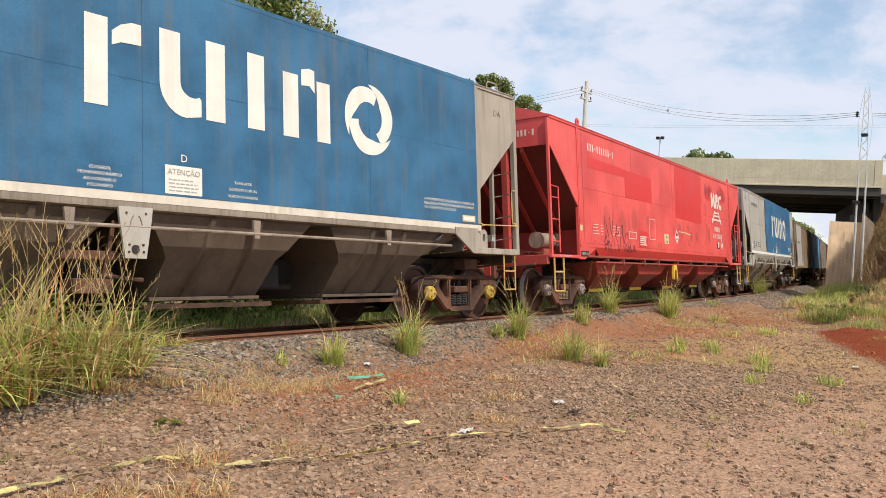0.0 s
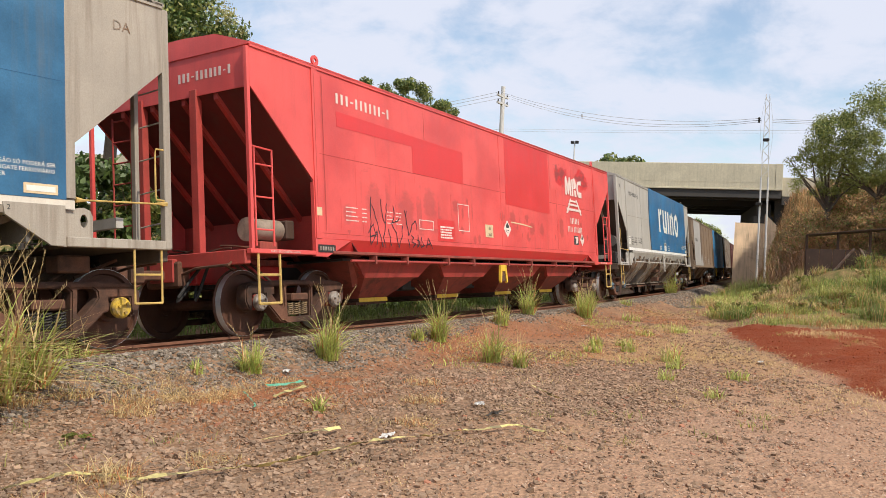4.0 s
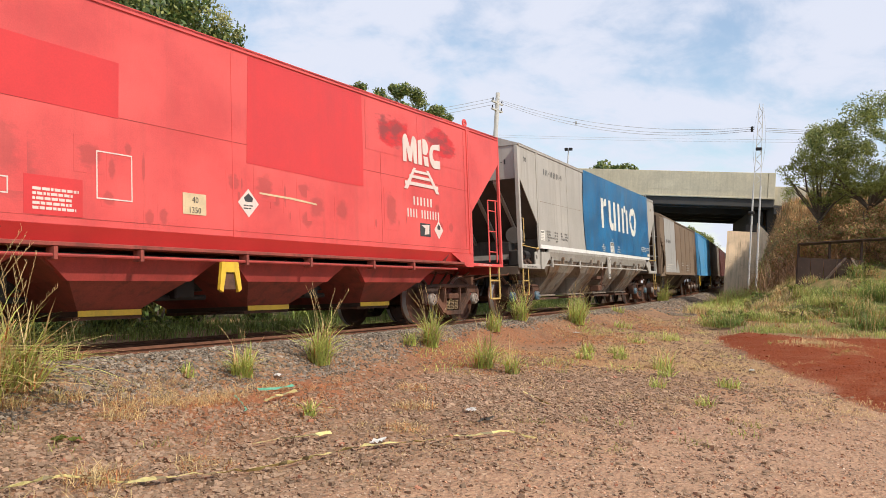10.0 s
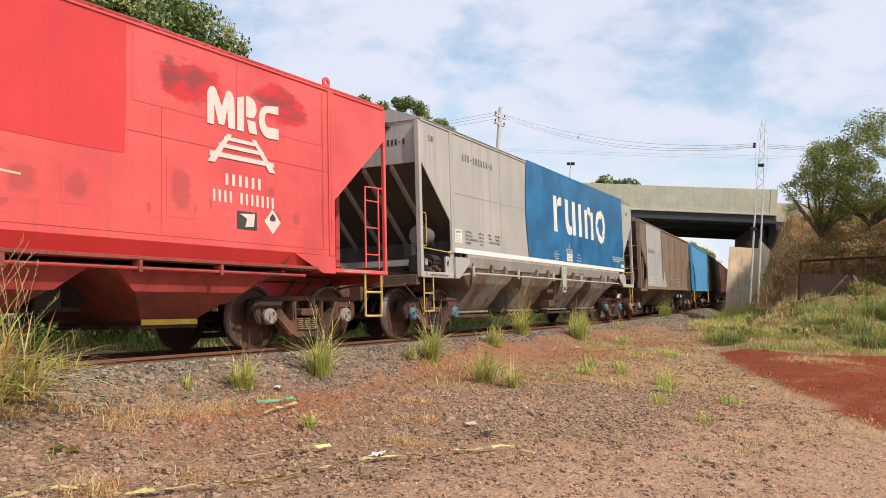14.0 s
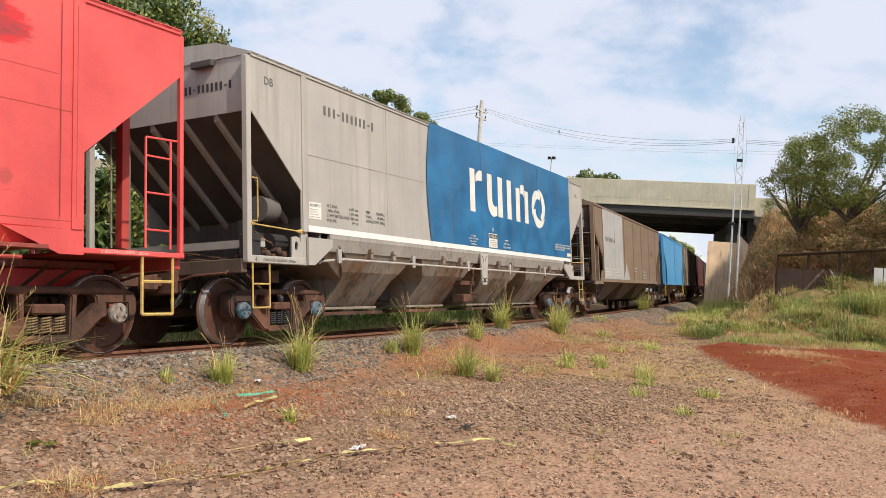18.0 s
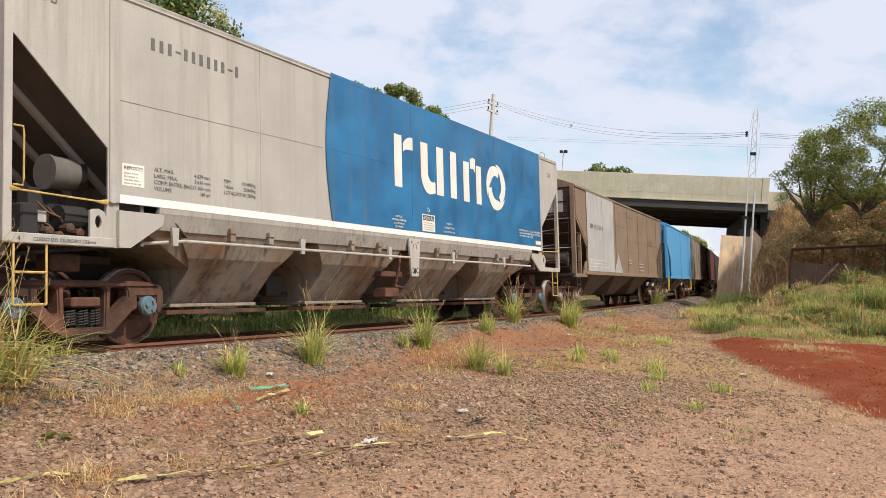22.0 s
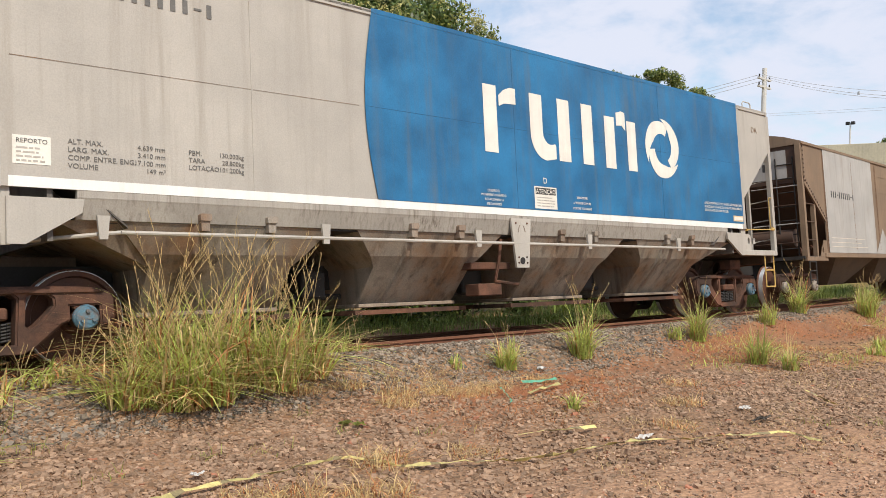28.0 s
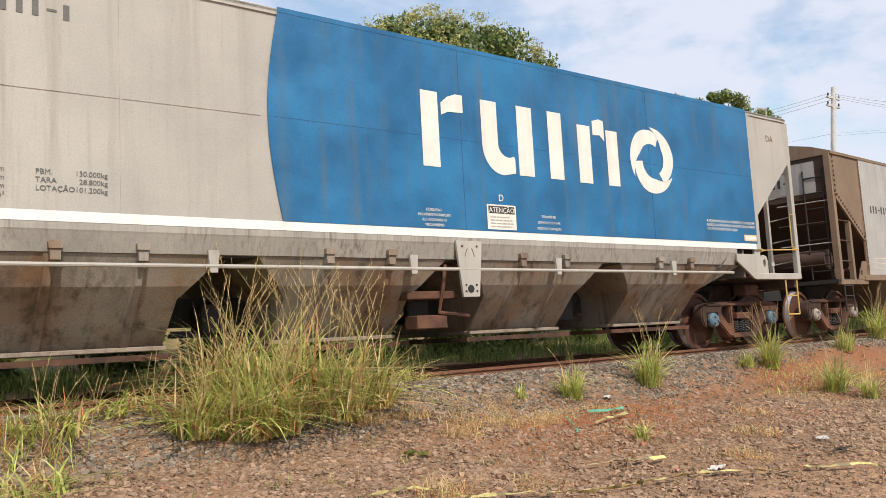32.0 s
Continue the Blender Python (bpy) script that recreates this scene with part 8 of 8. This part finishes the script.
grass_field("tall_bank_grass", clumped(lying(27, 36, -13, -6.5, part_bank(3, 0.6, -0.25)), 70, 0.22), 9000, 0.3, 0.65, 0.016, "grass", "tall arching grass tussocks on the bank", 111)
grass_field("dry_bank_grass", clumped(lying(22, 52, -16, -3.0, part_bank(2, 0.9, 0.45)), 20, 0.3), 44000, 0.04, 0.2, 0.010, "grass_dry", "straw-coloured dry grass on the bank", 102)
grass_field("deep_bank_grass", clumped(lying(22, 50, -16, -3.0, part_bank(11, 0.7, 0.3)), 34, 0.24), 34000, 0.06, 0.26, 0.015, "grass_deep", "deep green tussocky grass on the bank", 113)
grass_field("fresh_bank_grass", clumped(lying(24, 50, -16, -3.2, part_bank(14, 0.9, 0.2)), 34, 0.22), 20000, 0.06, 0.24, 0.013, "grass_fresh", "bright yellow-green grass on the bank", 115)
grass_field("rust_bank_grass", clumped(lying(23, 48, -14, -3.2, part_bank(5, 1.1, 0.1)), 24, 0.25), 26000, 0.06, 0.26, 0.010, "grass_rust", "reddish dry stalks on the bank", 114)
grass_field("slope_grass", clumped(lying(44, 60, -14, -3.2), 30, 0.3), 16000, 0.3, 0.9, 0.025, "leaf_dry", "brown dry grass on the road embankment", 112)
grass_field("thicket_canes", plots(40.5, 47.5, -11.5, -1.6), 5200, 1.2, 3.4, 0.022, "cane", "tangled brown canes and vines under the trees", 116, (0.7, 1.9))
grass_field("verge_straw", clumped(lying(33, 50, -7.5, -2.9), 30, 0.22), 12000, 0.15, 0.5, 0.016, "grass_dry", "pale straw among the green grass at the foot of the bank", 117)
grass_field("verge_grass", clumped(lying(34, 60, -5.2, -2.9), 30, 0.18), 12000, 0.2, 0.55, 0.018, "grass_fresh", "green grass along the foot of the bank", 103)
grass_field("far_grass", clumped(lying(-3, 44, 3.3, 5.6), 30, 0.3), 12000, 0.12, 0.5, 0.016, "grass_deep", "green grass on the far side of the track", 104)
grass_field("far_weeds", clumped(lying(-3, 30, 1.3, 3.0, lambda x, y, s, o: np.clip(0.1 + 0.7 * wave(x, y, 0.7, 2), 0, 1)), 40, 0.14), 7000, 0.08, 0.3, 0.014, "grass", "low weeds behind the far rail", 105)
pat = lambda k, f, lo: (lambda x, y, s, o: np.clip(lo + 0.9 * wave(x, y, f, k), 0, 1))
grass_field("russet_grass", clumped(lying(3.5, 27, -4.6, -1.6, lambda x, y, s, o: pat(5, 1.1, 0.6)(x, y, s, o) * smooth(0.1, -0.3, o + 2.1 - 0.6 * smooth(8, 15, s))), 24, 0.13), 90000, 0.02, 0.085, 0.0045, "grass_rust", "short russet dry grass along the ballast", 106, (0.6, 1.4))
grass_field("straw", clumped(plots(-1, 20, -8.2, -2.2, pat(9, 0.8, 0.0)), 40, 0.12), 60000, 0.02, 0.09, 0.0035, "grass_dry", "short straw-coloured grass on the gravel", 107, (0.6, 1.5))
in_litter = lambda x, y, s, o: smooth(8.5, 12, x) * smooth(34, 29, x) * smooth(-1.7, -2.4, o) * smooth(0.8, -0.6, x - heap_edge(y)) * np.clip(0.55 + 0.6 * wave(x, y, 0.9, 7), 0.05, 1)
grass_field("dry_meadow", clumped(plots(9, 34, -9, 3.0, in_litter), 30, 0.18), 74000, 0.02, 0.12, 0.006, "grass_dry", "thin straw-coloured grass on the gravel", 120, (0.5, 1.4))
grass_field("low_weeds", clumped(plots(9, 34, -9, 4.0, lambda x, y, s, o: in_litter(x, y, s, o) * np.clip(0.2 + 0.8 * wave(x, y, 0.7, 2), 0, 1)), 30, 0.18), 34000, 0.04, 0.2, 0.008, "grass_fresh", "low green weeds among the straw", 121, (0.4, 1.2))
grass_field("heap_straw", clumped(lambda r, n: np.array([20.3, -6.9]) + r.normal(0, 1, (n, 2)) * np.array([0.55, 0.35]), 40, 0.2), 900, 0.05, 0.2, 0.007, "grass_dry", "dry straw tuft on the red earth heap", 122, (0.4, 1.3))
near_left = plots(0.2, 2.9, -2.3, -0.9, pat(6, 1.6, 0.5))
grass_field("russet_weeds", clumped(near_left, 30, 0.10), 5000, 0.08, 0.38, 0.006, "grass_rust", "dry russet weeds beside the tall grass", 123, (0.2, 0.9))
grass_field("green_weeds", clumped(near_left, 36, 0.10), 3200, 0.12, 0.45, 0.011, "grass_fresh", "thin green blades among russet weeds", 124, (0.3, 1.3))
grass_field("straw_fringe", clumped(lying(3.2, 9.0, -3.1, -2.0, pat(4, 1.4, 0.2)), 40, 0.12), 14000, 0.03, 0.15, 0.004, "grass_dry", "flattened straw round the tall grass", 110, (0.6, 1.5))
grass_field("short_weeds", clumped(plots(0, 27, -8.0, -1.9, pat(12, 0.6, -0.3)), 24, 0.08), 12000, 0.03, 0.16, 0.007, "grass", "short green weeds on the gravel", 108, (0.3, 1.2))


# ---- litter ----
def ribbon(name, pts, width, material, label, category, seed, lift=0.03):
    rng = random.Random(seed)
    dense = []
    for (x0, y0), (x1, y1) in zip(pts, pts[1:]):
        k = max(2, int(math.hypot(x1 - x0, y1 - y0) / 0.07))
        dense += [(x0 + (x1 - x0) * i / k, y0 + (y1 - y0) * i / k) for i in range(k)]
    top = tagged(new(name), label, category)
    rows, ang = [], 0.0
    for i, (x, y) in enumerate(dense):
        x, y = x + 0.025 * math.sin(i * 0.7) + rng.uniform(-.015, .015), y + 0.03 * math.sin(i * 0.45 + 1) + rng.uniform(-.015, .015)
        z = ground_z(x, y) + lift + 0.02 * rng.random()
        ang += rng.uniform(-0.7, 0.7)
        w = width * 0.55 * rng.uniform(0.4, 1.0)
        a, b = Vector((x - 0.3 * w, y + w * math.cos(ang), z + w * math.sin(ang) * 0.8 + 0.015)), Vector((x + 0.3 * w, y - w * math.cos(ang), z - w * math.sin(ang) * 0.6 + 0.008))
        n = (b - a).cross(Vector((1, 0, 0))).normalized() * 0.0012
        rows.append([a, b, b + n, a + n])
    # alternate yellow and black stretches, each a piece of the strip
    i, dark = 0, False
    while i < len(rows) - 1:
        k = min(len(rows) - 1, i + (1 if dark else 3))
        mt = ("tape_dark" if dark else "tape") if material == "tape" else material
        part("stretch", fixn(loft(BM(), rows[i:k + 1])), mt, top)
        i, dark = k, not dark


ribbon("barrier_tape", [(0.93, -4.72), (1.53, -4.63), (2.01, -4.57), (2.54, -4.46), (2.91, -4.5), (3.42, -4.54), (3.58, -5.01), (3.99, -5.15), (4.63, -5.45), (5.27, -5.41), (5.84, -5.53), (6.26, -5.68), (6.8, -5.93), (7.05, -6.02), (6.9, -6.45)], 0.05, "tape", "crumpled yellow and black barrier tape lying on the gravel", "barrier tape", 1)
ribbon("barrier_tape", [(4.99, -4.75), (5.33, -4.81), (5.83, -4.92)], 0.05, "tape", "short torn piece of yellow barrier tape", "barrier tape", 2)
ribbon("barrier_tape", [(6.44, -3.48), (7.0, -3.21), (7.25, -3.2)], 0.05, "tape", "short torn piece of yellow barrier tape", "barrier tape", 3)
ribbon("barrier_tape", [(9.42, -5.03), (9.03, -5.45), (8.89, -5.63)], 0.05, "tape", "short torn piece of yellow barrier tape", "barrier tape", 4)
ribbon("plastic_strip", [(6.9, -2.91), (7.18, -2.95), (7.51, -2.92)], 0.04, "green", "flat green plastic strip on the ground", "plastic strip", 5)
ribbon("plastic_strip", [(6.49, -2.95), (6.18, -3.36), (5.85, -3.76)], 0.03, "green", "thin green plastic cord on the ground", "plastic strip", 6)



def scrap(x, y, sx, sy, material, label, seed):
    rng = random.Random(seed)
    bm = BM()
    z = ground_z(x, y) + 0.03
    n = 5
    g = [[Vector((x + sx * (i / n - 0.5) + rng.uniform(-.01, .01), y + sy * (j / n - 0.5) + rng.uniform(-.01, .01), z + 0.035 * rng.random())) for j in range(n + 1)] for i in range(n + 1)]
    vs = [[bm.verts.new(p) for p in r] for r in g]
    for i in range(n):
        for j in range(n):
            if (i, j) not in ((0, 0), (n - 1, 0), (0, n - 1)):
                bm.faces.new((vs[i][j], vs[i + 1][j], vs[i + 1][j + 1], vs[i][j + 1]))
    ext = bmesh.ops.solidify(bm, geom=bm.faces[:], thickness=0.003)
    tagged(part("litter", bm, material), label, "litter", "litter on the gravel")


scrap(7.72, -5.23, 0.16, 0.1, "paper", "crumpled white paper scrap on the gravel", 0)
scrap(5.87, -5.37, 0.22, 0.06, "paper", "torn white plastic scrap on the gravel", 1)
scrap(7.84, -2.31, 0.12, 0.1, "paper", "small crumpled white wrapper on the gravel", 2)
scrap(12.4, 0.14, 0.14, 0.12, "paper", "small crumpled white wrapper on the gravel", 3)
scrap(15.09, -6.62, 0.2, 0.1, "paper", "flat white scrap on the gravel", 4)
scrap(4.06, -3.49, 0.14, 0.1, "grass", "green leaf scrap on the gravel", 5)
scrap(4.12, -3.61, 0.12, 0.1, "grass", "green leaf scrap on the gravel", 6)
scrap(7.38, -5.61, 0.3, 0.06, "wood", "dark stick-like scrap on the gravel", 7)
scrap(2.38, -4.18, 0.1, 0.06, "paper", "small white scrap on the gravel", 8)
scrap(3.54, -4.62, 0.2, 0.05, "tan", "pale torn wrapper on the gravel", 9)
scrap(19.03, -1.67, 0.2, 0.15, "paper", "small white wrapper near the track on the gravel", 10)


motions()
